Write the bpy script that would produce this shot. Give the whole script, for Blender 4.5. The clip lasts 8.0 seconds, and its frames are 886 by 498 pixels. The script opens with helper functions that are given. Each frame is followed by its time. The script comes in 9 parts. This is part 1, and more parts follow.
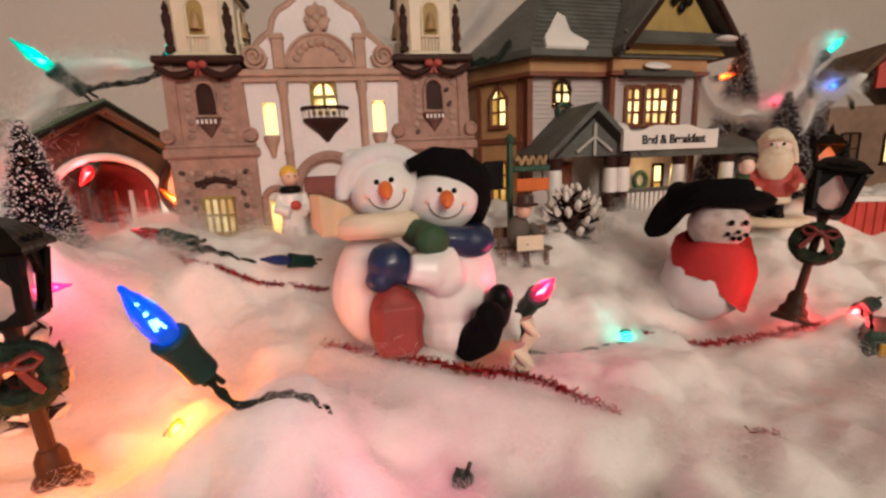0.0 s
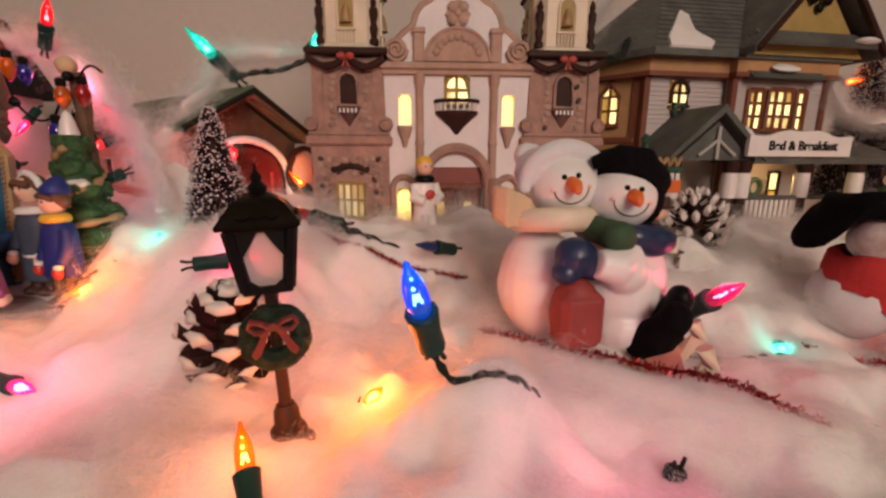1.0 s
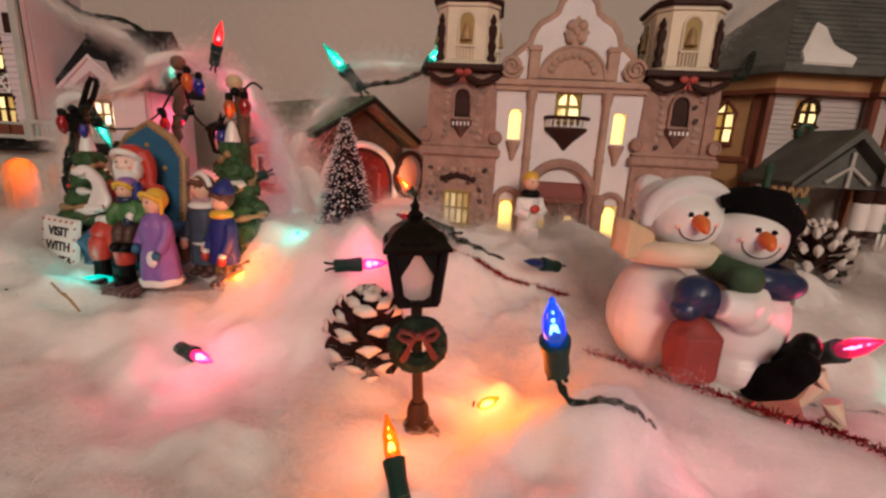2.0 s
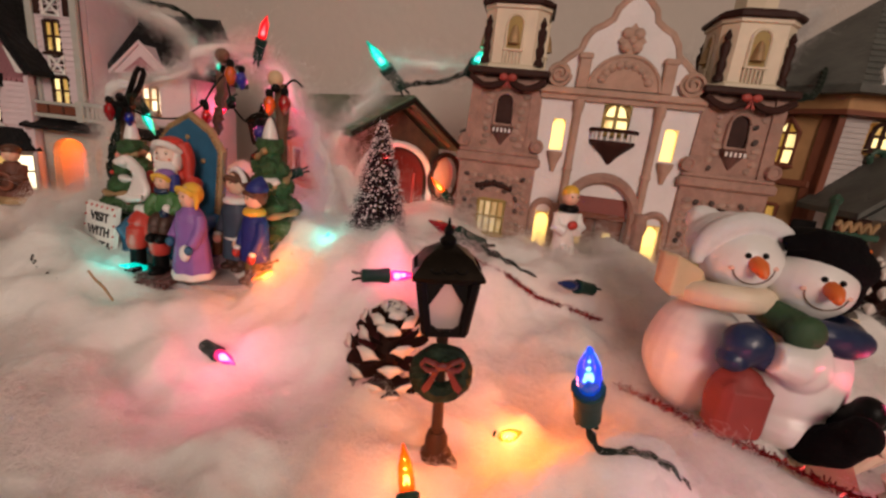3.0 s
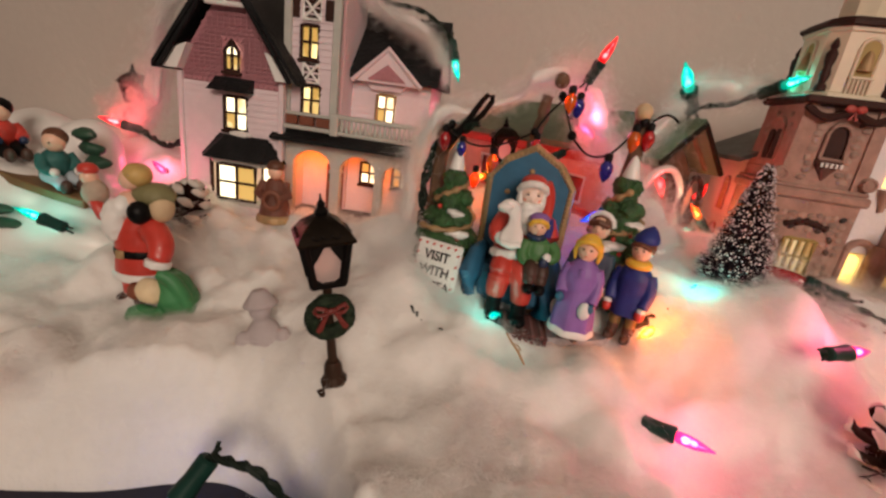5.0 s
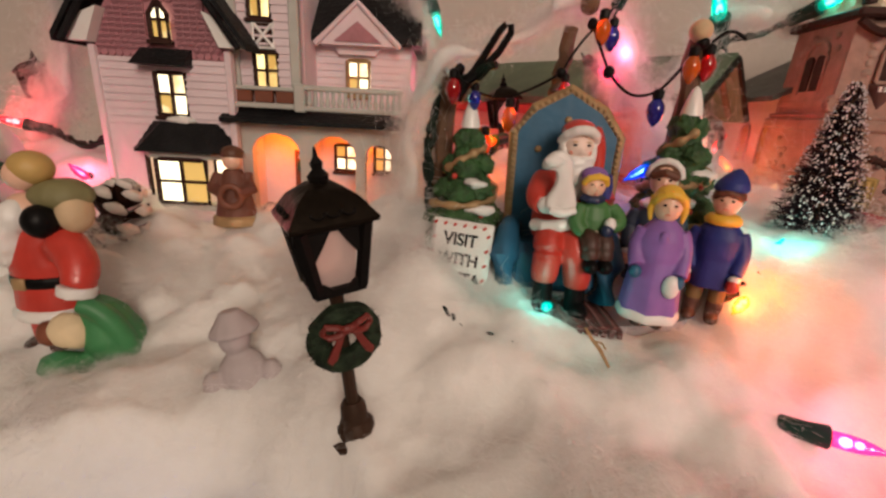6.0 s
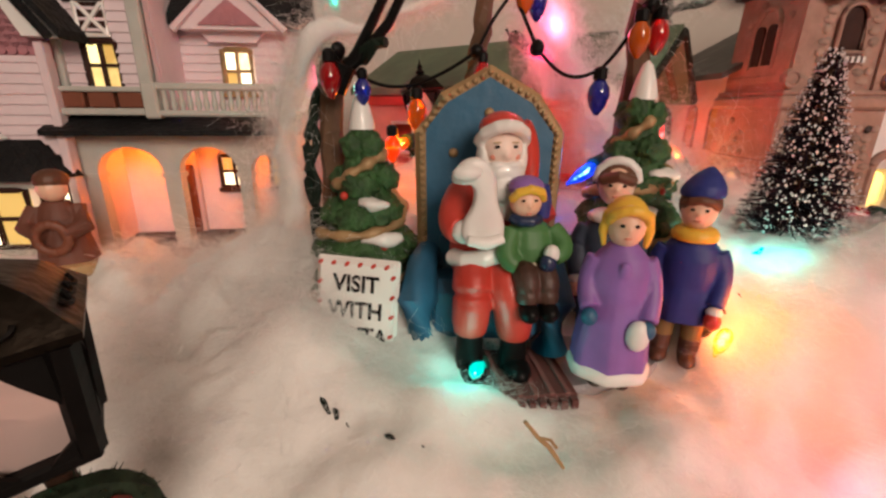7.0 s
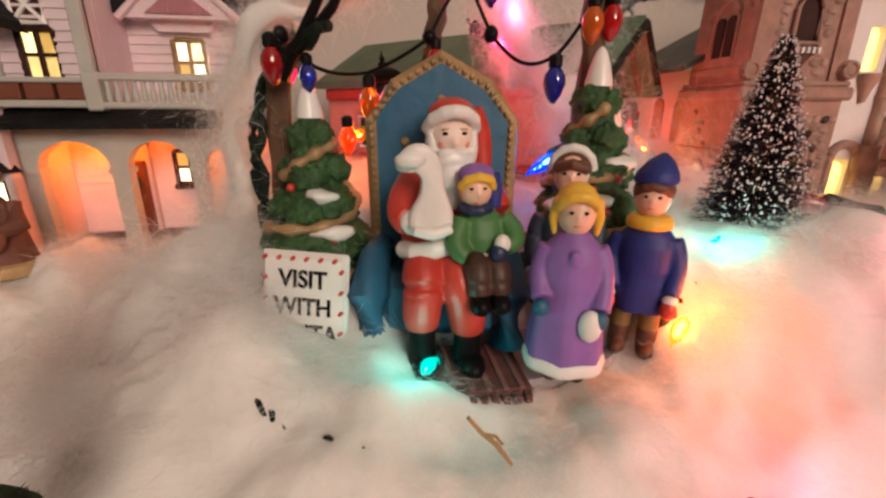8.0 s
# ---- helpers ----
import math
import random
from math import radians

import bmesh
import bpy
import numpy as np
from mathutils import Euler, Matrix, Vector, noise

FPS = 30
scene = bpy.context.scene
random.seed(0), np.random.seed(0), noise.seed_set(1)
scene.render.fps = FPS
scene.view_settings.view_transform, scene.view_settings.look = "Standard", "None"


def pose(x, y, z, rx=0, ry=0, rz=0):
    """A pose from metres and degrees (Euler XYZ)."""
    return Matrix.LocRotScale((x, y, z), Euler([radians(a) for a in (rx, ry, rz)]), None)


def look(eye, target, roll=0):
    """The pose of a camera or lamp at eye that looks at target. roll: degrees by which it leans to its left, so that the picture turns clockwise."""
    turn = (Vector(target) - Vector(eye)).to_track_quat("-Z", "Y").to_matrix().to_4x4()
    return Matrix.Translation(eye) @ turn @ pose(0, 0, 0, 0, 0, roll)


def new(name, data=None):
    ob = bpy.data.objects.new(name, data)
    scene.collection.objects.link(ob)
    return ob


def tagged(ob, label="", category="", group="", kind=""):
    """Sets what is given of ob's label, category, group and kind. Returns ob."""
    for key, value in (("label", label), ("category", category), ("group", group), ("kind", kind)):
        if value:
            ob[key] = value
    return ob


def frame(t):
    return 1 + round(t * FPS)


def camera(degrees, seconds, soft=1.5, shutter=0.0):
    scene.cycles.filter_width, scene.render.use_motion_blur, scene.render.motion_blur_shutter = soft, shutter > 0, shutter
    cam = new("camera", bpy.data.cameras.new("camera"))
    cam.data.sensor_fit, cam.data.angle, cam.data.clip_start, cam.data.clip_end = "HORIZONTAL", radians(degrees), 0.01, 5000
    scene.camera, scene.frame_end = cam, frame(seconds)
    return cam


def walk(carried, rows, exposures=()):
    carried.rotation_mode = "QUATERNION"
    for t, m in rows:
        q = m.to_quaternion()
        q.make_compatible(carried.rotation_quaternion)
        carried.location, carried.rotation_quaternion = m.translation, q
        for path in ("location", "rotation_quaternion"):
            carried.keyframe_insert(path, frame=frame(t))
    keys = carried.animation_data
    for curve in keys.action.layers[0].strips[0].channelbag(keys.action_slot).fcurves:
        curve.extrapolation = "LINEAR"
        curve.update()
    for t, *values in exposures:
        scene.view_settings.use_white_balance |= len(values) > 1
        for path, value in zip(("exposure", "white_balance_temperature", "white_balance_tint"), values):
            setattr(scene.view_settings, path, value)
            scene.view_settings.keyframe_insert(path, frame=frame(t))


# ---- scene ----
# ---------------------------------------------------------------- camera
cam = camera(91.0, 8.0, soft=2.5)
PATH = [
    (0, (0.0137, -0.0244, 0.1784), (0.2710, 0.9202, -0.0257), -2.25),
    (0.5, (-0.0104, -0.0110, 0.1744), (0.2256, 0.9388, -0.0315), -1.41),
    (1, (-0.0453, -0.0173, 0.1792), (0.1202, 0.9453, -0.0352), 0.37),
    (1.5, (-0.0673, -0.0244, 0.1885), (0.0014, 0.9470, -0.0389), 1.65),
    (1.7, (-0.0724, -0.0273, 0.1892), (-0.0338, 0.9449, -0.0419), 2.05),
    (2.8, (-0.0649, -0.0210, 0.2101), (-0.1014, 0.9460, -0.0423), 5.54),
    (3, (-0.0735, -0.0164, 0.2036), (-0.1247, 0.9482, -0.0550), 6.28),
    (3.5, (-0.1110, -0.0107, 0.2115), (-0.1868, 0.9454, -0.0715), 7.36),
    (4, (-0.1602, -0.0101, 0.2084), (-0.2397, 0.9439, -0.0805), 8.19),
    (4.5, (-0.2333, -0.0133, 0.2019), (-0.3087, 0.9378, -0.0975), 8.68),
    (5, (-0.2897, -0.0041, 0.2121), (-0.3525, 0.9454, -0.0952), 8.04),
    (5.2, (-0.3126, 0.0017, 0.2035), (-0.3694, 0.9514, -0.1044), 7.31),
    (6.3, (-0.3194, 0.0719, 0.1839), (-0.2725, 1.0233, -0.1203), 1.22),
    (6.5, (-0.3075, 0.0870, 0.1869), (-0.2332, 1.0350, -0.1229), 0.52),
    (7, (-0.2958, 0.1027, 0.1849), (-0.1835, 1.0464, -0.1265), 0.44),
    (7.5, (-0.2856, 0.1113, 0.1864), (-0.1438, 1.0517, -0.1226), 0.17),
    (8, (-0.2849, 0.1055, 0.1810), (-0.1347, 1.0436, -0.1313), 0.25),
]
walk(cam, [(t, look(eye, target, roll)) for t, eye, target, roll in PATH],
     [(0.0, 0.18, 6250, 3), (0.5, 0.06, 6400, 6), (1.0, -0.10, 6500, 11), (1.5, -0.16, 6500, 10), (3.0, -0.20, 6500, 10), (4.0, -0.16, 6500, 9), (4.5, -0.24, 6500, 8), (5.0, 0.02, 6500, 6), (6.5, 0.14, 6500, 6), (7.0, 0.22, 6500, 6), (8.0, 0.22, 6500, 7)])

# ---------------------------------------------------------------- light
world = bpy.data.worlds.new("world")
scene.world = world
world.use_nodes = True
world.node_tree.nodes["Background"].inputs[0].default_value = (0.9, 0.75, 0.62, 1)
world.node_tree.nodes["Background"].inputs[1].default_value = 0.02


def area_lamp(name, eye, target, size, watts, colour):
    data = bpy.data.lights.new(name, "AREA")
    data.shape, data.size, data.energy, data.color = "DISK", size, watts, colour
    ob = new(name, data)
    ob.matrix_world = look(eye, target)
    return ob


def point_lamp(name, place, watts, colour, radius=0.003):
    data = bpy.data.lights.new(name, "POINT")
    data.energy, data.color, data.shadow_soft_size = watts, colour, radius
    ob = new(name, data)
    ob.location = place
    return ob


# added unseen lamp, low and frontal, stands for the room's general light
area_lamp("room_light", (0.30, -1.95, 1.02), (-0.05, 0.25, 0.1), 1.0, 34.0, (1.0, 0.785, 0.66))

# ---------------------------------------------------------------- materials
MATS = {}


def mat(name, colour, rough=0.6, vary=0.12, grain=200.0, bump=0.15, metal=0.0, coat=0.0, second=None, patch=30.0, sub=0.0, emit=None, power=0.0, island=0.0):
    """A surface with grain, large soft patches and fine relief."""
    if name in MATS:
        return MATS[name]
    m = bpy.data.materials.new(name)
    m.use_nodes = True
    nt = m.node_tree
    b = nt.nodes["Principled BSDF"]
    tex = nt.nodes.new("ShaderNodeTexCoord")
    fine, wide = nt.nodes.new("ShaderNodeTexNoise"), nt.nodes.new("ShaderNodeTexNoise")
    for n, s, d in ((fine, grain, 5.0), (wide, patch, 3.0)):
        n.inputs["Scale"].default_value, n.inputs["Detail"].default_value = s, d
        nt.links.new(tex.outputs["Object"], n.inputs["Vector"])
    mix = nt.nodes.new("ShaderNodeMix")
    mix.data_type = "RGBA"
    dark = second or tuple(c * (1 - 2.2 * vary) for c in colour)
    light = tuple(min(1.0, c * (1 + vary)) for c in colour)
    mix.inputs["A"].default_value, mix.inputs["B"].default_value = (*dark, 1), (*light, 1)
    add = nt.nodes.new("ShaderNodeMath")
    add.operation = "MULTIPLY_ADD"
    nt.links.new(fine.outputs["Fac"], add.inputs[0])
    add.inputs[1].default_value = 0.55
    ramp = nt.nodes.new("ShaderNodeMapRange")
    ramp.inputs["From Min"].default_value, ramp.inputs["From Max"].default_value = 0.35, 0.75
    nt.links.new(wide.outputs["Fac"], ramp.inputs["Value"])
    half = nt.nodes.new("ShaderNodeMath")
    half.operation = "MULTIPLY"
    half.inputs[1].default_value = 0.6
    nt.links.new(ramp.outputs["Result"], half.inputs[0])
    nt.links.new(half.outputs[0], add.inputs[2])
    nt.links.new(add.outputs[0], mix.inputs["Factor"])
    out = mix.outputs["Result"]
    if island:
        info, hsv = nt.nodes.new("ShaderNodeObjectInfo"), nt.nodes.new("ShaderNodeHueSaturation")
        rng = nt.nodes.new("ShaderNodeMapRange")
        rng.inputs["To Min"].default_value, rng.inputs["To Max"].default_value = 1 - island, 1 + island
        nt.links.new(info.outputs["Random"], rng.inputs["Value"])
        nt.links.new(rng.outputs["Result"], hsv.inputs["Value"])
        nt.links.new(out, hsv.inputs["Color"])
        out = hsv.outputs["Color"]
    nt.links.new(out, b.inputs["Base Color"])
    rr = nt.nodes.new("ShaderNodeMapRange")
    rr.inputs["To Min"].default_value, rr.inputs["To Max"].default_value = max(0.02, rough - 0.1), min(1, rough + 0.12)
    nt.links.new(fine.outputs["Fac"], rr.inputs["Value"])
    nt.links.new(rr.outputs["Result"], b.inputs["Roughness"])
    b.inputs["Metallic"].default_value = metal
    b.inputs["Coat Weight"].default_value = coat
    if max(colour) < 0.06 and not coat:
        b.inputs["Specular IOR Level"].default_value = 0.12
    if sub:
        b.inputs["Subsurface Weight"].default_value = sub
        b.inputs["Subsurface Scale"].default_value = 0.014
        b.inputs["Subsurface Radius"].default_value = (1, 0.9, 0.85)
    if bump:
        bp = nt.nodes.new("ShaderNodeBump")
        bp.inputs["Strength"].default_value, bp.inputs["Distance"].default_value = bump, 0.002
        nt.links.new(fine.outputs["Fac"], bp.inputs["Height"])
        nt.links.new(bp.outputs["Normal"], b.inputs["Normal"])
    if emit:
        b.inputs["Emission Color"].default_value = (*emit, 1)
        b.inputs["Emission Strength"].default_value = power
    MATS[name] = m
    return m


def glass(name, colour, glow, rough=0.06):
    """Tinted glass of a lit or dark bulb; glow is emission standing in for light scattered in its shell."""
    if name in MATS:
        return MATS[name]
    m = bpy.data.materials.new(name)
    m.use_nodes = True
    nt = m.node_tree
    b, out = nt.nodes["Principled BSDF"], nt.nodes["Material Output"]
    b.inputs["Base Color"].default_value = (*colour, 1)
    b.inputs["Roughness"].default_value = rough
    b.inputs["Emission Color"].default_value = (*colour, 1)
    b.inputs["Emission Strength"].default_value = glow
    b.inputs["Coat Weight"].default_value = 0.6
    tr = nt.nodes.new("ShaderNodeBsdfTransparent")
    tr.inputs["Color"].default_value = (*(min(1, 0.15 + c) for c in colour), 1)
    mix = nt.nodes.new("ShaderNodeMixShader")
    mix.inputs[0].default_value = 0.55
    nt.links.new(tr.outputs[0], mix.inputs[1])
    nt.links.new(b.outputs[0], mix.inputs[2])
    nt.links.new(mix.outputs[0], out.inputs["Surface"])
    MATS[name] = m
    return m


def pane_mat(name, colour, power):
    """A lit window pane of frosted plastic with uneven glow, different from pane to pane."""
    if name in MATS:
        return MATS[name]
    m = bpy.data.materials.new(name)
    m.use_nodes = True
    nt = m.node_tree
    b = nt.nodes["Principled BSDF"]
    b.inputs["Base Color"].default_value = (0.55, 0.42, 0.2, 1)
    b.inputs["Roughness"].default_value = 0.3
    tex, nz = nt.nodes.new("ShaderNodeTexCoord"), nt.nodes.new("ShaderNodeTexNoise")
    nz.inputs["Scale"].default_value = 70
    nt.links.new(tex.outputs["Object"], nz.inputs["Vector"])
    info = nt.nodes.new("ShaderNodeObjectInfo")
    ramp = nt.nodes.new("ShaderNodeValToRGB")
    ramp.color_ramp.elements[0].color = (0.22 * colour[0], 0.15 * colour[1], 0.05 * colour[2], 1)
    ramp.color_ramp.elements[1].color = (*colour, 1)
    ramp.color_ramp.elements[0].position, ramp.color_ramp.elements[1].position = 0.45, 0.62
    ad = nt.nodes.new("ShaderNodeMath")
    ad.operation = "MULTIPLY_ADD"
    ad.inputs[1].default_value = 0.75
    sc = nt.nodes.new("ShaderNodeMath")
    sc.operation = "MULTIPLY"
    sc.inputs[1].default_value = 0.4
    nt.links.new(nz.outputs["Fac"], sc.inputs[0])
    nt.links.new(info.outputs["Random"], ad.inputs[0])
    nt.links.new(sc.outputs[0], ad.inputs[2])
    nt.links.new(ad.outputs[0], ramp.inputs["Fac"])
    nt.links.new(ramp.outputs["Color"], b.inputs["Emission Color"])
    b.inputs["Emission Strength"].default_value = power
    MATS[name] = m
    return m


COTTON = mat("cotton", (0.80, 0.78, 0.75), 0.95, 0.05, 200, 0.38, patch=22, sub=0.45)
WALL = mat("plaster", (0.56, 0.50, 0.45), 0.9, 0.05, 90, 0.4, patch=3)
CEIL = mat("ceiling_paint", (0.75, 0.72, 0.68), 0.9, 0.04, 60, 0.1, patch=2)
FLOOR = mat("carpet", (0.25, 0.2, 0.16), 0.95, 0.15, 300, 0.5, patch=4)
WOOD = mat("table_wood", (0.16, 0.09, 0.05), 0.45, 0.2, 60, 0.1, patch=8)
CLAY = mat("terracotta_stone", (0.40, 0.245, 0.195), 0.8, 0.17, 240, 0.6, patch=90)
TAN = mat("tan_trim", (0.47, 0.31, 0.235), 0.7, 0.14, 240, 0.35, patch=70)
STUCCO = mat("white_stucco", (0.76, 0.735, 0.73), 0.7, 0.05, 260, 0.3, patch=40)
CREAM = mat("cream_ceramic", (0.74, 0.64, 0.48), 0.5, 0.08, 150, 0.15, patch=50)
DARKBR = mat("dark_brown_ceramic", (0.045, 0.020, 0.016), 0.5, 0.2, 200, 0.3, patch=60)
STONE = mat("dark_pebble", (0.06, 0.034, 0.028), 0.6, 0.2, 250, 0.3, island=0.5)
STONE2 = mat("light_pebble", (0.37, 0.25, 0.20), 0.75, 0.22, 250, 0.3, island=0.3)
SLATE = mat("slate_roof", (0.105, 0.112, 0.100), 0.6, 0.25, 300, 0.6, patch=50)
BLACKROOF = mat("black_roof", (0.014, 0.014, 0.015), 0.55, 0.3, 350, 0.7, patch=60)
GREYW = mat("grey_clapboard", (0.52, 0.47, 0.455), 0.6, 0.08, 220, 0.2, patch=50)
OCHRE = mat("ochre_paint", (0.47, 0.26, 0.115), 0.6, 0.12, 200, 0.2, patch=60)
RUST = mat("rust_trim", (0.20, 0.06, 0.03), 0.55, 0.15, 200, 0.2, patch=60)
OLIVE = mat("olive_yellow", (0.38, 0.27, 0.08), 0.6, 0.12, 200, 0.2, patch=60)
PINK = mat("pale_pink_clapboard", (0.73, 0.60, 0.63), 0.6, 0.06, 220, 0.2, patch=40)
ROSE = mat("rose_shingle", (0.44, 0.19, 0.22), 0.65, 0.16, 260, 0.5, patch=60)
GREYTRIM = mat("sage_grey_trim", (0.47, 0.47, 0.43), 0.55, 0.07, 200, 0.15, patch=60)
WHITE = mat("white_glaze", (0.80, 0.78, 0.75), 0.35, 0.05, 150, 0.12, patch=50, coat=0.2)
RED = mat("red_glaze", (0.55, 0.045, 0.03), 0.4, 0.14, 160, 0.12, patch=60, coat=0.2)
CRIMSON = mat("crimson_inside", (0.42, 0.06, 0.045), 0.55, 0.15, 160, 0.2, patch=60)
BLUE = mat("navy_glaze", (0.010, 0.024, 0.075), 0.4, 0.15, 160, 0.15, patch=60, coat=0.2)
TEAL = mat("teal_blue_upholstery", (0.025, 0.12, 0.22), 0.5, 0.15, 160, 0.2, patch=60)
GOLD = mat("dull_gold", (0.42, 0.27, 0.13), 0.5, 0.25, 180, 0.3, metal=0.2, patch=60)
PURPLE = mat("purple_glaze", (0.26, 0.13, 0.42), 0.5, 0.12, 160, 0.15, patch=60)
GREEN = mat("green_glaze", (0.042, 0.115, 0.034), 0.6, 0.38, 420, 0.9, patch=150)
DKGREEN = mat("dark_green", (0.02, 0.07, 0.04), 0.5, 0.2, 200, 0.2)
YELLOW = mat("yellow_glaze", (0.80, 0.48, 0.05), 0.45, 0.08, 160, 0.12)
SKIN = mat("painted_face", (0.80, 0.50, 0.36), 0.4, 0.06, 150, 0.05, coat=0.2)
HAIR = mat("brown_hair", (0.13, 0.05, 0.025), 0.5, 0.2, 160, 0.2)
BLACK = mat("black_paint", (0.006, 0.0055, 0.0055), 0.4, 0.3, 200, 0.1)
FELT = mat("black_felt", (0.0035, 0.003, 0.0035), 0.95, 0.3, 400, 0.5)
ORANGE = mat("orange_paint", (0.72, 0.16, 0.03), 0.45, 0.12, 150, 0.1)
BROWN = mat("brown_bark", (0.14, 0.075, 0.04), 0.75, 0.25, 240, 0.5, patch=80)
IRON = mat("lamp_iron", (0.005, 0.004, 0.0035), 0.55, 0.3, 200, 0.15, metal=0.0)
POSTBR = mat("bronze_post", (0.05, 0.028, 0.018), 0.5, 0.2, 200, 0.2, metal=0.2)
SOCKET = mat("green_socket", (0.012, 0.045, 0.035), 0.45, 0.2, 200, 0.1)
WIRE = mat("dark_wire", (0.012, 0.02, 0.014), 0.5, 0.2, 200, 0.1)
SCALE = mat("cone_scale", (0.04, 0.016, 0.011), 0.65, 0.3, 240, 0.4)
TIP = mat("white_cone_tip", (0.78, 0.72, 0.66), 0.6, 0.08, 200, 0.3)
BRISTLE = mat("bristle_purple", (0.055, 0.035, 0.05), 0.7, 0.3, 300, 0.1)
FLOCK = mat("flocking", (0.70, 0.66, 0.67), 0.8, 0.05, 200, 0.1)
TINSEL = mat("red_tinsel", (0.45, 0.02, 0.025), 0.25, 0.3, 300, 0.0, metal=0.7)
TWIG = mat("dry_twig", (0.34, 0.23, 0.11), 0.8, 0.2, 240, 0.3)
SHADE = glass("lamp_pane", (0.80, 0.62, 0.58), 0.0, 0.3)
BEIGE = mat("beige_cloth", (0.62, 0.46, 0.28), 0.7, 0.12, 200, 0.3)
PANE = pane_mat("lit_pane", (1.0, 0.77, 0.33), 1.8)
PANEW = pane_mat("lit_pane_pale", (1.0, 0.86, 0.58), 2.3)
PANEDIM = pane_mat("dim_pane", (0.9, 0.72, 0.40), 0.55)
FLAME = mat("lit_niche", (0.9, 0.7, 0.3), 0.4, 0.05, 80, 0, emit=(1.0, 0.62, 0.16), power=2.2)


# ---------------------------------------------------------------- mesh helpers
class Shape:
    """Collects plain geometry with material slots, then becomes one mesh."""

    def __init__(self):
        self.v, self.f, self.m = [], [], []

    def add(self, verts, faces, k=0):
        n = len(self.v)
        self.v.extend(tuple(p) for p in verts)
        self.f.extend(tuple(i + n for i in f) for f in faces)
        self.m.extend([k] * len(faces))
        return self

    def box(self, x0, x1, y0, y1, z0, z1, k=0, c=0.0):
        """A box with edges chamfered by c."""
        c = min(c, (x1 - x0) * 0.45, (y1 - y0) * 0.45, (z1 - z0) * 0.45)
        if c <= 0:
            v = [(x, y, z) for x in (x0, x1) for y in (y0, y1) for z in (z0, z1)]
            return self.add(v, [(0, 1, 3, 2), (4, 6, 7, 5), (0, 4, 5, 1), (2, 3, 7, 6), (0, 2, 6, 4), (1, 5, 7, 3)], k)
        bm = bmesh.new()
        bmesh.ops.create_cube(bm, size=1.0)
        for q in bm.verts:
            q.co = Vector(((x0 + x1) / 2 + q.co.x * (x1 - x0), (y0 + y1) / 2 + q.co.y * (y1 - y0), (z0 + z1) / 2 + q.co.z * (z1 - z0)))
        bmesh.ops.bevel(bm, geom=bm.edges[:], offset=c, segments=1, affect="EDGES")
        bm.verts.index_update()
        self.add([q.co for q in bm.verts], [[q.index for q in f.verts] for f in bm.faces], k)
        bm.free()
        return self

    def prism(self, outline, y0, y1, k=0, axis="y"):
        """Extrudes an outline of (x, z) pairs from y0 to y1 (axis x: (y, z) pairs; axis z: (x, y) pairs)."""
        n = len(outline)
        place = {"y": lambda p, d: (p[0], d, p[1]), "x": lambda p, d: (d, p[0], p[1]), "z": lambda p, d: (p[0], p[1], d)}[axis]
        v = [place(p, y0) for p in outline] + [place(p, y1) for p in outline]
        faces = [tuple(range(n)), tuple(range(2 * n - 1, n - 1, -1))]
        faces += [(i, i + n, (i + 1) % n + n, (i + 1) % n) for i in range(n)]
        return self.add(v, faces, k)

    def tube(self, pts, r, k=0, seg=8, cap=True):
        """A round rod along points; r is one radius or one for each point."""
        pts = [Vector(p) for p in pts]
        rs = r if isinstance(r, (list, tuple)) else [r] * len(pts)
        v, f = [], []
        up = Vector((0.13, 0.21, 0.97))
        for i, p in enumerate(pts):
            d = (pts[min(i + 1, len(pts) - 1)] - pts[max(i - 1, 0)])
            d = d.normalized() if d.length > 1e-9 else Vector((0, 0, 1))
            a = d.cross(up)
            a = a.normalized() if a.length > 1e-4 else d.orthogonal().normalized()
            b = d.cross(a)
            for j in range(seg):
                w = 2 * math.pi * j / seg
                v.append(p + (a * math.cos(w) + b * math.sin(w)) * rs[i])
        for i in range(len(pts) - 1):
            for j in range(seg):
                f.append((i * seg + j, i * seg + (j + 1) % seg, (i + 1) * seg + (j + 1) % seg, (i + 1) * seg + j))
        if cap:
            f.append(tuple(range(seg - 1, -1, -1)))
            f.append(tuple(range((len(pts) - 1) * seg, len(pts) * seg)))
        return self.add(v, f, k)

    def lathe(self, profile, place=(0, 0, 0), k=0, seg=16, squash=1.0):
        """Turns a profile of (radius, height) round the upright axis."""
        v, f = [], []
        for r, z in profile:
            for j in range(seg):
                w = 2 * math.pi * j / seg
                v.append((place[0] + r * math.cos(w), place[1] + r * squash * math.sin(w), place[2] + z))
        for i in range(len(profile) - 1):
            for j in range(seg):
                f.append((i * seg + j, i * seg + (j + 1) % seg, (i + 1) * seg + (j + 1) % seg, (i + 1) * seg + j))
        f.append(tuple(range(seg - 1, -1, -1)))
        f.append(tuple(range((len(profile) - 1) * seg, len(profile) * seg)))
        return self.add(v, f, k)

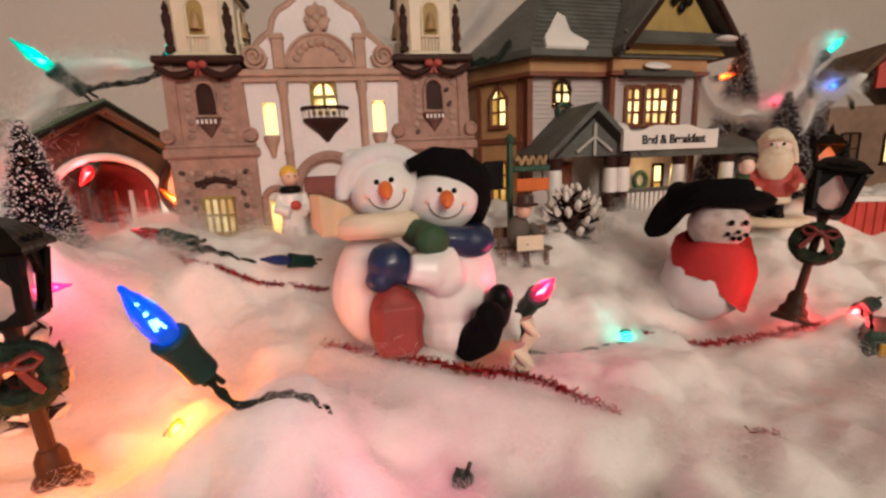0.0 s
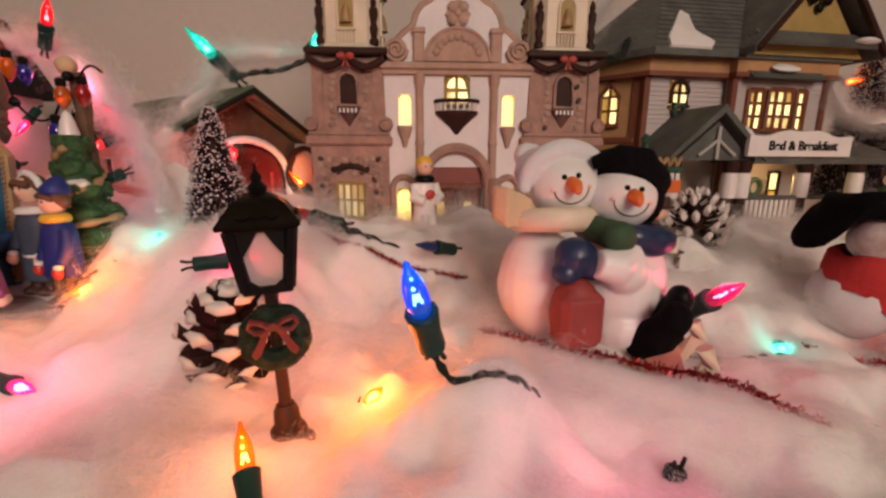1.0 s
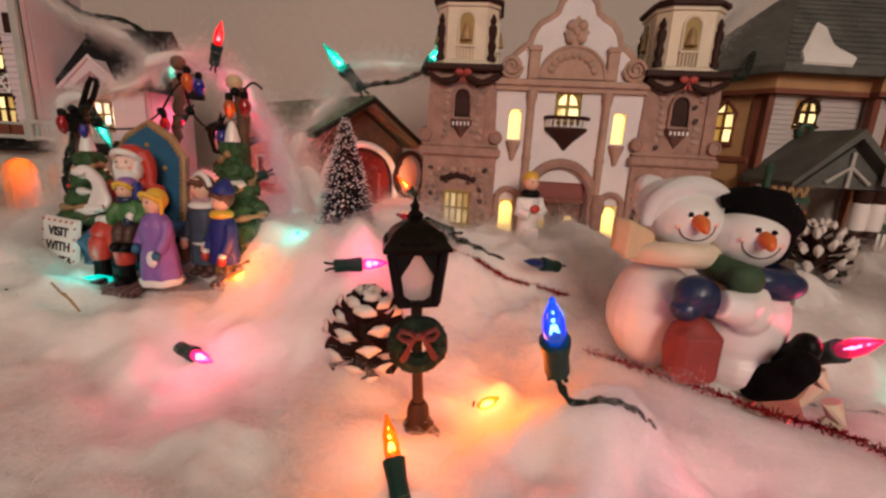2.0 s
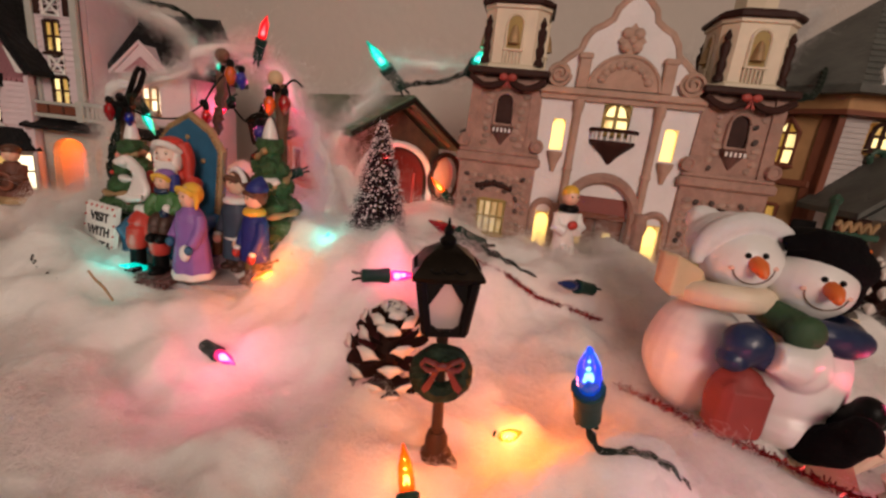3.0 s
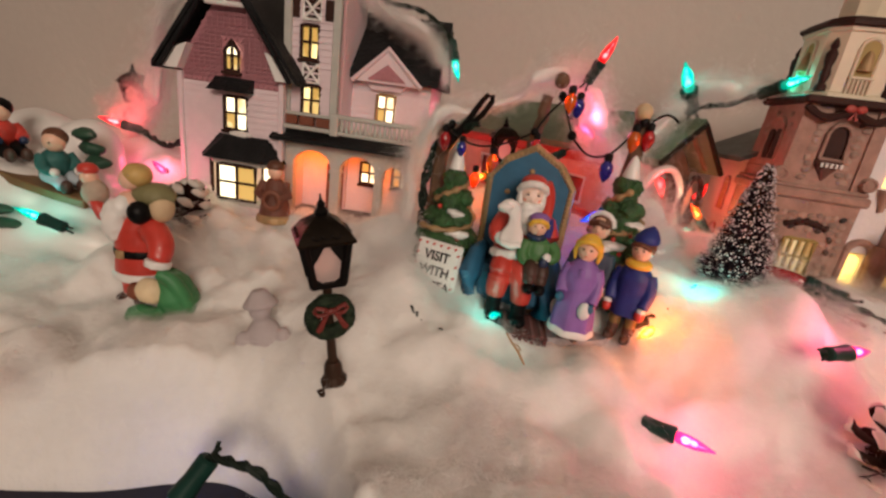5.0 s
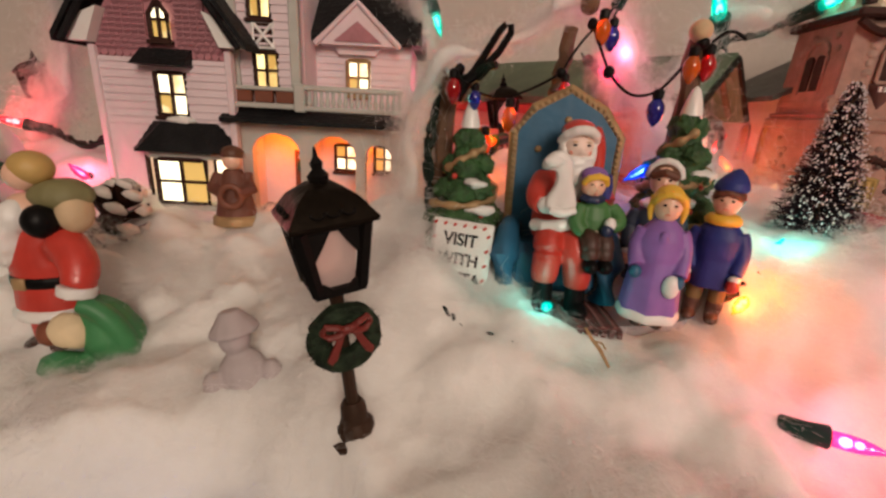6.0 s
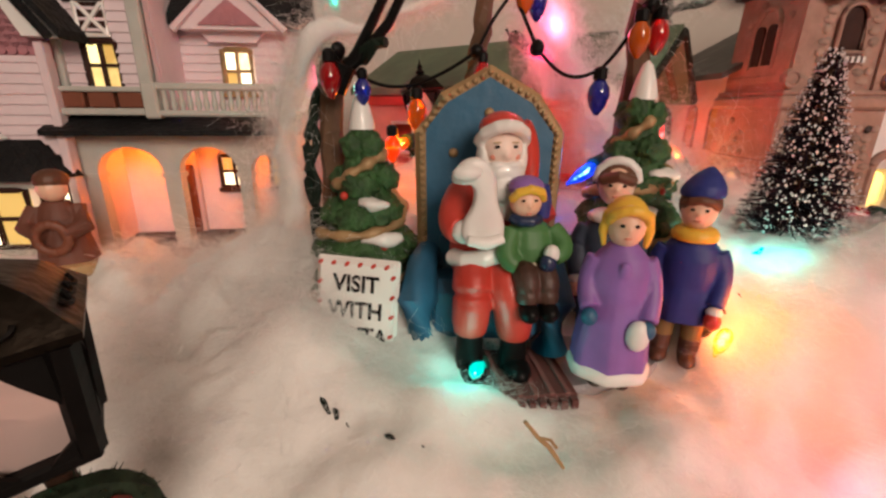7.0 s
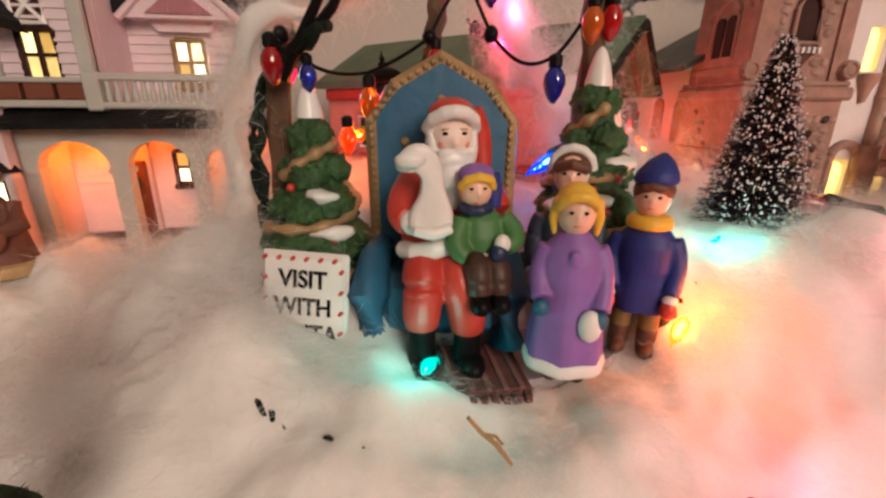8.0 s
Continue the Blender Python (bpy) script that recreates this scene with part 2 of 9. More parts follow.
    def ball(self, place, radii, k=0, seg=14, rings=9, turn=None, lump=0.0, freq=60.0):
        """An ellipsoid, turned by a matrix, with a lumpy surface where lump is given."""
        if not isinstance(radii, (list, tuple)):
            radii = (radii,) * 3
        v, f = [], []
        for i in range(rings + 1):
            th = math.pi * i / rings
            for j in range(seg):
                w = 2 * math.pi * j / seg
                q = Vector((math.sin(th) * math.cos(w), math.sin(th) * math.sin(w), -math.cos(th)))
                q = Vector((q.x * radii[0], q.y * radii[1], q.z * radii[2]))
                if lump:
                    q *= 1 + lump * noise.noise((q + Vector(place)) * freq)
                if turn:
                    q = turn @ q
                v.append(q + Vector(place))
        for i in range(rings):
            for j in range(seg):
                f.append((i * seg + j, i * seg + (j + 1) % seg, (i + 1) * seg + (j + 1) % seg, (i + 1) * seg + j))
        return self.add(v, f, k)

    def loft(self, rings, k=0, seg=20, folds=0, amp=0.0, phase=0.0):
        """A closed body through level ellipses (x, y, z, rx, ry); folds ripple it, most at its first ring."""
        v, f, n = [], [], len(rings)
        for i, (x, y, z, rx, ry) in enumerate(rings):
            w8 = amp * (1 - i / (n - 1)) ** 1.5
            for j in range(seg):
                w = 2 * math.pi * j / seg
                g = 1 + w8 * math.sin(folds * w + phase)
                v.append((x + rx * g * math.cos(w), y + ry * g * math.sin(w), z))
        for i in range(n - 1):
            f += [(i * seg + j, i * seg + (j + 1) % seg, (i + 1) * seg + (j + 1) % seg, (i + 1) * seg + j) for j in range(seg)]
        f += [tuple(range(seg - 1, -1, -1)), tuple(range((n - 1) * seg, n * seg))]
        return self.add(v, f, k)

    def fused(self, keep=(), voxel=0.0006, relax=5):
        """Melts the pieces of each material into one moulded skin, as in cast ceramic; those in keep stay crisp."""
        out = Shape()
        for k in sorted(set(self.m)):
            one = Shape()
            one.v, one.f = self.v, [f for f, q in zip(self.f, self.m) if q == k]
            one.m = [0] * len(one.f)
            me = one.mesh("moulding", [], 180)
            if k not in keep:
                ob = new("moulding", me)
                rm, sm = ob.modifiers.new("melt", "REMESH"), ob.modifiers.new("relax", "SMOOTH")
                rm.mode, rm.voxel_size, sm.factor, sm.iterations = "VOXEL", voxel, 0.5, relax
                melted = bpy.data.meshes.new_from_object(ob.evaluated_get(bpy.context.evaluated_depsgraph_get()))
                bpy.data.objects.remove(ob)
                bpy.data.meshes.remove(me)
                me = melted
            out.add([q.co for q in me.vertices], [tuple(p.vertices) for p in me.polygons], k)
            bpy.data.meshes.remove(me)
        return out

    def moved(self, m):
        self.v = [tuple(m @ Vector(p)) for p in self.v]
        return self

    def mesh(self, name, mats, smooth=35.0):
        me = bpy.data.meshes.new(name)
        me.from_pydata(self.v, [], self.f)
        for mm in mats if isinstance(mats, (list, tuple)) else [mats]:
            me.materials.append(mm)
        me.polygons.foreach_set("material_index", self.m)
        bm = bmesh.new()
        bm.from_mesh(me)
        bmesh.ops.remove_doubles(bm, verts=bm.verts, dist=1e-6)
        bmesh.ops.dissolve_degenerate(bm, edges=bm.edges, dist=1e-7)
        bmesh.ops.recalc_face_normals(bm, faces=bm.faces)
        bm.to_mesh(me)
        bm.free()
        me.polygons.foreach_set("use_smooth", [True] * len(me.polygons))
        me.set_sharp_from_angle(angle=radians(smooth))
        me.update()
        return me


def part(name, shape, mats, parent, label="", smooth=35.0, soft=0.0):
    """Links a shape as one mesh under a thing or a part."""
    ob = new(name, shape.mesh(name, mats, smooth) if isinstance(shape, Shape) else shape)
    ob.parent = parent
    if soft:
        bv = ob.modifiers.new("bevel", "BEVEL")
        bv.width, bv.segments, bv.limit_method, bv.angle_limit = soft, 2, "ANGLE", radians(40)
    return tagged(ob, label)


def thing(name, label, category, m=Matrix(), group="", kind=""):
    """An empty at the base of a thing, which carries its parts."""
    ob = new(name)
    ob.empty_display_size = 0.01
    ob.matrix_world = m
    return tagged(ob, label, category, group, kind)


def single(name, shape, mats, label, category, m=Matrix(), group="", kind="", smooth=35.0):
    ob = new(name, shape.mesh(name, mats, smooth))
    ob.matrix_world = m
    return tagged(ob, label, category, group, kind)


def arc(cx, cz, r, a0, a1, n, rz=None):
    rz = r if rz is None else rz
    return [(cx + r * math.cos(radians(a0 + (a1 - a0) * i / n)), cz + rz * math.sin(radians(a0 + (a1 - a0) * i / n))) for i in range(n + 1)]


def smooth01(a, b, x):
    t = min(1.0, max(0.0, (x - a) / (b - a)))
    return t * t * (3 - 2 * t)


def bump2(x, y, cx, cy, sx, sy, h):
    return h * math.exp(-((x - cx) / sx) ** 2 - ((y - cy) / sy) ** 2)


def fluff(x, y, s, seed=0.0):
    """Billowy cotton relief, 0 to 1."""
    a = math.sqrt(noise.noise(Vector((x * s, y * s, seed))) ** 2 + 0.012)
    b = math.sqrt(noise.noise(Vector((x * s * 2.3 + 7, y * s * 2.3, seed + 3))) ** 2 + 0.012)
    return 1.5 * a + 0.75 * b


def ground(x, y):
    """The height of the cotton at a place on the table."""
    s = smooth01(0.15, 0.31, y)
    left = smooth01(-0.30, -0.40, x)
    right = smooth01(0.12, 0.26, x)
    h = 0.080 + s * (0.048 - 0.022 * left - 0.008 * right)
    h += bump2(x, y, -0.145, 0.235, 0.045, 0.05, 0.022)
    h += bump2(x, y, -0.10, 0.215, 0.035, 0.03, 0.016)
    h += bump2(x, y, -0.05, 0.26, 0.06, 0.03, 0.012)
    h += bump2(x, y, -0.10, 0.34, 0.03, 0.03, 0.012)
    h += bump2(x, y, -0.342, 0.160, 0.020, 0.016, 0.006)
    h += bump2(x, y, -0.315, 0.215, 0.04, 0.028, 0.012)
    h += bump2(x, y, -0.36, 0.275, 0.03, 0.03, 0.022)
    h += bump2(x, y, -0.375, 0.225, 0.025, 0.02, 0.010)
    h += bump2(x, y, -0.25, 0.18, 0.06, 0.022, 0.010)
    h += bump2(x, y, 0.00, 0.125, 0.05, 0.02, 0.008)
    h += bump2(x, y, 0.05, 0.165, 0.05, 0.025, 0.010)
    h += bump2(x, y, -0.006, 0.118, 0.022, 0.020, 0.022)
    h += bump2(x, y, -0.324, 0.226, 0.018, 0.012, 0.014)
    h += bump2(x, y, -0.282, 0.206, 0.020, 0.010, 0.012)
    h += bump2(x, y, -0.155, 0.225, 0.025, 0.02, 0.008)
    h += bump2(x, y, -0.185, 0.245, 0.015, 0.02, 0.010)
    h += bump2(x, y, 0.17, 0.15, 0.06, 0.02, 0.006)
    h += bump2(x, y, -0.60, 0.37, 0.06, 0.05, 0.045)
    h += bump2(x, y, -0.245, 0.238, 0.045, 0.022, -0.018)
    h += bump2(x, y, -0.175, 0.155, 0.03, 0.02, -0.004)
    h += bump2(x, y, -0.460, 0.198, 0.030, 0.018, -0.012)
    h += bump2(x, y, -0.27, 0.34, 0.07, 0.05, 0.028)
    h += 0.016 * (fluff(x, y, 13, 1.0) - 0.5) + 0.006 * (fluff(x, y, 30, 5.0) - 0.5)
    h += 0.0022 * noise.noise(Vector((x * 70, y * 70, 2.0))) + 0.0011 * noise.noise(Vector((x * 170, y * 170, 2.0)))
    h += bump2(x, y, 0.222, 0.160, 0.034, 0.024, -0.014)
    # the trough in which the sled's garland lies
    away = abs((x - 0.009) * 0.729 + (y - 0.177) * 0.684)
    along = (x - 0.009) * 0.684 - (y - 0.177) * 0.729
    w = math.exp(-(away / 0.013) ** 2) * smooth01(-0.01, 0.01, along) * smooth01(0.145, 0.12, along)
    h += w * (0.0945 - h)
    edge = 0.147 * smooth01(-0.265, -0.352, x) - 0.016 * smooth01(-0.41, -0.46, x) + 0.012 * noise.noise(Vector((x * 22, 0, 9)))
    return 0.022 + (h - 0.022) * smooth01(edge - 0.012, edge + 0.022, y)


# ---------------------------------------------------------------- room and table
def slab(name, x0, x1, y0, y1, z0, z1, m, label, category):
    return single(name, Shape().box(x0, x1, y0, y1, z0, z1), m, label, category, kind="structure")


slab("wall_north", -2.4, 2.6, 0.60, 0.70, -0.72, 1.68, WALL, "grey-beige orange-peel plaster wall behind the village", "wall")
slab("wall_south", -2.4, 2.6, -3.1, -3.0, -0.72, 1.68, WALL, "grey-beige plaster wall across the room", "wall")
slab("wall_west", -2.5, -2.4, -3.1, 0.70, -0.72, 1.68, WALL, "grey-beige plaster side wall", "wall")
slab("wall_east", 2.6, 2.7, -3.1, 0.70, -0.72, 1.68, WALL, "grey-beige plaster side wall", "wall")
slab("ceiling", -2.5, 2.7, -3.1, 0.70, 1.68, 1.75, CEIL, "plain off-white ceiling", "ceiling")
slab("floor", -2.5, 2.7, -3.1, 0.70, -0.80, -0.72, FLOOR, "brown carpeted floor", "floor")


def cotton_ground():
    sh = Shape()
    xs = list(np.linspace(-1.0, -0.66, 40)) + list(np.linspace(-0.65, 0.45, 420)) + list(np.linspace(0.46, 1.0, 60))
    ys = list(np.linspace(-0.06, 0.36, 190)) + list(np.linspace(0.365, 0.59, 40))
    n = len(ys)
    v = [(x, y, ground(x, y)) for x in xs for y in ys]
    f = [(i * n + j, (i + 1) * n + j, (i + 1) * n + j + 1, i * n + j + 1) for i in range(len(xs) - 1) for j in range(n - 1)]
    f = [q for q in f if max(v[i][2] for i in q) > 0.027]
    sh.add(v, f)
    return single("ground", sh, COTTON, "billowy white cotton batting spread as snow over the table", "snow", kind="structure", smooth=180)


cotton_ground()
table = thing("table", "dark wooden table under the cotton snow", "table", pose(0, 0, -0.72))
part("tabletop", Shape().box(-1.1, 1.1, -0.12, 0.59, 0.715, 0.75, 0, 0.004), mat("blue_grey_cloth", (0.035, 0.035, 0.05), 0.8, 0.1, 300, 0.3, patch=12), table, "blue-grey cloth table cover")
for lx in (-1.0, 1.0):
    for ly in (-0.05, 0.52):
        part("leg", Shape().box(lx - 0.03, lx + 0.03, ly - 0.03, ly + 0.03, 0.0, 0.715, 0, 0.004), WOOD, table)


# ---------------------------------------------------------------- building parts
def wall_with_holes(x0, x1, z0, z1, y0, y1, holes=(), k=0):
    """A wall of thickness y0..y1 with rectangular openings (x0, x1, z0, z1)."""
    sh = Shape()
    xs = sorted({x0, x1, *[h[0] for h in holes], *[h[1] for h in holes]})
    zs = sorted({z0, z1, *[h[2] for h in holes], *[h[3] for h in holes]})
    for a, b in zip(xs, xs[1:]):
        for c, d in zip(zs, zs[1:]):
            mx, mz = (a + b) / 2, (c + d) / 2
            if not any(h[0] < mx < h[1] and h[2] < mz < h[3] for h in holes):
                sh.box(a, b, y0, y1, c, d, k)
    return sh


def clapboards(sh, x0, x1, z0, z1, y, step=0.0046, holes=(), out=0.0013, k=0, slope=None):
    """Overlapping boards on a wall's front at y; slope(z) narrows them under a gable."""
    z = z0
    while z < z1 - 0.001:
        top = min(z + step, z1)
        lo, hi = (x0, x1) if slope is None else slope(top, x0, x1)
        spans = [(lo, hi)] if hi > lo else []
        for h in holes:
            if h[2] < top and h[3] > z:
                spans = [q for a, b in spans for q in ((a, min(b, h[0])), (max(a, h[1]), b)) if q[1] - q[0] > 0.0005]
        for a, b in spans:
            sh.add([(a, y - out, z), (b, y - out, z), (b, y - 0.0003, top), (a, y - 0.0003, top), (a, y + 0.001, z), (b, y + 0.001, z), (b, y + 0.001, top), (a, y + 0.001, top)],
                   [(0, 1, 2, 3), (4, 7, 6, 5), (0, 4, 5, 1), (3, 2, 6, 7), (0, 3, 7, 4), (1, 5, 6, 2)], k)
        z = top
    return sh


def window(parent, x0, x1, z0, z1, y, cols, rows, frame_mat, pane, arch=False, point=False, sill=True, bar=0.0014, name="window"):
    """A lit window: frame, glazing bars, panes, and an arched or pointed head."""
    w = new(name)
    w.parent = parent
    w.empty_display_size = 0.005
    cx, half = (x0 + x1) / 2, (x1 - x0) / 2
    spring = z1 - half if arch else (z1 - half * 1.4 if point else z1)

    def head(x):
        d = abs(x - cx) / half
        if arch:
            return spring + half * math.sqrt(max(0.0, 1 - d * d))
        if point:
            return spring + (z1 - spring) * (1 - d)
        return z1

    n = 10
    outline = [(x0, z0), (x1, z0)] + [(x1 - (x1 - x0) * i / n, head(x1 - (x1 - x0) * i / n)) for i in range(n + 1)]
    fr = Shape()
    pts = [(p[0], y - 0.0012, p[1]) for p in outline] + [(x0, y - 0.0012, z0)]
    fr.tube(pts, bar, 0, 6, False)
    for i in range(1, cols):
        x = x0 + (x1 - x0) * i / cols
        fr.box(x - bar * 0.55, x + bar * 0.55, y - 0.0018, y + 0.001, z0, head(x))
    for j in range(1, rows):
        z = z0 + (z1 - z0) * j / rows
        if z < spring + 0.001 or not (arch or point):
            fr.box(x0, x1, y - 0.0017, y + 0.001, z - bar * 0.55, z + bar * 0.55)
    part("frame", fr, frame_mat, w)
    if sill:
        part("sill", Shape().box(x0 - 0.002, x1 + 0.002, y - 0.0042, y + 0.001, z0 - 0.003, z0 - 0.0006, 0, 0.0005), frame_mat, w)
    for i in range(cols):
        for j in range(rows):
            a, b = x0 + (x1 - x0) * i / cols, x0 + (x1 - x0) * (i + 1) / cols
            c = z0 + (z1 - z0) * j / rows
            d = z0 + (z1 - z0) * (j + 1) / rows
            if c >= max(head(a + 1e-5), head(b - 1e-5), head((a + b) / 2)):
                continue
            m = 4
            top = [(b - (b - a) * q / m, min(d, head(b - (b - a) * q / m))) for q in range(m + 1)]
            top = [(p, max(z, c + 0.0002)) for p, z in top]
            part("pane", Shape().prism([(a, c), (b, c)] + top, y + 0.0002, y + 0.0012), pane, w)
    return w


def gable_roof(sh, x0, x1, y0, y1, ze, xr, zr, t=0.004, k=0):
    """A gable roof with its ridge along y over x0..x1, thickness t."""
    sh.prism([(x0, ze), (xr, zr), (x1, ze), (x1, ze + t * 0.9), (xr, zr + t * 1.35), (x0, ze + t * 0.9)], y0, y1, k)
    return sh


# ---------------------------------------------------------------- church
def build_church():
    ch = thing("church", "ceramic mission church with white stucco front and stone bell towers", "church", pose(0.0218, 0.3165, 0.1015, 0, 0, -7) @ Matrix.Diagonal((0.968, 1.0, 0.99, 1)))
    holes = [(-0.0446, -0.0354, 0.0995, 0.1215), (0.0354, 0.0446, 0.0995, 0.1215), (-0.010, 0.010, 0.112, 0.137), (-0.021, 0.021, 0.0, 0.068),
             (-0.047, -0.036, 0.012, 0.052), (0.036, 0.047, 0.012, 0.052)]
    part("front_wall", wall_with_holes(-0.058, 0.058, 0.0, 0.141, 0.0, 0.012, holes), STUCCO, ch)
    part("nave", Shape().box(-0.10, 0.10, 0.045, 0.15, 0.0, 0.105), CREAM, ch, "cream side wall of the nave")
    roof = gable_roof(Shape(), -0.122, 0.122, 0.040, 0.155, 0.102, 0.0, 0.165)
    part("nave_roof", roof, SLATE, ch, "dark weathered nave roof")
    for sx in (-1, 1):
        for wy, z0, z1 in ((0.075, 0.055, 0.085), (0.105, 0.055, 0.085), (0.075, 0.012, 0.040), (0.105, 0.012, 0.040)):
            part("nave_window", Shape().prism([(wy - 0.005, z0), (wy + 0.005, z0)] + arc(wy, z1 - 0.005, 0.005, 0, 180, 8), sx * 0.10 - 0.0008, sx * 0.10 + 0.0008, 0, "x"), OLIVE if z0 > 0.05 else STUCCO, ch)
            part("nave_window_rim", Shape().tube([(sx * 0.1006, y, z) for y, z in [(wy + 0.006, z0)] + arc(wy, z1 - 0.005, 0.006, 0, 180, 8) + [(wy - 0.006, z0)]], 0.0012, 0, 6), TAN, ch)
    part("inner_wall", Shape().box(-0.058, 0.058, 0.014, 0.045, 0.0, 0.14), CREAM, ch)
    # curved pediment and its rolled edge
    right = [(0.0, 0.206), (0.006, 0.2035), (0.0125, 0.1965), (0.0145, 0.190), (0.020, 0.186), (0.0265, 0.1825), (0.031, 0.176), (0.033, 0.169), (0.040, 0.164), (0.046, 0.158), (0.048, 0.150), (0.052, 0.141)]
    outline = [(-x, z) for x, z in reversed(right[1:])] + right
    part("pediment", Shape().prism(outline, 0.0, 0.012), STUCCO, ch)
    part("pediment_edge", Shape().tube([(x, 0.002, z) for x, z in outline], 0.0030, 0, 8), TAN, ch)
    part("finial", Shape().lathe([(0.003, 0), (0.004, 0.003), (0.002, 0.006), (0.0035, 0.010), (0.0, 0.016)], (0, 0.004, 0.205)), TAN, ch)
    part("cornice", Shape().box(-0.058, 0.058, -0.005, 0.001, 0.1385, 0.1435, 0, 0.001).box(-0.057, 0.057, -0.003, 0.001, 0.135, 0.1385, 0, 0.0005), TAN, ch)
    for sx in (-1, 1):
        sc = Shape()
        pts = []
        for i in range(40):
            a = i / 39 * 4.2 * math.pi
            r = 0.0085 * (1 - 0.82 * i / 39)
            pts.append((sx * (0.046 + r * math.cos(a + math.pi)), -0.003, 0.152 + r * math.sin(a + math.pi)))
        sc.tube(pts, 0.0014, 0, 6)
        sc.ball((sx * 0.046, -0.0005, 0.152), (0.0085, 0.002, 0.0085), 0, 16, 8)
        part("scroll", sc, TAN, ch, "carved volute scroll")
        part("pilaster_cap", Shape().box(sx * 0.029 - 0.0042, sx * 0.029 + 0.0042, -0.004, 0.001, 0.1435, 0.167, 0, 0.001).box(sx * 0.029 - 0.005, sx * 0.029 + 0.005, -0.005, 0.001, 0.163, 0.167, 0, 0.0008), TAN, ch)
        part("column", Shape().lathe([(0.0045, 0), (0.0045, 0.006), (0.0032, 0.008), (0.003, 0.052), (0.0038, 0.054), (0.003, 0.057), (0.003, 0.094), (0.0042, 0.098), (0.0042, 0.104)], (sx * 0.0285, -0.0015, 0.032), 0, 12), TAN, ch)
        part("niche_base", Shape().lathe([(0.0015, 0), (0.003, 0.006), (0.0055, 0.012), (0.006, 0.015)], (sx * 0.040, -0.001, 0.083), 0, 12), TAN, ch)
        part("lit_niche", Shape().prism([(sx * 0.040 - 0.0046, 0.0995), (sx * 0.040 + 0.0046, 0.0995)] + arc(sx * 0.040, 0.1165, 0.0046, 0, 180, 8, 0.0055), 0.004, 0.006), FLAME, ch, "glowing yellow arched niche")
        part("lit_slot", Shape().prism([(sx * 0.0415 - 0.005, 0.014), (sx * 0.0415 + 0.005, 0.014)] + arc(sx * 0.0415, 0.045, 0.005, 0, 180, 8), 0.003, 0.005), FLAME, ch, "glowing yellow arched slot")
        fr = Shape().tube([(x, -0.001, z) for x, z in [(sx * 0.0415 + 0.0085, 0.0)] + [(sx * 0.0415 + 0.0085, 0.048)] + arc(sx * 0.0415, 0.052, 0.0085, 0, 180, 10) + [(sx * 0.0415 - 0.0085, 0.0)]], 0.0026, 0, 8)
        part("side_arch", fr, CLAY, ch)
    # central door
    part("door_arch", Shape().tube([(x, -0.002, z) for x, z in [(0.0255, 0.0), (0.0255, 0.055)] + arc(0, 0.057, 0.0255, 0, 180, 16) + [(-0.0255, 0.055), (-0.0255, 0.0)]], 0.0042, 0, 8), CLAY, ch)
    part("tympanum", Shape().prism([(-0.0235, 0.055), (0.0235, 0.055)] + arc(0, 0.055, 0.0235, 0, 180, 14), 0.002, 0.008), mat("brick_red_door", (0.26, 0.07, 0.055), 0.6, 0.15, 220, 0.3), ch)
    door = part("door", Shape().box(-0.022, -0.0006, 0.004, 0.008, 0, 0.053, 0, 0.0006).box(0.0006, 0.022, 0.004, 0.008, 0, 0.053, 0, 0.0006).box(-0.024, 0.024, 0.000, 0.006, 0.051, 0.0555, 0, 0.0008), RUST, ch, "dark red double door")
    for px in (-0.012, 0.010):
        part("pane", Shape().box(px - 0.003, px + 0.003, 0.0025, 0.0041, 0.030, 0.041), PANEW, door)
    for bx in (-0.010, 0.012):
        part("door_wreath", Shape().tube([(bx + 0.004 * math.cos(a), 0.0028, 0.020 + 0.004 * math.sin(a)) for a in np.linspace(0, 2 * math.pi, 15)], 0.0012, 0, 6), DKGREEN, door)
    for sx in (-1, 1):
        part("lantern_column", Shape().lathe([(0.006, 0), (0.005, 0.045), (0.0065, 0.05), (0.005, 0.056), (0.006, 0.06)], (sx * 0.0305, -0.004, 0.0), 0, 12), CLAY, ch)
    # balcony
    window(ch, -0.0095, 0.0095, 0.114, 0.1365, 0.004, 2, 2, OLIVE, PANE, arch=True, sill=False, bar=0.0022)
    bal = part("balcony", Shape().lathe([(0.001, 0), (0.006, 0.006), (0.013, 0.012), (0.0165, 0.015), (0.0165, 0.017)], (0, 0.0, 0.0925), 0, 20, 0.6), DARKBR, ch, "dark brown balcony")
    for i in range(11):
        a = math.pi * (1 + i / 10)
        part("baluster", Shape().tube([(0.0158 * math.cos(a), 0.6 * 0.0158 * math.sin(a), 0.1095), (0.0158 * math.cos(a), 0.6 * 0.0158 * math.sin(a), 0.1155)], 0.0010, 0, 6), WHITE, bal)
    part("handrail", Shape().tube([(0.0165 * math.cos(a), 0.6 * 0.0165 * math.sin(a), 0.1165) for a in np.linspace(math.pi, 2 * math.pi, 16)], 0.0015, 0, 6), DARKBR, bal)
    # shell over the window, carved lozenge above
    shell = Shape().prism(arc(0, 0.1445, 0.0245, 0, 180, 18, 0.0225), -0.003, 0.001)
    for i in range(9):
        a = radians(15 + i * 18.75)
        shell.ball((0.0165 * math.cos(a), -0.003, 0.147 + 0.014 * math.sin(a)), (0.0032, 0.0018, 0.003), 0, 8, 6)
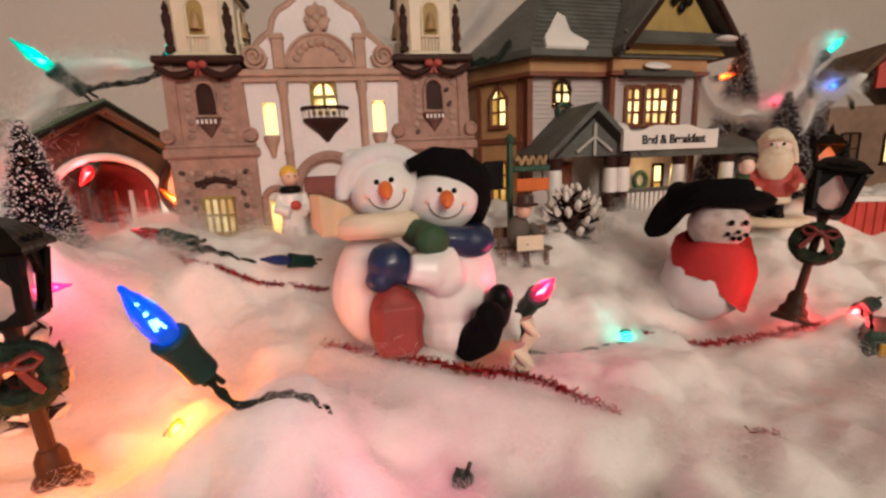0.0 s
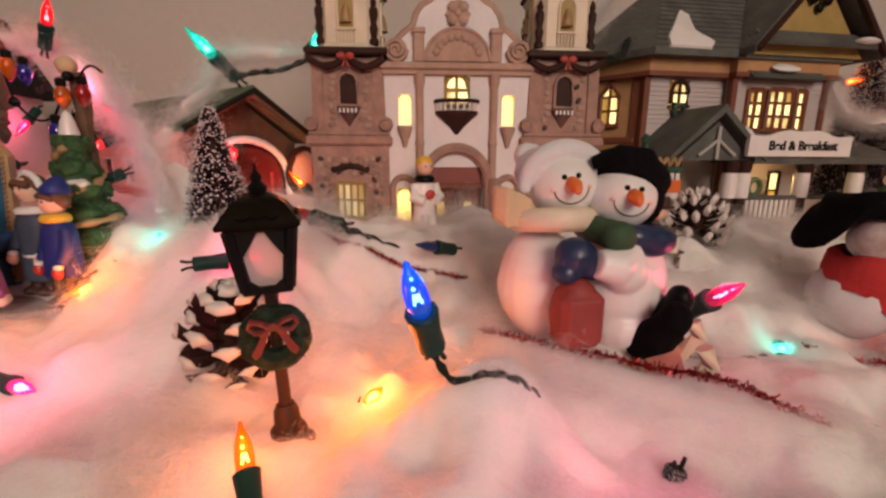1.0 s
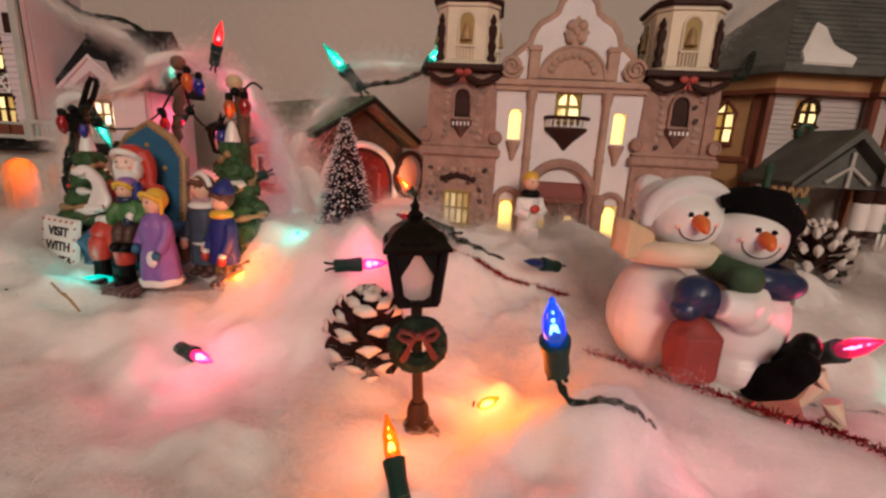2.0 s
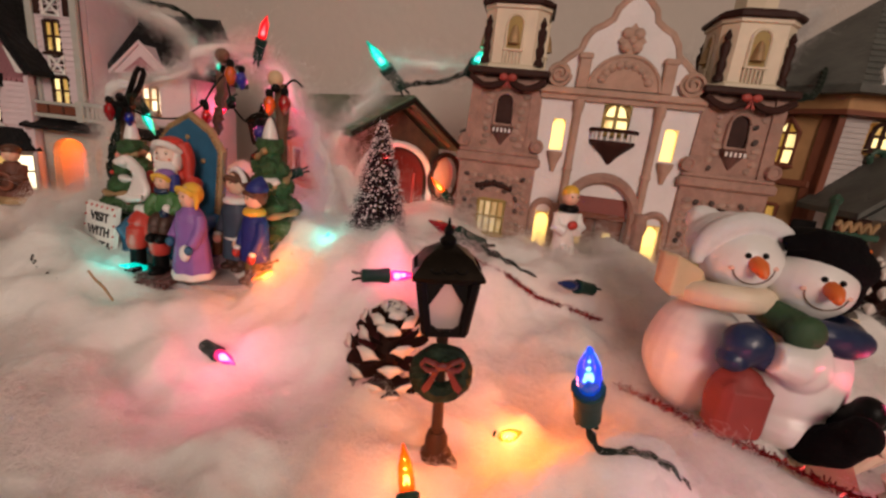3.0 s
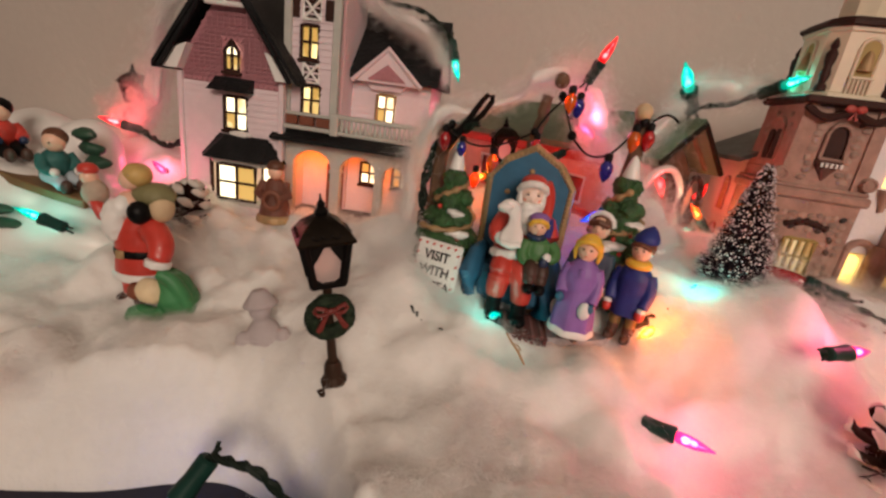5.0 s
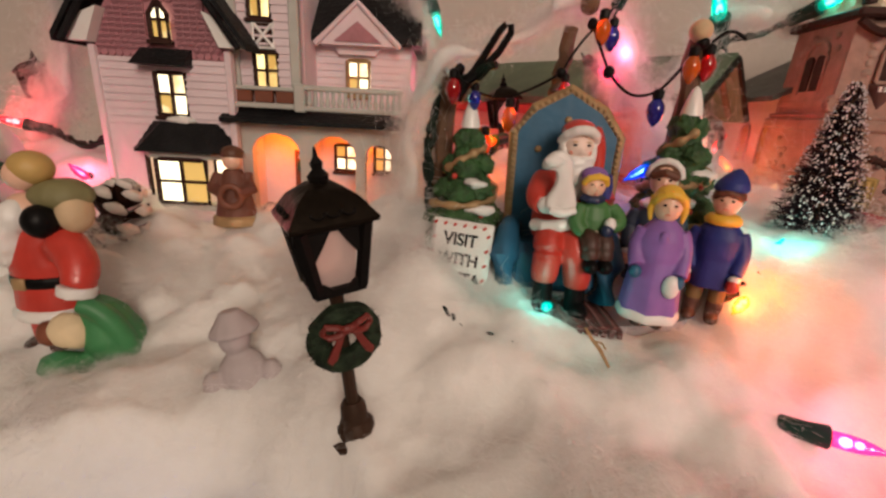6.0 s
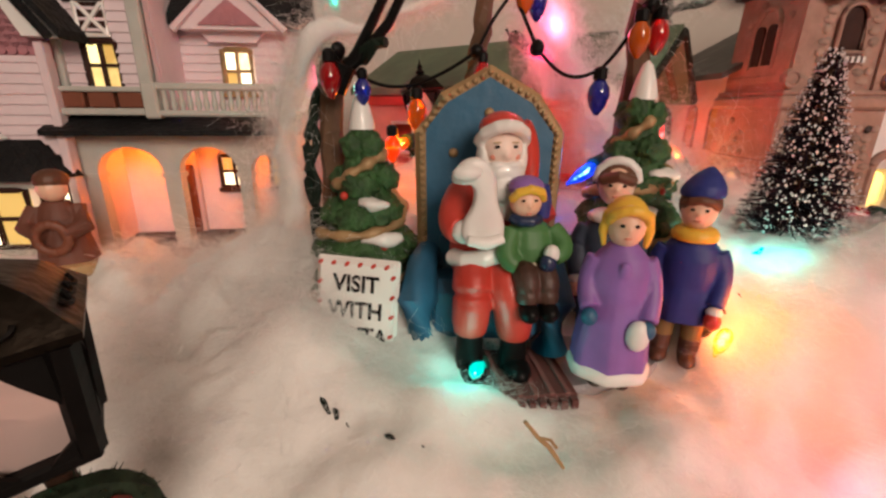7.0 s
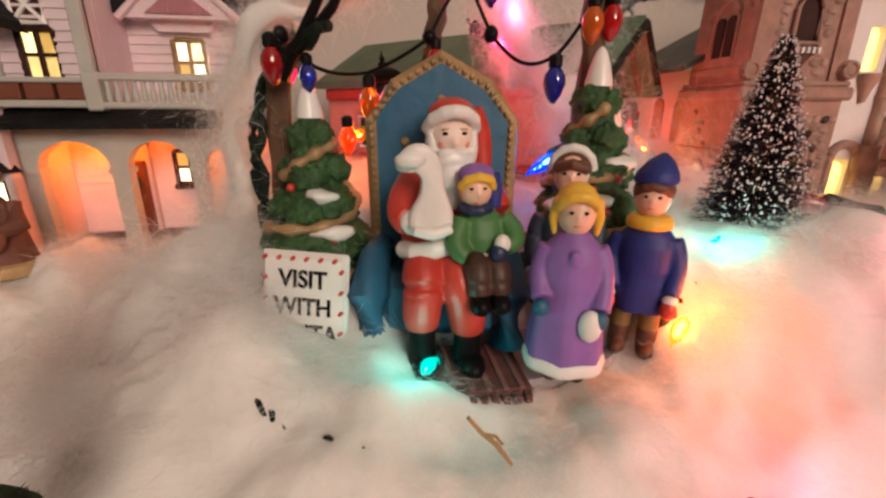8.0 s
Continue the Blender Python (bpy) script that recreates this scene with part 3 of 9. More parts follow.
    shell.tube([(x, -0.003, z) for x, z in arc(0, 0.1445, 0.0245, 0, 180, 18, 0.0225)], 0.0013, 0, 6)
    part("carved_shell", shell, TAN, ch)
    loz = Shape().prism([(0, 0.166), (0.0095, 0.1765), (0, 0.188), (-0.0095, 0.1765)], -0.0025, 0.001)
    for i in range(4):
        a = i * math.pi / 2 + math.pi / 4
        loz.ball((0.0055 * math.cos(a), -0.002, 0.177 + 0.006 * math.sin(a)), (0.004, 0.0022, 0.004), 0, 10, 6)
    loz.ball((0, -0.0025, 0.177), (0.003, 0.002, 0.003), 0, 10, 6)
    part("carved_lozenge", loz, TAN, ch)

    # towers
    rng = random.Random(4)
    pebbles = []
    for i in range(6):
        pebbles.append(Shape().ball((0, 0, 0), (0.0021, 0.0009, 0.0017), 0, 8, 5, None, 0.35, 700 + i * 90).mesh("stone", STONE))
    lights = [Shape().ball((0, 0, 0), (0.0026, 0.0009, 0.0020), 0, 8, 5, None, 0.3, 600 + i * 70).mesh("stone", STONE2) for i in range(4)]
    for sx in (-1, 1):
        cx = sx * 0.0825
        tw = part("tower", Shape().prism([(cx - 0.0265, 0.147), (cx + 0.0265, 0.147), (cx + 0.0285, 0.09), (cx - 0.0285, 0.09)], 0.0, 0.052)
                  .box(cx - 0.030, cx + 0.030, -0.003, 0.054, 0.0, 0.085, 0, 0.001), CLAY, ch, "terracotta stone bell tower")
        part("ledge", Shape().box(cx - 0.033, cx + 0.033, -0.006, 0.056, 0.084, 0.091, 0, 0.0015).box(cx - 0.031, cx + 0.031, -0.0045, 0.055, 0.091, 0.094, 0, 0.001), CLAY, tw)
        for ex in (-0.029, 0.029):
            part("corner_scroll", Shape().ball((cx + ex * 0.97, -0.002, 0.0995), (0.0055, 0.003, 0.0055), 0, 12, 8).tube([(cx + ex * 0.97 + 0.004 * math.cos(a), -0.0045, 0.0995 + 0.004 * math.sin(a)) for a in np.linspace(0, 2 * math.pi, 13)], 0.001, 0, 6), CLAY, tw)
        part("cornice", Shape().box(cx - 0.0305, cx + 0.0305, -0.007, 0.058, 0.1475, 0.1525, 0, 0.0012), DARKBR, tw, "dark brown tower cornice")
        gar = Shape()
        for s0, s1 in ((-0.028, 0.0), (0.0, 0.028)):
            pts = [(cx + s0 + (s1 - s0) * i / 12, -0.0055, 0.1455 - 0.006 * math.sin(math.pi * i / 12)) for i in range(13)]
            gar.tube(pts, [0.0022 + 0.0007 * rng.random() for _ in pts], 0, 7)
        part("swag", gar, DARKBR, tw, "dark brown swag garland")
        bow = Shape().ball((cx - 0.0032, -0.008, 0.146), (0.0034, 0.0016, 0.0026), 0, 8, 6).ball((cx + 0.0032, -0.008, 0.146), (0.0034, 0.0016, 0.0026), 0, 8, 6)
        bow.prism([(cx - 0.003, 0.139), (cx, 0.145), (cx - 0.001, 0.139)], -0.0085, -0.007).prism([(cx + 0.003, 0.139), (cx, 0.145), (cx + 0.001, 0.139)], -0.0085, -0.007)
        part("bow", bow, CRIMSON, tw)
        window(tw, cx - 0.007, cx + 0.007, 0.113, 0.136, -0.0005, 1, 1, CLAY, DARKBR, arch=True, sill=False, bar=0.0012, name="blind_window")
        part("planter", Shape().lathe([(0.0005, 0), (0.004, 0.005), (0.0085, 0.011), (0.009, 0.014)], (cx, 0.0, 0.098), 0, 14, 0.6), mat("brown_planter", (0.15, 0.07, 0.055), 0.6, 0.2, 200, 0.3), tw)
        for i in range(5):
            part("baluster", Shape().box(cx - 0.0066 + i * 0.0030, cx - 0.0052 + i * 0.0030, -0.0062, -0.0048, 0.1075, 0.1105), WHITE, tw)
        window(tw, cx - 0.0105, cx + 0.0105, 0.030, 0.056, -0.0035, 4, 2, OLIVE, PANEDIM, bar=0.0014)
        pl = Shape()
        for i in range(9):
            pl.ball((cx - 0.013 + i * 0.0032, -0.0035, 0.066 + 0.003 * (1 - abs(i - 4) / 4)), (0.0026, 0.0022, 0.0026), 0, 8, 6, None, 0.3, 500)
        part("window_garland", pl.fused((), 0.0005, 2), DARKBR, tw)
        for ex in (-1, 1):
            part("border", Shape().prism([(cx + ex * 0.0195, 0.094), (cx + ex * 0.0278, 0.094), (cx + ex * 0.0264, 0.1475), (cx + ex * 0.0185, 0.1475)][::ex], -0.0016, 0.001), CLAY, tw)
        # rough courses of small stones, with dark pebbles among them
        z = 0.004
        while z < 0.141:
            if 0.076 < z < 0.097:
                z = 0.0985
            half = 0.0285 if z < 0.085 else 0.0178
            x = cx - half + rng.uniform(0.001, 0.003)
            while x < cx + half - 0.001:
                w = rng.uniform(0.0042, 0.0078)
                mx = x + w / 2
                free = mx < cx + half - 0.0015 and not (abs(mx - cx) < 0.0135 and 0.026 < z < 0.062) and not (abs(mx - cx) < 0.0100 and 0.094 < z < 0.140)
                if free:
                    dark = rng.random() < 0.17
                    ob = part("stone", rng.choice(pebbles if dark else lights), None, tw)
                    k = rng.uniform(0.95, 1.25) if dark else w / 0.0054
                    ob.matrix_local = pose(mx, (-0.0034 if z < 0.085 else -0.0004) - (0.0004 if dark else 0), z + rng.uniform(-0.0006, 0.0006), 0, rng.uniform(-70, 70) if dark else rng.uniform(-9, 9), 0) @ Matrix.Diagonal((k, 1, rng.uniform(0.95, 1.15), 1))
                x += w
            z += 0.0050
        # outer side of the tower: bands, a small arched doorway, an arched window, rough stones
        side = cx + sx * 0.030
        lo, hi = min(side - sx * 0.003, side + sx * 0.0008), max(side - sx * 0.003, side + sx * 0.0008)
        part("side_opening", Shape().prism([(0.018, 0.024), (0.031, 0.024)] + arc(0.0245, 0.040, 0.0065, 0, 180, 8), lo, hi, 0, "x"), PANEDIM if sx < 0 else DARKBR, tw, "pale arched side doorway")
        part("side_arch_rim", Shape().tube([(side + sx * 0.0006, y, z) for y, z in [(0.0325, 0.022), (0.0325, 0.040)] + arc(0.0245, 0.040, 0.0080, 0, 180, 10) + [(0.0165, 0.022)]], 0.0016, 0, 7), CLAY, tw)
        part("side_slot", Shape().box(lo, hi, 0.015, 0.034, 0.008, 0.0125, 0, 0.0004), DARKBR, tw)
        up = side - sx * 0.0025
        for wy in (0.0195, 0.0290):
            part("side_window", Shape().prism([(wy - 0.0036, 0.108), (wy + 0.0036, 0.108)] + arc(wy, 0.126, 0.0036, 0, 180, 8), up - 0.0009, up + 0.0009, 0, "x"), DARKBR, tw)
        part("side_window_rim", Shape().tube([(up, y, z) for y, z in [(0.0345, 0.106), (0.0345, 0.128)] + arc(0.0243, 0.128, 0.0102, 0, 180, 10) + [(0.0141, 0.106)]], 0.0014, 0, 7), CLAY, tw)
        for zb in (0.0525, 0.0990):
            part("side_band", Shape().box(min(side, side + sx * 0.002) if zb < 0.09 else up - 0.0012, max(side, side + sx * 0.002) if zb < 0.09 else up + 0.0012, 0.000, 0.052, zb, zb + 0.0035, 0, 0.0005), CLAY, tw)
        for i in range(34):
            z = rng.uniform(0.008, 0.080) if i < 20 else rng.uniform(0.104, 0.142)
            y = rng.uniform(0.003, 0.050)
            if 0.013 < y < 0.036 and (z < 0.052 or 0.104 < z < 0.140):
                continue
            ob = part("stone", rng.choice(lights), None, tw)
            ob.matrix_local = pose(side + sx * (0.0002 if z < 0.085 else -0.0026), y, z, 0, rng.uniform(-10, 10), 90) @ Matrix.Diagonal((rng.uniform(0.9, 1.4), 1, rng.uniform(0.9, 1.2), 1))
        # belfry: a chamfered square with bell arches, dark turned pillars before its chamfers
        o8 = [(sa * u, sb * v) for sa, sb, flip in ((-1, -1, 0), (1, -1, 1), (1, 1, 0), (-1, 1, 1)) for u, v in (((0.0235, 0.0150), (0.0150, 0.0235)) if not flip else ((0.0150, 0.0235), (0.0235, 0.0150)))]

        def tiers(steps):
            sh, n = Shape(), len(o8)
            v = [(cx + x * g, 0.025 + y * g, z) for g, z in steps for x, y in o8]
            f = [(i * n + j, i * n + (j + 1) % n, (i + 1) * n + (j + 1) % n, (i + 1) * n + j) for i in range(len(steps) - 1) for j in range(n)]
            return sh.add(v, f + [tuple(range(n - 1, -1, -1)), tuple(range((len(steps) - 1) * n, len(steps) * n))])

        bel = part("belfry", tiers([(1.10, 0.1525), (1.10, 0.1552), (1.0, 0.1566), (1.0, 0.1930), (1.06, 0.1938), (1.06, 0.1965)]), CREAM, ch, "cream octagonal belfry")
        part("belfry_roof", tiers([(1.12, 0.1962), (1.16, 0.1970), (1.16, 0.1992), (1.04, 0.2000), (1.02, 0.2015), (0.80, 0.2022), (0.78, 0.2036)]), DARKBR, bel, "dark brown belfry roof")
        part("lantern", Shape().lathe([(0.0150, 0.203), (0.0140, 0.206), (0.0140, 0.222), (0.017, 0.225), (0.017, 0.228), (0.012, 0.236), (0.005, 0.241), (0.002, 0.246), (0.0, 0.252)], (cx, 0.025, 0), 0, 8), CREAM, bel)
        for px, py in ((-0.0200, -0.0208), (0.0200, -0.0208), (-0.0215, 0.0200), (0.0215, 0.0200)):
            part("pillar", Shape().lathe([(0.0036, 0), (0.0036, 0.003), (0.0022, 0.005), (0.0034, 0.011), (0.0022, 0.0145), (0.0032, 0.0190), (0.0034, 0.0235), (0.0018, 0.026), (0.0026, 0.0285), (0.0006, 0.033)], (cx + px, 0.025 + py, 0.1560), 0, 9), DARKBR, bel)
        for ang in (0, 90, -90):
            t4 = pose(cx, 0.025, 0, 0, 0, ang)
            out = [(-0.0062, 0.1665), (0.0062, 0.1665)] + arc(0, 0.1835, 0.0062, 0, 180, 10)
            part("bell_arch", Shape().prism(out, -0.0241, -0.0225).moved(t4), OLIVE, bel)
            part("arch_rim", Shape().tube([(x, -0.0240, z) for x, z in out[1:] + out[:1]], 0.0011, 0, 6).moved(t4), CREAM, bel)
            part("bell", Shape().lathe([(0.0046, 0), (0.0040, 0.0025), (0.0030, 0.008), (0.0022, 0.0105), (0.0008, 0.0125)], (0, -0.0243, 0.1700), 0, 12).moved(t4), GOLD, bel, "small gilded bell")
            part("belfry_rail", Shape().box(-0.0075, 0.0075, -0.0262, -0.0232, 0.1650, 0.1666, 0, 0.0004).moved(t4), CREAM, bel)
            for i in range(6):
                part("baluster", Shape().tube([(-0.0062 + i * 0.0025, -0.0248, 0.1552), (-0.0062 + i * 0.0025, -0.0248, 0.1652)], 0.0008, 0, 6).moved(t4), CREAM, bel)
    return ch


build_church()


# ---------------------------------------------------------------- guest house with the sign
def build_guest_house():
    gh = thing("guest_house", "grey clapboard guest house with ochre trim, lit windows and porch", "house", pose(0, 0, 0.112))
    Z = 0.112
    holes_l = [(0.238, 0.259, 0.222 - Z, 0.248 - Z), (0.236, 0.262, 0.12 - Z, 0.17 - Z)]
    holes_r = [(0.312, 0.378, 0.202 - Z, 0.243 - Z), (0.306, 0.320, 0.125 - Z, 0.165 - Z), (0.350, 0.364, 0.125 - Z, 0.165 - Z)]
    wl = wall_with_holes(0.214, 0.298, 0, 0.142, 0.376, 0.384, holes_l)
    clapboards(wl, 0.214, 0.298, 0.0, 0.14, 0.376, 0.0042, holes_l)
    part("wall", wl, GREYW, gh, "grey clapboard wall")
    wr = wall_with_holes(0.298, 0.400, 0, 0.142, 0.366, 0.376, holes_r)
    clapboards(wr, 0.298, 0.400, 0.0, 0.14, 0.366, 0.0042, holes_r)
    part("wall", wr, GREYW, gh, "grey clapboard wall")
    part("body", Shape().prism([(0.182, 0.425), (0.214, 0.3845), (0.298, 0.3845), (0.400, 0.3845), (0.400, 0.50), (0.182, 0.50)], 0, 0.142, 0, "z"), OCHRE, gh, "ochre side walls")
    # ochre chamfered side with a tall narrow window
    sd = Vector((0.214 - 0.182, 0.3845 - 0.425, 0))
    ln = sd.length
    ang = math.degrees(math.atan2(sd.y, sd.x))
    side = part("side_wall", Shape().box(0, ln, -0.003, 0.0, 0.0, 0.142).box(0, ln, -0.006, 0, 0.078, 0.084, 1, 0.001).box(0, 0.004, -0.005, 0, 0.0, 0.142, 1).box(ln - 0.005, ln + 0.002, -0.005, 0.0, 0.0, 0.142, 1), [OCHRE, RUST], gh, "ochre side wall with rust bands")
    side.matrix_local = pose(0.182, 0.425, 0, 0, 0, ang)
    window(side, 0.016, 0.034, 0.096, 0.136, -0.0035, 2, 3, RUST, PANE, point=True, bar=0.002)
    window(side, 0.016, 0.034, 0.020, 0.060, -0.0035, 2, 3, RUST, PANE, bar=0.002)
    for x in (0.214, 0.298, 0.4):
        part("corner_board", Shape().box(x - 0.003, x + 0.003, 0.3625 if x > 0.29 else 0.3725, 0.37 if x > 0.29 else 0.38, 0.0, 0.142, 0, 0.0006), RUST, gh)
    part("frieze", Shape().prism([(0.176, 0.424), (0.2115, 0.368), (0.294, 0.368), (0.294, 0.359), (0.406, 0.359), (0.406, 0.50), (0.176, 0.50)], 0.141, 0.156, 0, "z"), OCHRE, gh, "ochre frieze under the eaves")
    part("frieze_band", Shape().prism([(0.174, 0.424), (0.2105, 0.366), (0.292, 0.366), (0.292, 0.357), (0.408, 0.357), (0.408, 0.502), (0.174, 0.502)], 0.1385, 0.1425, 0, "z"), RUST, gh)
    # main hipped roof
    rf = Shape()
    e = [(0.168, 0.425), (0.206, 0.355), (0.415, 0.355), (0.425, 0.51), (0.168, 0.51)]
    r0, r1 = (0.262, 0.435, 0.245), (0.400, 0.435, 0.245)
    rf.add([(*p, 0.154) for p in e] + [(*p, 0.160) for p in e] + [r0, r1],
           [(4, 3, 2, 1, 0), (0, 1, 6, 5), (1, 2, 7, 6), (2, 3, 8, 7), (3, 4, 9, 8), (4, 0, 5, 9), (5, 6, 10), (6, 7, 11, 10), (7, 8, 11), (8, 9, 10, 11), (9, 5, 10)])
    part("roof", rf, SLATE, gh, "dark slate hipped roof")
    rows = Shape()
    for i in range(15):
        t = (i + 0.5) / 15.5
        a = Vector((0.206, 0.355, 0.160)).lerp(Vector(r0), t)
        b = Vector((0.415, 0.355, 0.160)).lerp(Vector(r1), t)
        rows.tube([a + Vector((0, -0.0003, 0)), b + Vector((0, -0.0003, 0))], 0.0011, 0, 4)
    part("shingle_relief", rows, SLATE, gh)
    # front gable over the bay
    gb = Shape()
    gable_roof(gb, 0.290, 0.432, 0.338, 0.435, 0.156, 0.361, 0.238, 0.006)
    part("gable_roof", gb, SLATE, gh, "steep slate gable roof")
    part("gable_board", Shape().tube([(0.293, 0.3385, 0.158), (0.361, 0.3385, 0.238), (0.429, 0.3385, 0.158)], 0.0034, 0, 6), DARKBR, gh)
    part("gable_wall", Shape().prism([(0.302, 0.157), (0.361, 0.228), (0.420, 0.157)], 0.352, 0.40), OLIVE, gh, "olive-yellow gable wall")
    part("gable_ledge", Shape().prism([(0.340, 0.163), (0.352, 0.166), (0.352, 0.178), (0.338, 0.166)], 0.300, 0.422, 0, "x"), SLATE, gh)
    orn = Shape()
    for x, z, r in ((0, 0.212, 0.008), (-0.008, 0.205, 0.0055), (0.008, 0.205, 0.0055), (0, 0.198, 0.005), (0, 0.220, 0.004)):
        orn.ball((0.361 + x, 0.349, z), (r * 0.8, 0.002, r), 0, 10, 6)
    part("gable_ornament", orn, BLACK, gh)
    up = Vector((0, 0.080, 0.085)).normalized()
    out = Vector((0, -up.z, up.y))
    drift = Shape()
    line = [(0.2199, 0.000), (0.2608, -0.001), (0.2680, 0.008), (0.2600, 0.016), (0.2550, 0.024), (0.2570, 0.040), (0.2590, 0.050), (0.2530, 0.057), (0.2450, 0.046), (0.2330, 0.028), (0.2230, 0.014)]
    for grow, lift in ((1.0, 0.0), (0.97, 0.0022), (0.80, 0.0034)):
        drift.v += [tuple(Vector((0.2440 + (x - 0.2440) * grow, 0.355, 0.160)) + up * (0.022 + (d - 0.022) * grow) + out * lift) for x, d in line]
    n = len(line)
    drift.f = [(i * n + j, i * n + (j + 1) % n, (i + 1) * n + (j + 1) % n, (i + 1) * n + j) for i in range(2) for j in range(n)] + [tuple(range(2 * n, 3 * n)), tuple(range(n - 1, -1, -1))]
    drift.m = [0] * len(drift.f)
    part("roof_snow", drift, WHITE, gh, "moulded white snow patch")
    part("roof_snow", Shape().ball((0.408, 0.341, 0.1695), (0.014, 0.008, 0.003), 0, 12, 6, None, 0.3, 80), WHITE, gh)
    # windows
    window(gh, 0.240, 0.257, 0.226 - Z, 0.247 - Z, 0.3745, 2, 2, DARKBR, PANE, arch=True, bar=0.0022)
    part("window_wreath", Shape().tube([(0.2485 + 0.0055 * math.cos(a), 0.3715, 0.220 - Z + 0.0055 * math.sin(a)) for a in np.linspace(0, 2 * math.pi, 17)], 0.0024, 0, 7), DKGREEN, gh)
    window(gh, 0.314, 0.331, 0.204 - Z, 0.240 - Z, 0.3645, 2, 3, RUST, PANE, bar=0.0024)
    window(gh, 0.336, 0.364, 0.204 - Z, 0.241 - Z, 0.3645, 3, 3, RUST, PANE, arch=False, bar=0.0024)
    window(gh, 0.368, 0.378, 0.204 - Z, 0.240 - Z, 0.3645, 1, 3, RUST, PANE, bar=0.0024)
    part("window_hood", Shape().prism([(0.350, 0.137), (0.366, 0.150), (0.366, 0.137)], 0.306, 0.386, 0, "x"), SLATE, gh)
    part("hood_snow", Shape().ball((0.342, 0.355, 0.147), (0.016, 0.006, 0.003), 0, 12, 6, pose(0, 0, 0, 40, 0, 0).to_3x3(), 0.2, 90), WHITE, gh)
    # porch: gable roof, flat roof, sign, posts, rail
    gp = Shape()
    gable_roof(gp, 0.203, 0.296, 0.315, 0.378, 0.062, 0.2495, 0.102, 0.005)
    part("porch_gable_roof", gp, SLATE, gh, "dark slate porch gable")
    part("porch_gable_wall", Shape().prism([(0.213, 0.063), (0.2495, 0.095), (0.286, 0.063)], 0.321, 0.326), SLATE, gh)
    part("porch_gable_trim", Shape().tube([(0.2495, 0.319, 0.091), (0.2495, 0.319, 0.064)], 0.0016, 0, 6).tube([(0.232, 0.319, 0.067), (0.2495, 0.319, 0.08), (0.267, 0.319, 0.067)], 0.0015, 0, 6), GREYTRIM, gh)
    part("porch_roof", Shape().prism([(0.317, 0.060), (0.317, 0.066), (0.367, 0.084), (0.367, 0.060)], 0.286, 0.445, 0, "x"), SLATE, gh)
    part("roof_snow", Shape().ball((0.286, 0.335, 0.083), (0.010, 0.010, 0.010), 0, 10, 7, None, 0.3, 90), WHITE, gh)
    sg = [(0.274, 0.0665)] + [(0.378, 0.0665)] + [(0.378 - 0.104 * i / 24, 0.083 + 0.0055 * math.sin(math.pi * i / 24) ** 2 + 0.001 * math.cos(6 * math.pi * i / 24)) for i in range(25)]
    sign = part("sign_board", Shape().prism(sg, 0.3125, 0.3165), WHITE, gh, "white sign board lettered Bed & Breakfast")
    cu = bpy.data.curves.new("lettering", "FONT")
    cu.body, cu.size, cu.extrude, cu.align_x, cu.align_y = "Bed & Breakfast", 0.0108, 0.0003, "CENTER", "CENTER"
    tx = new("lettering", cu)
    tx.parent, tx.matrix_local = sign, pose(0.328, 0.3122, 0.0752, 90, 0, 0)
    cu.materials.append(BLACK)
    cu.offset = 0.0003
    for x in (0.213, 0.270, 0.283, 0.345, 0.404):
        part("porch_post", Shape().lathe([(0.0065, 0), (0.0065, 0.012), (0.0055, 0.015), (0.005, 0.050), (0.0065, 0.056), (0.0065, 0.062)], (x, 0.324, 0), 0, 12)
             .lathe([(0.0062, 0.030), (0.0066, 0.034), (0.0064, 0.048), (0.006, 0.052)], (x, 0.324, 0), 1, 12), [DARKBR, WHITE], gh, "porch post wrapped in white")
    part("porch_floor", Shape().box(0.208, 0.43, 0.318, 0.372, 0.0, 0.006, 0, 0.001), DARKBR, gh)
    part("rail", Shape().box(0.285, 0.405, 0.321, 0.325, 0.028, 0.032, 0, 0.0006), SLATE, gh)
    for i in range(22):
        part("baluster", Shape().box(0.2875 + i * 0.0052, 0.2905 + i * 0.0052, 0.3215, 0.3245, 0.006, 0.028), WHITE, gh)
    dr = part("front_door", Shape().box(0.237, 0.261, 0.372, 0.376, 0.006, 0.056, 0, 0.0008), RUST, gh, "dark rust front door")
    window(gh, 0.307, 0.319, 0.127 - Z, 0.163 - Z, 0.3645, 1, 2, DARKBR, PANE, bar=0.0016)
    window(gh, 0.351, 0.363, 0.127 - Z, 0.163 - Z, 0.3645, 1, 2, DARKBR, PANE, bar=0.0016)
    part("wall_wreath", Shape().tube([(0.335 + 0.007 * math.cos(a), 0.3625, 0.036 + 0.008 * math.sin(a)) for a in np.linspace(0, 2 * math.pi, 17)], 0.0026, 0, 7), DKGREEN, gh)
    point_lamp("guest_house_bulb", (0.335, 0.345, 0.158), 0.02, (1.0, 0.6, 0.25), 0.004)
    return gh


build_guest_house()


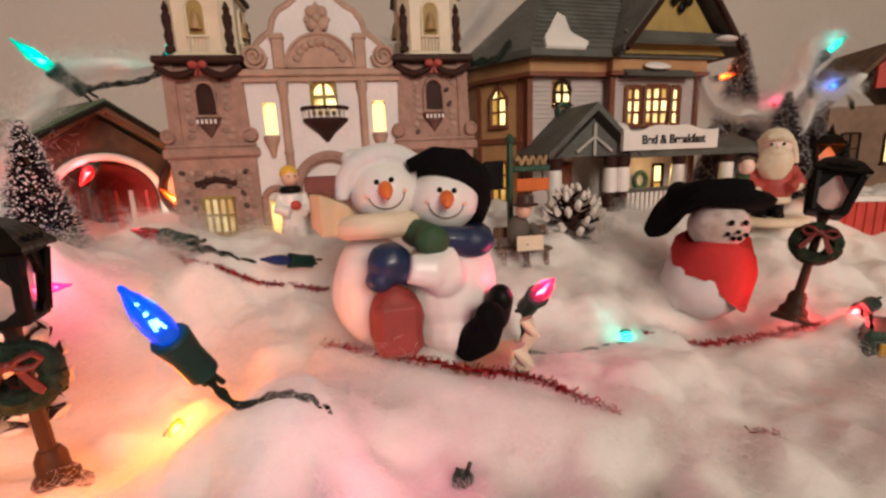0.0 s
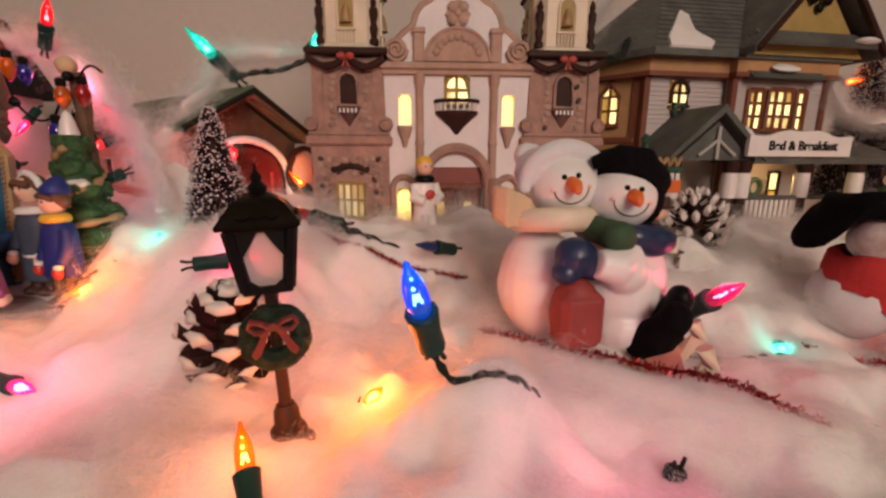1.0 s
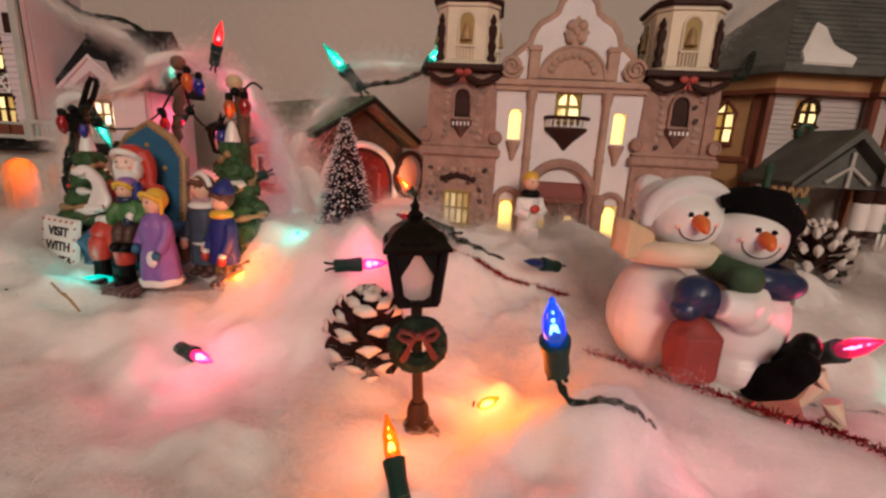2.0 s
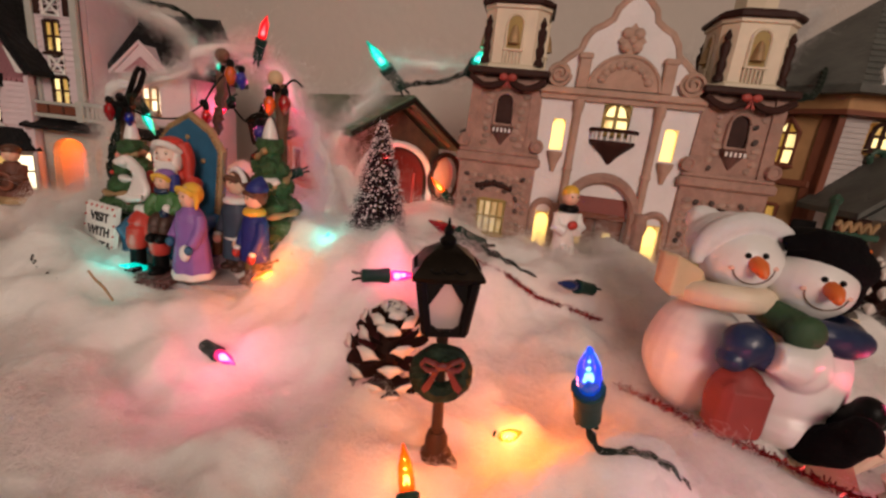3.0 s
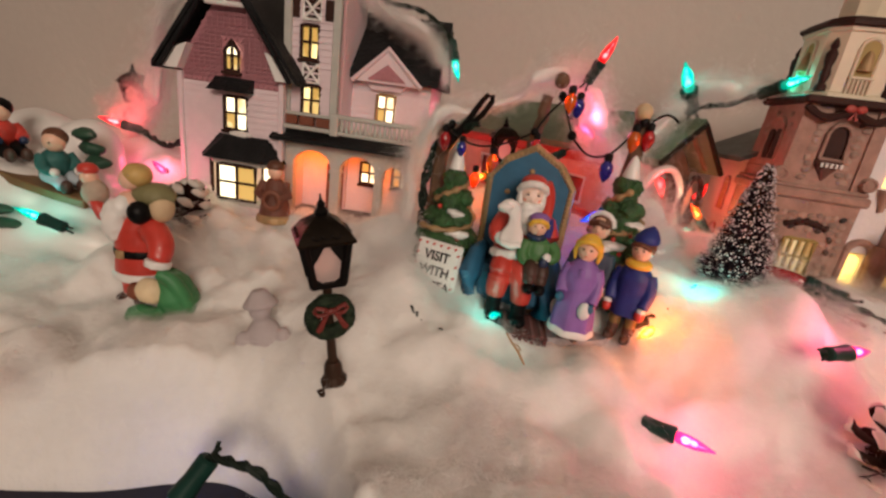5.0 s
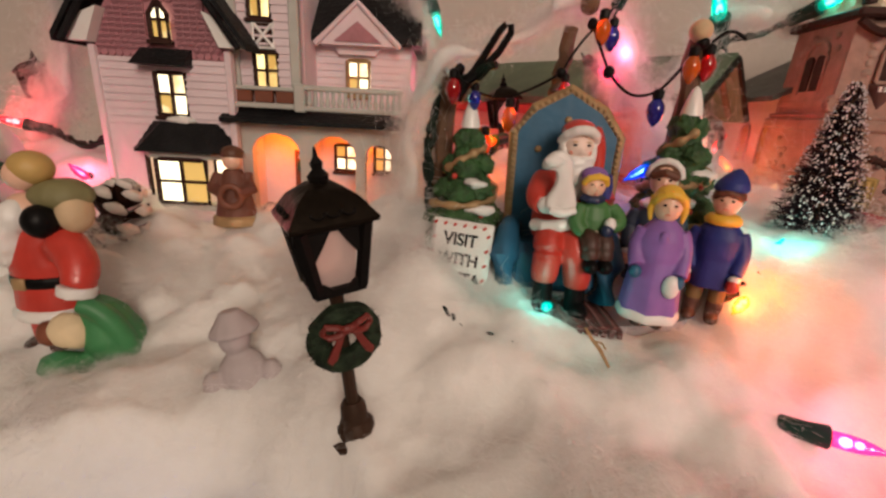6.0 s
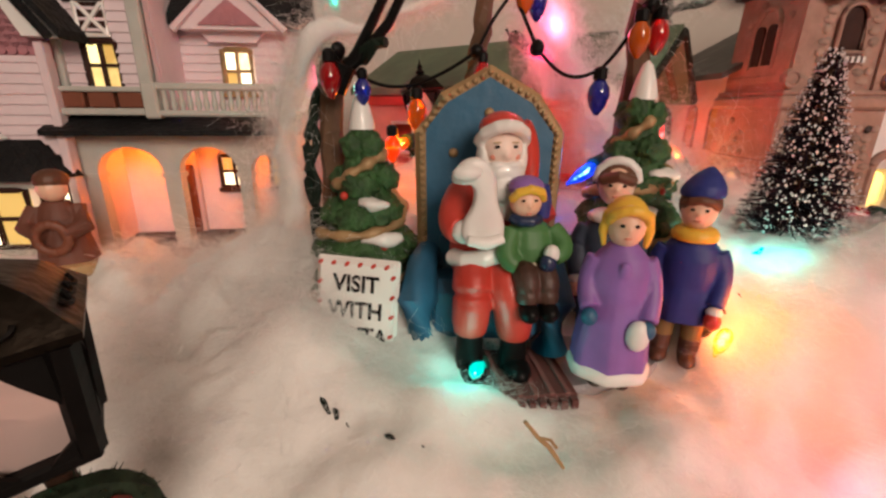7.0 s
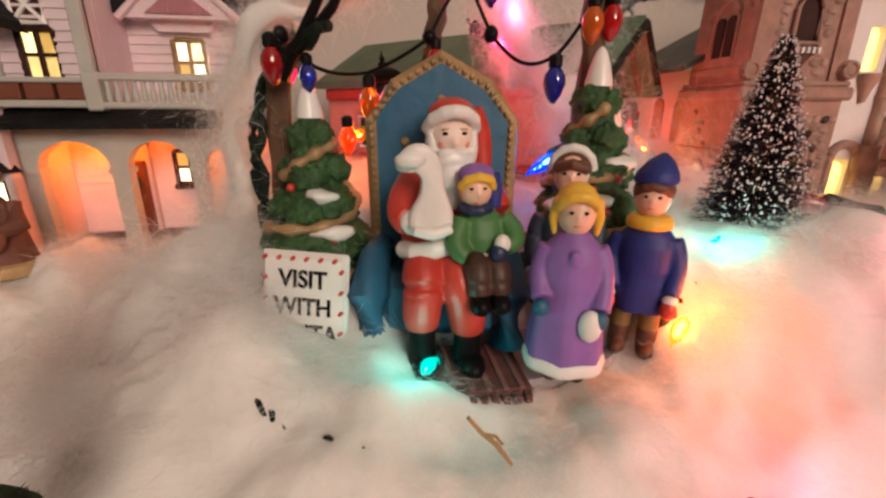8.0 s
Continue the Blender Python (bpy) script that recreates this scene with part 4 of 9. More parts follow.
# ---------------------------------------------------------------- pink victorian house
def build_pink_house():
    ph = thing("victorian_house", "pale pink clapboard victorian house with black roofs and lit windows", "house", pose(0, 0, 0.095))
    Z = 0.095

    def z_(v):
        return v - Z

    # gabled wing
    holes = [(-0.511, -0.465, z_(0.112), z_(0.143)), (-0.504, -0.485, z_(0.172), z_(0.198)), (-0.502, -0.491, z_(0.217), z_(0.237))]
    wing = wall_with_holes(-0.540, -0.456, 0, z_(0.205), 0.345, 0.355, holes[:2])
    clapboards(wing, -0.540, -0.456, 0, z_(0.206), 0.345, 0.0047, holes[:2])
    part("wing_wall", wing, PINK, ph, "pale pink clapboard wing")
    part("wing_body", Shape().prism([(-0.540, 0), (-0.456, 0), (-0.456, z_(0.222)), (-0.498, z_(0.283)), (-0.540, z_(0.222))], 0.356, 0.47), PINK, ph)

    def under(z, a, b):
        w = 0.042 * (1 - max(0.0, (z - z_(0.222))) / 0.064)
        return (-0.498 - w, -0.498 + w)

    gab = Shape().prism([(-0.540, z_(0.206)), (-0.456, z_(0.206)), (-0.456, z_(0.222)), (-0.498, z_(0.286)), (-0.540, z_(0.222))], 0.3465, 0.356)
    part("gable", gab, ROSE, ph, "rose fish-scale shingled gable")
    scales = [Shape().prism([(-0.0022, 0.0034), (0.0022, 0.0034)] + arc(0, 0.0, 0.0022, 0, -180, 6), -0.0007, 0.0004).mesh("shingle", ROSE)]
    for r in range(22):
        z = z_(0.2085) + r * 0.0032
        lo, hi = under(z + 0.004, 0, 0)
        n = int((hi - lo) / 0.0046)
        for i in range(n):
            x = (lo + hi) / 2 + (i - (n - 1) / 2) * 0.0046 + (0.0012 if r % 2 else -0.0012)
            if -0.5045 < x < -0.4885 and z_(0.205) < z < z_(0.240):
                continue
            o = part("shingle", scales[0], None, ph)
            o.location = (x, 0.3458, z)
    rf = Shape()
    gable_roof(rf, -0.556, -0.440, 0.333, 0.475, z_(0.212), -0.498, z_(0.291), 0.005)
    part("wing_roof", rf, BLACKROOF, ph, "black wing roof")
    part("bargeboard", Shape().tube([(-0.551, 0.334, z_(0.213)), (-0.498, 0.334, z_(0.289)), (-0.445, 0.334, z_(0.213))], 0.0022, 0, 6), BLACKROOF, ph)
    part("gable_truss", Shape().tube([(-0.498, 0.337, z_(0.286)), (-0.498, 0.337, z_(0.262))], 0.0018, 0, 6).tube([(-0.513, 0.337, z_(0.263)), (-0.483, 0.337, z_(0.263))], 0.0018, 0, 6), WHITE, ph)
    for x in (-0.540, -0.456):
        sd = -1 if x < -0.5 else 1
        part("corbel", Shape().prism([(x + sd * 0.011, z_(0.2135)), (x - sd * 0.002, z_(0.2135)), (x - sd * 0.011, z_(0.2330)), (x - sd * 0.001, z_(0.2290))][::sd], 0.337, 0.3455), WHITE, ph)
        part("corner_board", Shape().box(x - 0.002, x + 0.002, 0.342, 0.348, 0, z_(0.212), 0, 0.0005), PINK, ph)
    window(ph, -0.502, -0.491, z_(0.217), z_(0.239), 0.3445, 2, 2, DARKBR, PANEW, point=True, bar=0.0015)
    window(ph, -0.504, -0.485, z_(0.172), z_(0.198), 0.346, 2, 2, DARKBR, PANEW, bar=0.0016)
    part("window_hood", Shape().prism([(0.331, z_(0.2015)), (0.345, z_(0.212)), (0.345, z_(0.2015))], -0.511, -0.479, 0, "x"), BLACKROOF, ph)
    # bay window
    bay = [(-0.518, 0.345), (-0.508, 0.333), (-0.468, 0.333), (-0.458, 0.345)]
    part("bay_base", Shape().prism(bay, 0, z_(0.113), 0, "z"), PINK, ph)
    part("bay_head", Shape().prism(bay, z_(0.1455), z_(0.151), 0, "z"), GREYTRIM, ph)
    part("bay_sill", Shape().prism([(-0.5195, 0.345), (-0.509, 0.331), (-0.467, 0.331), (-0.4565, 0.345)], z_(0.1125), z_(0.1155), 0, "z"), GREYTRIM, ph)
    window(ph, -0.504, -0.472, z_(0.1165), z_(0.145), 0.3345, 2, 2, DARKBR, PANEW, sill=False, bar=0.0016)
    for a, b in (((-0.517, 0.3445), (-0.509, 0.3345)), ((-0.467, 0.3345), (-0.459, 0.3445))):
        d = Vector((b[0] - a[0], b[1] - a[1], 0))
        em = new("bay_side")
        em.parent = ph
        em.empty_display_size = 0.005
        part("pane", Shape().box(0.0012, d.length - 0.0012, 0, 0.001, z_(0.117), z_(0.145)), PANEW, em).matrix_local = pose(a[0], a[1], 0, 0, 0, math.degrees(math.atan2(d.y, d.x)))
        part("frame", Shape().box(0, 0.0014, -0.001, 0.001, z_(0.115), z_(0.146)).box(d.length - 0.0014, d.length, -0.001, 0.001, z_(0.115), z_(0.146)).box(0, d.length, -0.001, 0.001, z_(0.131), z_(0.1325)), DARKBR, em).matrix_local = pose(a[0], a[1], 0, 0, 0, math.degrees(math.atan2(d.y, d.x)))
    br = Shape().add([(-0.525, 0.345, z_(0.150)), (-0.512, 0.326, z_(0.150)), (-0.464, 0.326, z_(0.150)), (-0.451, 0.345, z_(0.150)), (-0.510, 0.345, z_(0.168)), (-0.500, 0.338, z_(0.168)), (-0.476, 0.338, z_(0.168)), (-0.466, 0.345, z_(0.168))],
                     [(0, 3, 2, 1), (0, 1, 5, 4), (1, 2, 6, 5), (2, 3, 7, 6), (4, 5, 6, 7), (0, 4, 7, 3)])
    part("bay_roof", br, BLACKROOF, ph, "black scalloped bay roof")
    part("bay_snow", Shape().ball((-0.488, 0.341, z_(0.169)), (0.011, 0.004, 0.0028), 0, 12, 6, None, 0.3, 120), WHITE, ph)
    # tower
    th = [(-0.446, -0.432, z_(0.234), z_(0.258)), (-0.444, -0.429, z_(0.192), z_(0.214))]
    tw = wall_with_holes(-0.459, -0.414, z_(0.1815), z_(0.345), 0.355, 0.362, th)
    clapboards(tw, -0.453, -0.420, z_(0.19), z_(0.273), 0.355, 0.0047, th)
    part("tower_wall", tw, PINK, ph, "pale pink tower front")
    part("tower_body", Shape().box(-0.459, -0.414, 0.363, 0.42, z_(0.1815), z_(0.345)).box(-0.459, -0.414, 0.393, 0.42, 0, z_(0.1815)), PINK, ph)
    for x in (-0.456, -0.417):
        part("corner_board", Shape().box(x - 0.003, x + 0.003, 0.3515, 0.357, z_(0.186), z_(0.345), 0, 0.0006), GREYTRIM, ph)
    window(ph, -0.446, -0.432, z_(0.234), z_(0.258), 0.356, 2, 2, DARKBR, PANE, bar=0.0015)
    window(ph, -0.444, -0.429, z_(0.192), z_(0.214), 0.356, 2, 2, DARKBR, PANE, bar=0.0015)
    for z0, z1, xa, xb in ((0.2165, 0.2315, -0.4435, -0.4305), (0.262, 0.277, -0.4445, -0.4305)):
        xp = Shape().box(xa, xb, 0.354, 0.3555, z_(z0), z_(z1), 1)
        for p, q in (((xa, z0), (xb, z1)), ((xb, z0), (xa, z1))):
            xp.tube([(p[0], 0.3535, z_(p[1])), (q[0], 0.3535, z_(q[1]))], 0.0011, 0, 5)
        xp.tube([(xa, 0.3535, z_(z0)), (xb, 0.3535, z_(z0)), (xb, 0.3535, z_(z1)), (xa, 0.3535, z_(z1)), (xa, 0.3535, z_(z0))], 0.0012, 0, 5)
        part("cross_panel", xp, [WHITE, DARKBR], ph, "white crossed panel")
    for xa, xb in ((-0.4535, -0.4475), (-0.4275, -0.4205)):
        part("dark_panel", Shape().box(xa, xb, 0.3535, 0.3555, z_(0.262), z_(0.277), 0, 0.0004), DARKBR, ph)
    # right wing
    rh = [(-0.392, -0.374, z_(0.191), z_(0.216)), (-0.402, -0.384, z_(0.135), z_(0.156)), (-0.372, -0.355, z_(0.135), z_(0.156))]
    rw = wall_with_holes(-0.414, -0.345, 0, z_(0.230), 0.392, 0.400, rh)
    clapboards(rw, -0.414, -0.345, 0, z_(0.230), 0.392, 0.0047, rh)
    part("right_wall", rw, PINK, ph, "pale pink clapboard right wing")
    part("right_body", Shape().box(-0.414, -0.345, 0.401, 0.47, 0, z_(0.23)), PINK, ph)
    part("right_roof", Shape().prism([(0.380, z_(0.226)), (0.380, z_(0.231)), (0.432, z_(0.285)), (0.484, z_(0.231)), (0.484, z_(0.226))], -0.420, -0.338, 0, "x"), BLACKROOF, ph, "black right wing roof")
    part("dormer", Shape().prism([(-0.409, z_(0.224)), (-0.354, z_(0.224)), (-0.3815, z_(0.250))], 0.379, 0.42), PINK, ph)
    part("dormer_trim", Shape().tube([(-0.411, 0.378, z_(0.2235)), (-0.3815, 0.378, z_(0.251)), (-0.352, 0.378, z_(0.2235))], 0.002, 0, 6), PINK, ph)
    part("dormer_shingle", Shape().prism([(-0.398, z_(0.226)), (-0.365, z_(0.226)), (-0.3815, z_(0.239))], 0.3778, 0.379), ROSE, ph)
    part("window_cap", Shape().prism([(-0.396, z_(0.2185)), (-0.3705, z_(0.2185)), (-0.366, z_(0.224)), (-0.4005, z_(0.224))], 0.386, 0.392), PINK, ph)
    window(ph, -0.391, -0.3755, z_(0.192), z_(0.215), 0.391, 2, 2, GOLD, PANEW, bar=0.0016)
    window(ph, -0.401, -0.385, z_(0.136), z_(0.155), 0.391, 2, 2, DARKBR, PANEW, bar=0.0014)
    window(ph, -0.371, -0.356, z_(0.136), z_(0.155), 0.391, 2, 2, DARKBR, PANEW, bar=0.0014)
    # porch with arches
    px = [-0.4585, -0.449, -0.4165, -0.4085, -0.3785, -0.372, -0.354, -0.3485]
    top = z_(0.1705)
    for a, b in ((px[0], px[1]), (px[2], px[3]), (px[4], px[5]), (px[6], px[7])):
        part("porch_column", Shape().box(a, b, 0.352, 0.359, 0, top).box(a - 0.001, b + 0.001, 0.351, 0.360, 0, 0.006).box(a - 0.0008, b + 0.0008, 0.351, 0.360, z_(0.1475), z_(0.150)), GREYTRIM, ph, "sage-grey porch column")
    for a, b in ((px[1], px[2]), (px[3], px[4]), (px[5], px[6])):
        h = (b - a) / 2
        ar = arc((a + b) / 2, z_(0.150), h, 180, 0, 12, min(h, 0.0135))
        n = len(ar)
        v = [(x, y, z) for y in (0.352, 0.359) for x, z in ar] + [(x, y, top) for y in (0.352, 0.359) for x, z in ar]
        f = []
        for i in range(n - 1):
            f += [(i, i + 1, 2 * n + i + 1, 2 * n + i), (n + i + 1, n + i, 3 * n + i, 3 * n + i + 1), (i, n + i, n + i + 1, i + 1), (2 * n + i, 2 * n + i + 1, 3 * n + i + 1, 3 * n + i)]
        part("porch_arch", Shape().add(v, f), GREYTRIM, ph, "sage-grey porch arch")
    part("porch_roof", Shape().prism([(0.338, z_(0.170)), (0.338, z_(0.1725)), (0.357, z_(0.181)), (0.357, z_(0.170))], -0.463, -0.343, 0, "x"), BLACKROOF, ph)
    part("porch_ceiling", Shape().box(-0.459, -0.345, 0.3575, 0.392, z_(0.1705), z_(0.181)), GREYTRIM, ph)
    part("porch_floor", Shape().box(-0.4585, -0.345, 0.340, 0.392, 0.0, z_(0.108), 0, 0.001), DARKBR, ph)
    part("porch_side", Shape().box(-0.4585, -0.4545, 0.359, 0.392, 0.0, z_(0.1705)), PINK, ph)
    inner = wall_with_holes(-0.4545, -0.414, 0.0, z_(0.1705), 0.388, 0.392, [])
    clapboards(inner, -0.4545, -0.414, 0.0, z_(0.1705), 0.388, 0.0047)
    part("porch_inner_wall", inner, PINK, ph)
    dr = part("front_door", Shape().box(-0.431, -0.416, 0.384, 0.3878, z_(0.108), z_(0.150), 0, 0.0008), RUST, ph, "dark front door")
    part("door_wreath", Shape().tube([(-0.4235 + 0.004 * math.cos(a), 0.3825, z_(0.138) + 0.0042 * math.sin(a)) for a in np.linspace(0, 2 * math.pi, 15)], 0.0017, 0, 6), DKGREEN, dr)
    part("steps", Shape().box(-0.449, -0.413, 0.328, 0.341, 0, z_(0.1025), 0, 0.001).box(-0.451, -0.411, 0.318, 0.329, 0, z_(0.098), 0, 0.001), DARKBR, ph, "dark stone steps")
    # balustrade over the porch, dark panels by the tower
    part("balcony_rail", Shape().box(-0.4145, -0.346, 0.345, 0.3495, z_(0.1915), z_(0.195), 0, 0.0008).box(-0.4145, -0.346, 0.345, 0.3495, z_(0.179), z_(0.182), 0, 0.0008), GREYTRIM, ph)
    for i in range(17):
        part("baluster", Shape().lathe([(0.0010, 0), (0.0017, 0.003), (0.0010, 0.0065), (0.0013, 0.0095)], (-0.411 + i * 0.0039, 0.3472, z_(0.182)), 0, 7), GREYTRIM, ph)
    part("balcony_post", Shape().box(-0.4165, -0.4095, 0.344, 0.3505, z_(0.178), z_(0.1955), 0, 0.0008), GREYTRIM, ph)
    for i in range(3):
        part("panel", Shape().box(-0.4565 + i * 0.0137, -0.4447 + i * 0.0137, 0.347, 0.351, z_(0.183), z_(0.1905), 0, 0.0006), RUST, ph)
    part("panel_ledge", Shape().box(-0.459, -0.4165, 0.3445, 0.3515, z_(0.1795), z_(0.1828), 0, 0.0006).box(-0.459, -0.4165, 0.346, 0.3515, z_(0.1905), z_(0.193), 0, 0.0006), GREYTRIM, ph)
    point_lamp("porch_bulb", (-0.432, 0.372, 0.160), 0.045, (1.0, 0.17, 0.008), 0.003)
    point_lamp("porch_bulb", (-0.378, 0.375, 0.160), 0.04, (1.0, 0.17, 0.008), 0.003)
    return ph


build_pink_house()


# ---------------------------------------------------------------- covered bridge
def build_bridge():
    br = thing("covered_bridge", "red ceramic covered bridge with snowy green gable roof", "bridge", pose(-0.1440, 0.3710, 0.115, 0, 0, 44))
    # local: x across the portal (to its right), y along the bridge into its depth
    out = [(-0.048, 0), (-0.038, 0)] + [(-0.038, 0.040)] + arc(0, 0.040, 0.038, 180, 0, 14, 0.034) + [(0.038, 0.0), (0.048, 0), (0.048, 0.072), (0, 0.104), (-0.048, 0.072)]
    part("portal", Shape().prism(out, 0.0, 0.008), mat("dark_timber", (0.085, 0.045, 0.024), 0.75, 0.3, 240, 0.6, patch=70), br, "dark brown timber portal gable")
    part("portal_trim", Shape().tube([(x, -0.0015, z) for x, z in [(-0.0385, 0)] + arc(0, 0.040, 0.0385, 180, 0, 14, 0.0345) + [(0.0385, 0)]], 0.0030, 0, 7), WHITE, br, "white scalloped arch trim")
    inner = Shape()
    pr = [(-0.040, 0.0), (-0.040, 0.045)] + arc(0, 0.045, 0.040, 180, 0, 12, 0.024) + [(0.040, 0.0)]
    n = len(pr)
    inner.add([(x, y, z) for y in (0.008, 0.20) for x, z in pr], [(i, i + 1, n + i + 1, n + i) for i in range(n - 1)])
    inner.add([(x, y, z) for y in (0.0085, 0.1995) for x, z in [(q[0] * 1.06, q[1] * 1.04) for q in pr]], [(i, n + i, n + i + 1, i + 1) for i in range(n - 1)])
    part("tunnel", inner, CRIMSON, br, "crimson tunnel of the bridge")
    for y in np.linspace(0.025, 0.19, 7):
        for s in (-1, 1):
            part("brace", Shape().tube([(s * 0.0385, y, 0.004), (s * 0.0385, y, 0.046)], 0.0022, 0, 6), WHITE if int(y * 100) % 2 else RED, br)
    part("deck", Shape().box(-0.044, 0.044, -0.012, 0.20, -0.006, 0.003, 0, 0.001), CRIMSON, br)
    part("end_wall", Shape().box(-0.044, 0.044, 0.196, 0.200, 0, 0.072), CRIMSON, br)
    for s in (-1, 1):
        sw = wall_with_holes(0.009, 0.199, 0.0, 0.070 if s > 0 else 0.084, 0.0, 0.003, [(0.04, 0.062, 0.036, 0.058), (0.092, 0.114, 0.036, 0.058), (0.144, 0.166, 0.036, 0.058)])
        w = part("side_wall", sw, RED if s > 0 else mat("salmon_wall", (0.70, 0.33, 0.25), 0.6, 0.1, 160, 0.2, patch=40), br, "red plank side wall" if s > 0 else "salmon-pink side wall")
        w.matrix_local = Matrix.Translation((s * 0.0455, 0, 0)) @ pose(0, 0, 0, 0, 0, 90)
        for wx in (0.040, 0.092, 0.144):
            f = Shape().tube([(wx, 0, 0.036), (wx + 0.022, 0, 0.036), (wx + 0.022, 0, 0.058), (wx, 0, 0.058), (wx, 0, 0.036)], 0.0018, 0, 6)
            q = part("opening_trim", f, WHITE, br)
            q.matrix_local = Matrix.Translation((s * 0.0475, 0, 0)) @ pose(0, 0, 0, 0, 0, 90)
    part("eave_band", Shape().box(-0.0525, -0.0490, 0.010, 0.198, 0.070, 0.078, 0, 0.001).box(-0.0525, -0.0490, 0.010, 0.198, 0.028, 0.033, 0, 0.001), RED, br, "red bands along the side wall")
    rf = Shape()
    rf.prism([(-0.055, 0.078), (0, 0.108), (0.058, 0.072), (0.058, 0.0770), (0, 0.1150), (-0.055, 0.0830)], -0.020, 0.206)
    part("roof", rf, mat("sage_green_roof", (0.11, 0.15, 0.09), 0.6, 0.2, 200, 0.3, patch=40), br, "sage-green snowy roof")
    part("bargeboard", Shape().tube([(-0.055, -0.0205, 0.0800), (0, -0.0205, 0.1110), (0.058, -0.0205, 0.0740)], 0.0024, 0, 6), mat("black_brown_edge", (0.02, 0.014, 0.010), 0.7, 0.3, 240, 0.5), br)
    for s, q in ((-1, 0.002), (1, 0.0)):
        part("rafter", Shape().tube([(s * 0.004, -0.010, 0.1055), (s * 0.050, -0.010, 0.0765 + q)], 0.0022, 0, 6), BROWN, br)
    part("side_lantern_arch", Shape().tube([(0.0545 + 0.0180 * math.cos(a), -0.004, 0.046 + 0.0220 * math.sin(a)) for a in np.linspace(0, 2 * math.pi, 29)], 0.0026, 0, 8), DARKBR, br)
    part("side_niche", Shape().ball((0.0545, 0.006, 0.046), (0.0170, 0.008, 0.0210), 0, 18, 12), mat("peach_niche", (0.82, 0.58, 0.45), 0.5, 0.08, 120, 0.1), br, "pale peach glazed niche")
    part("side_lantern_post", Shape().box(0.046, 0.063, 0.000, 0.012, -0.01, 0.026, 0, 0.002), DARKBR, br)
    return br


build_bridge()


# ---------------------------------------------------------------- street lamps
def build_street_lamp(name_label, base, top, turn, lit=None):
    """An iron lamp post with a wreath; its axis runs from base to top."""
    b, t = Vector(base), Vector(top)
    ax = (t - b).normalized()
    m = Matrix.Translation(b) @ Vector((0, 0, 1)).rotation_difference(ax).to_matrix().to_4x4() @ pose(0, 0, 0, 0, 0, turn) @ Matrix.Scale((t - b).length / 0.0975, 4)
    lp = thing("street_lamp", name_label, "street lamp", m, "street lamps")
    part("foot", Shape().lathe([(0.0085, 0), (0.0088, 0.002), (0.0065, 0.004), (0.0062, 0.007), (0.0045, 0.009), (0.0042, 0.014), (0.003, 0.0165)], (0, 0, 0), 0, 12), POSTBR, lp)
    part("post", Shape().lathe([(0.0022, 0.016), (0.0019, 0.045), (0.0026, 0.047), (0.0019, 0.049), (0.0022, 0.055), (0.0035, 0.058)], (0, 0, 0), 0, 10), POSTBR, lp)
    rng = random.Random(3)
    pts = [(0.0078 * math.cos(a), -0.0032, 0.042 + 0.0078 * math.sin(a)) for a in np.linspace(0, 2 * math.pi, 25)]
    wr = part("wreath", Shape().tube(pts, [0.0033 + 0.0007 * rng.random() for _ in pts], 0, 8), mat("wreath_green", (0.022, 0.035, 0.020), 0.7, 0.35, 300, 0.6, patch=300), lp, "dark green wreath with red bow")
    nd = Shape()
    for i in range(420):
        a, d = rng.uniform(0, 6.283), Vector((rng.gauss(0, 1), rng.gauss(0, 1), rng.gauss(0, 1))).normalized()
        p = Vector((0.0078 * math.cos(a), -0.0032, 0.042 + 0.0078 * math.sin(a))) + d * 0.0026
        q, w = p + d * 0.0021, d.orthogonal().normalized() * 0.00030
        nd.add([p - w, p + w, q], [(0, 1, 2)])
    part("foliage", nd, mat("wreath_green", (0, 0, 0)), wr)
    bow = Shape()
    for s in (-1, 1):
        loop = [(s * x, y, z) for x, y, z in ((0.0004, -0.0076, 0.0472), (0.0030, -0.0086, 0.0492), (0.0062, -0.0078, 0.0500), (0.0074, -0.0066, 0.0478), (0.0055, -0.0070, 0.0458), (0.0026, -0.0078, 0.0462), (0.0004, -0.0076, 0.0472))]
        for wd in (-0.0006, 0.0, 0.0006):
            bow.tube([(x, y + wd, z - abs(wd)) for x, y, z in loop], 0.0007, 0, 6)
        bow.prism([(s * 0.0004, 0.0472), (s * 0.0024, 0.0468), (s * 0.0072, 0.0388), (s * 0.0060, 0.0370), (s * 0.0042, 0.0384)], -0.0084, -0.0074)
    bow.ball((0, -0.0082, 0.0472), (0.0016, 0.0012, 0.0016), 0, 8, 6)
    bow = bow.fused((), 0.00035, 2)
    part("bow", bow, mat("ribbon_red", (0.18, 0.022, 0.016), 0.5, 0.15, 160, 0.15), wr, "red ribbon bow")
    lo, hi = 0.0062, 0.0088
    ln = Shape().box(-lo - 0.0012, lo + 0.0012, -lo - 0.0012, lo + 0.0012, 0.0575, 0.0598, 0, 0.0005).box(-hi - 0.001, hi + 0.001, -hi - 0.001, hi + 0.001, 0.0772, 0.0795, 0, 0.0005)
    for sx in (-1, 1):
        for sy in (-1, 1):
            ln.tube([(sx * lo, sy * lo, 0.059), (sx * hi, sy * hi, 0.078)], 0.0020, 0, 6)
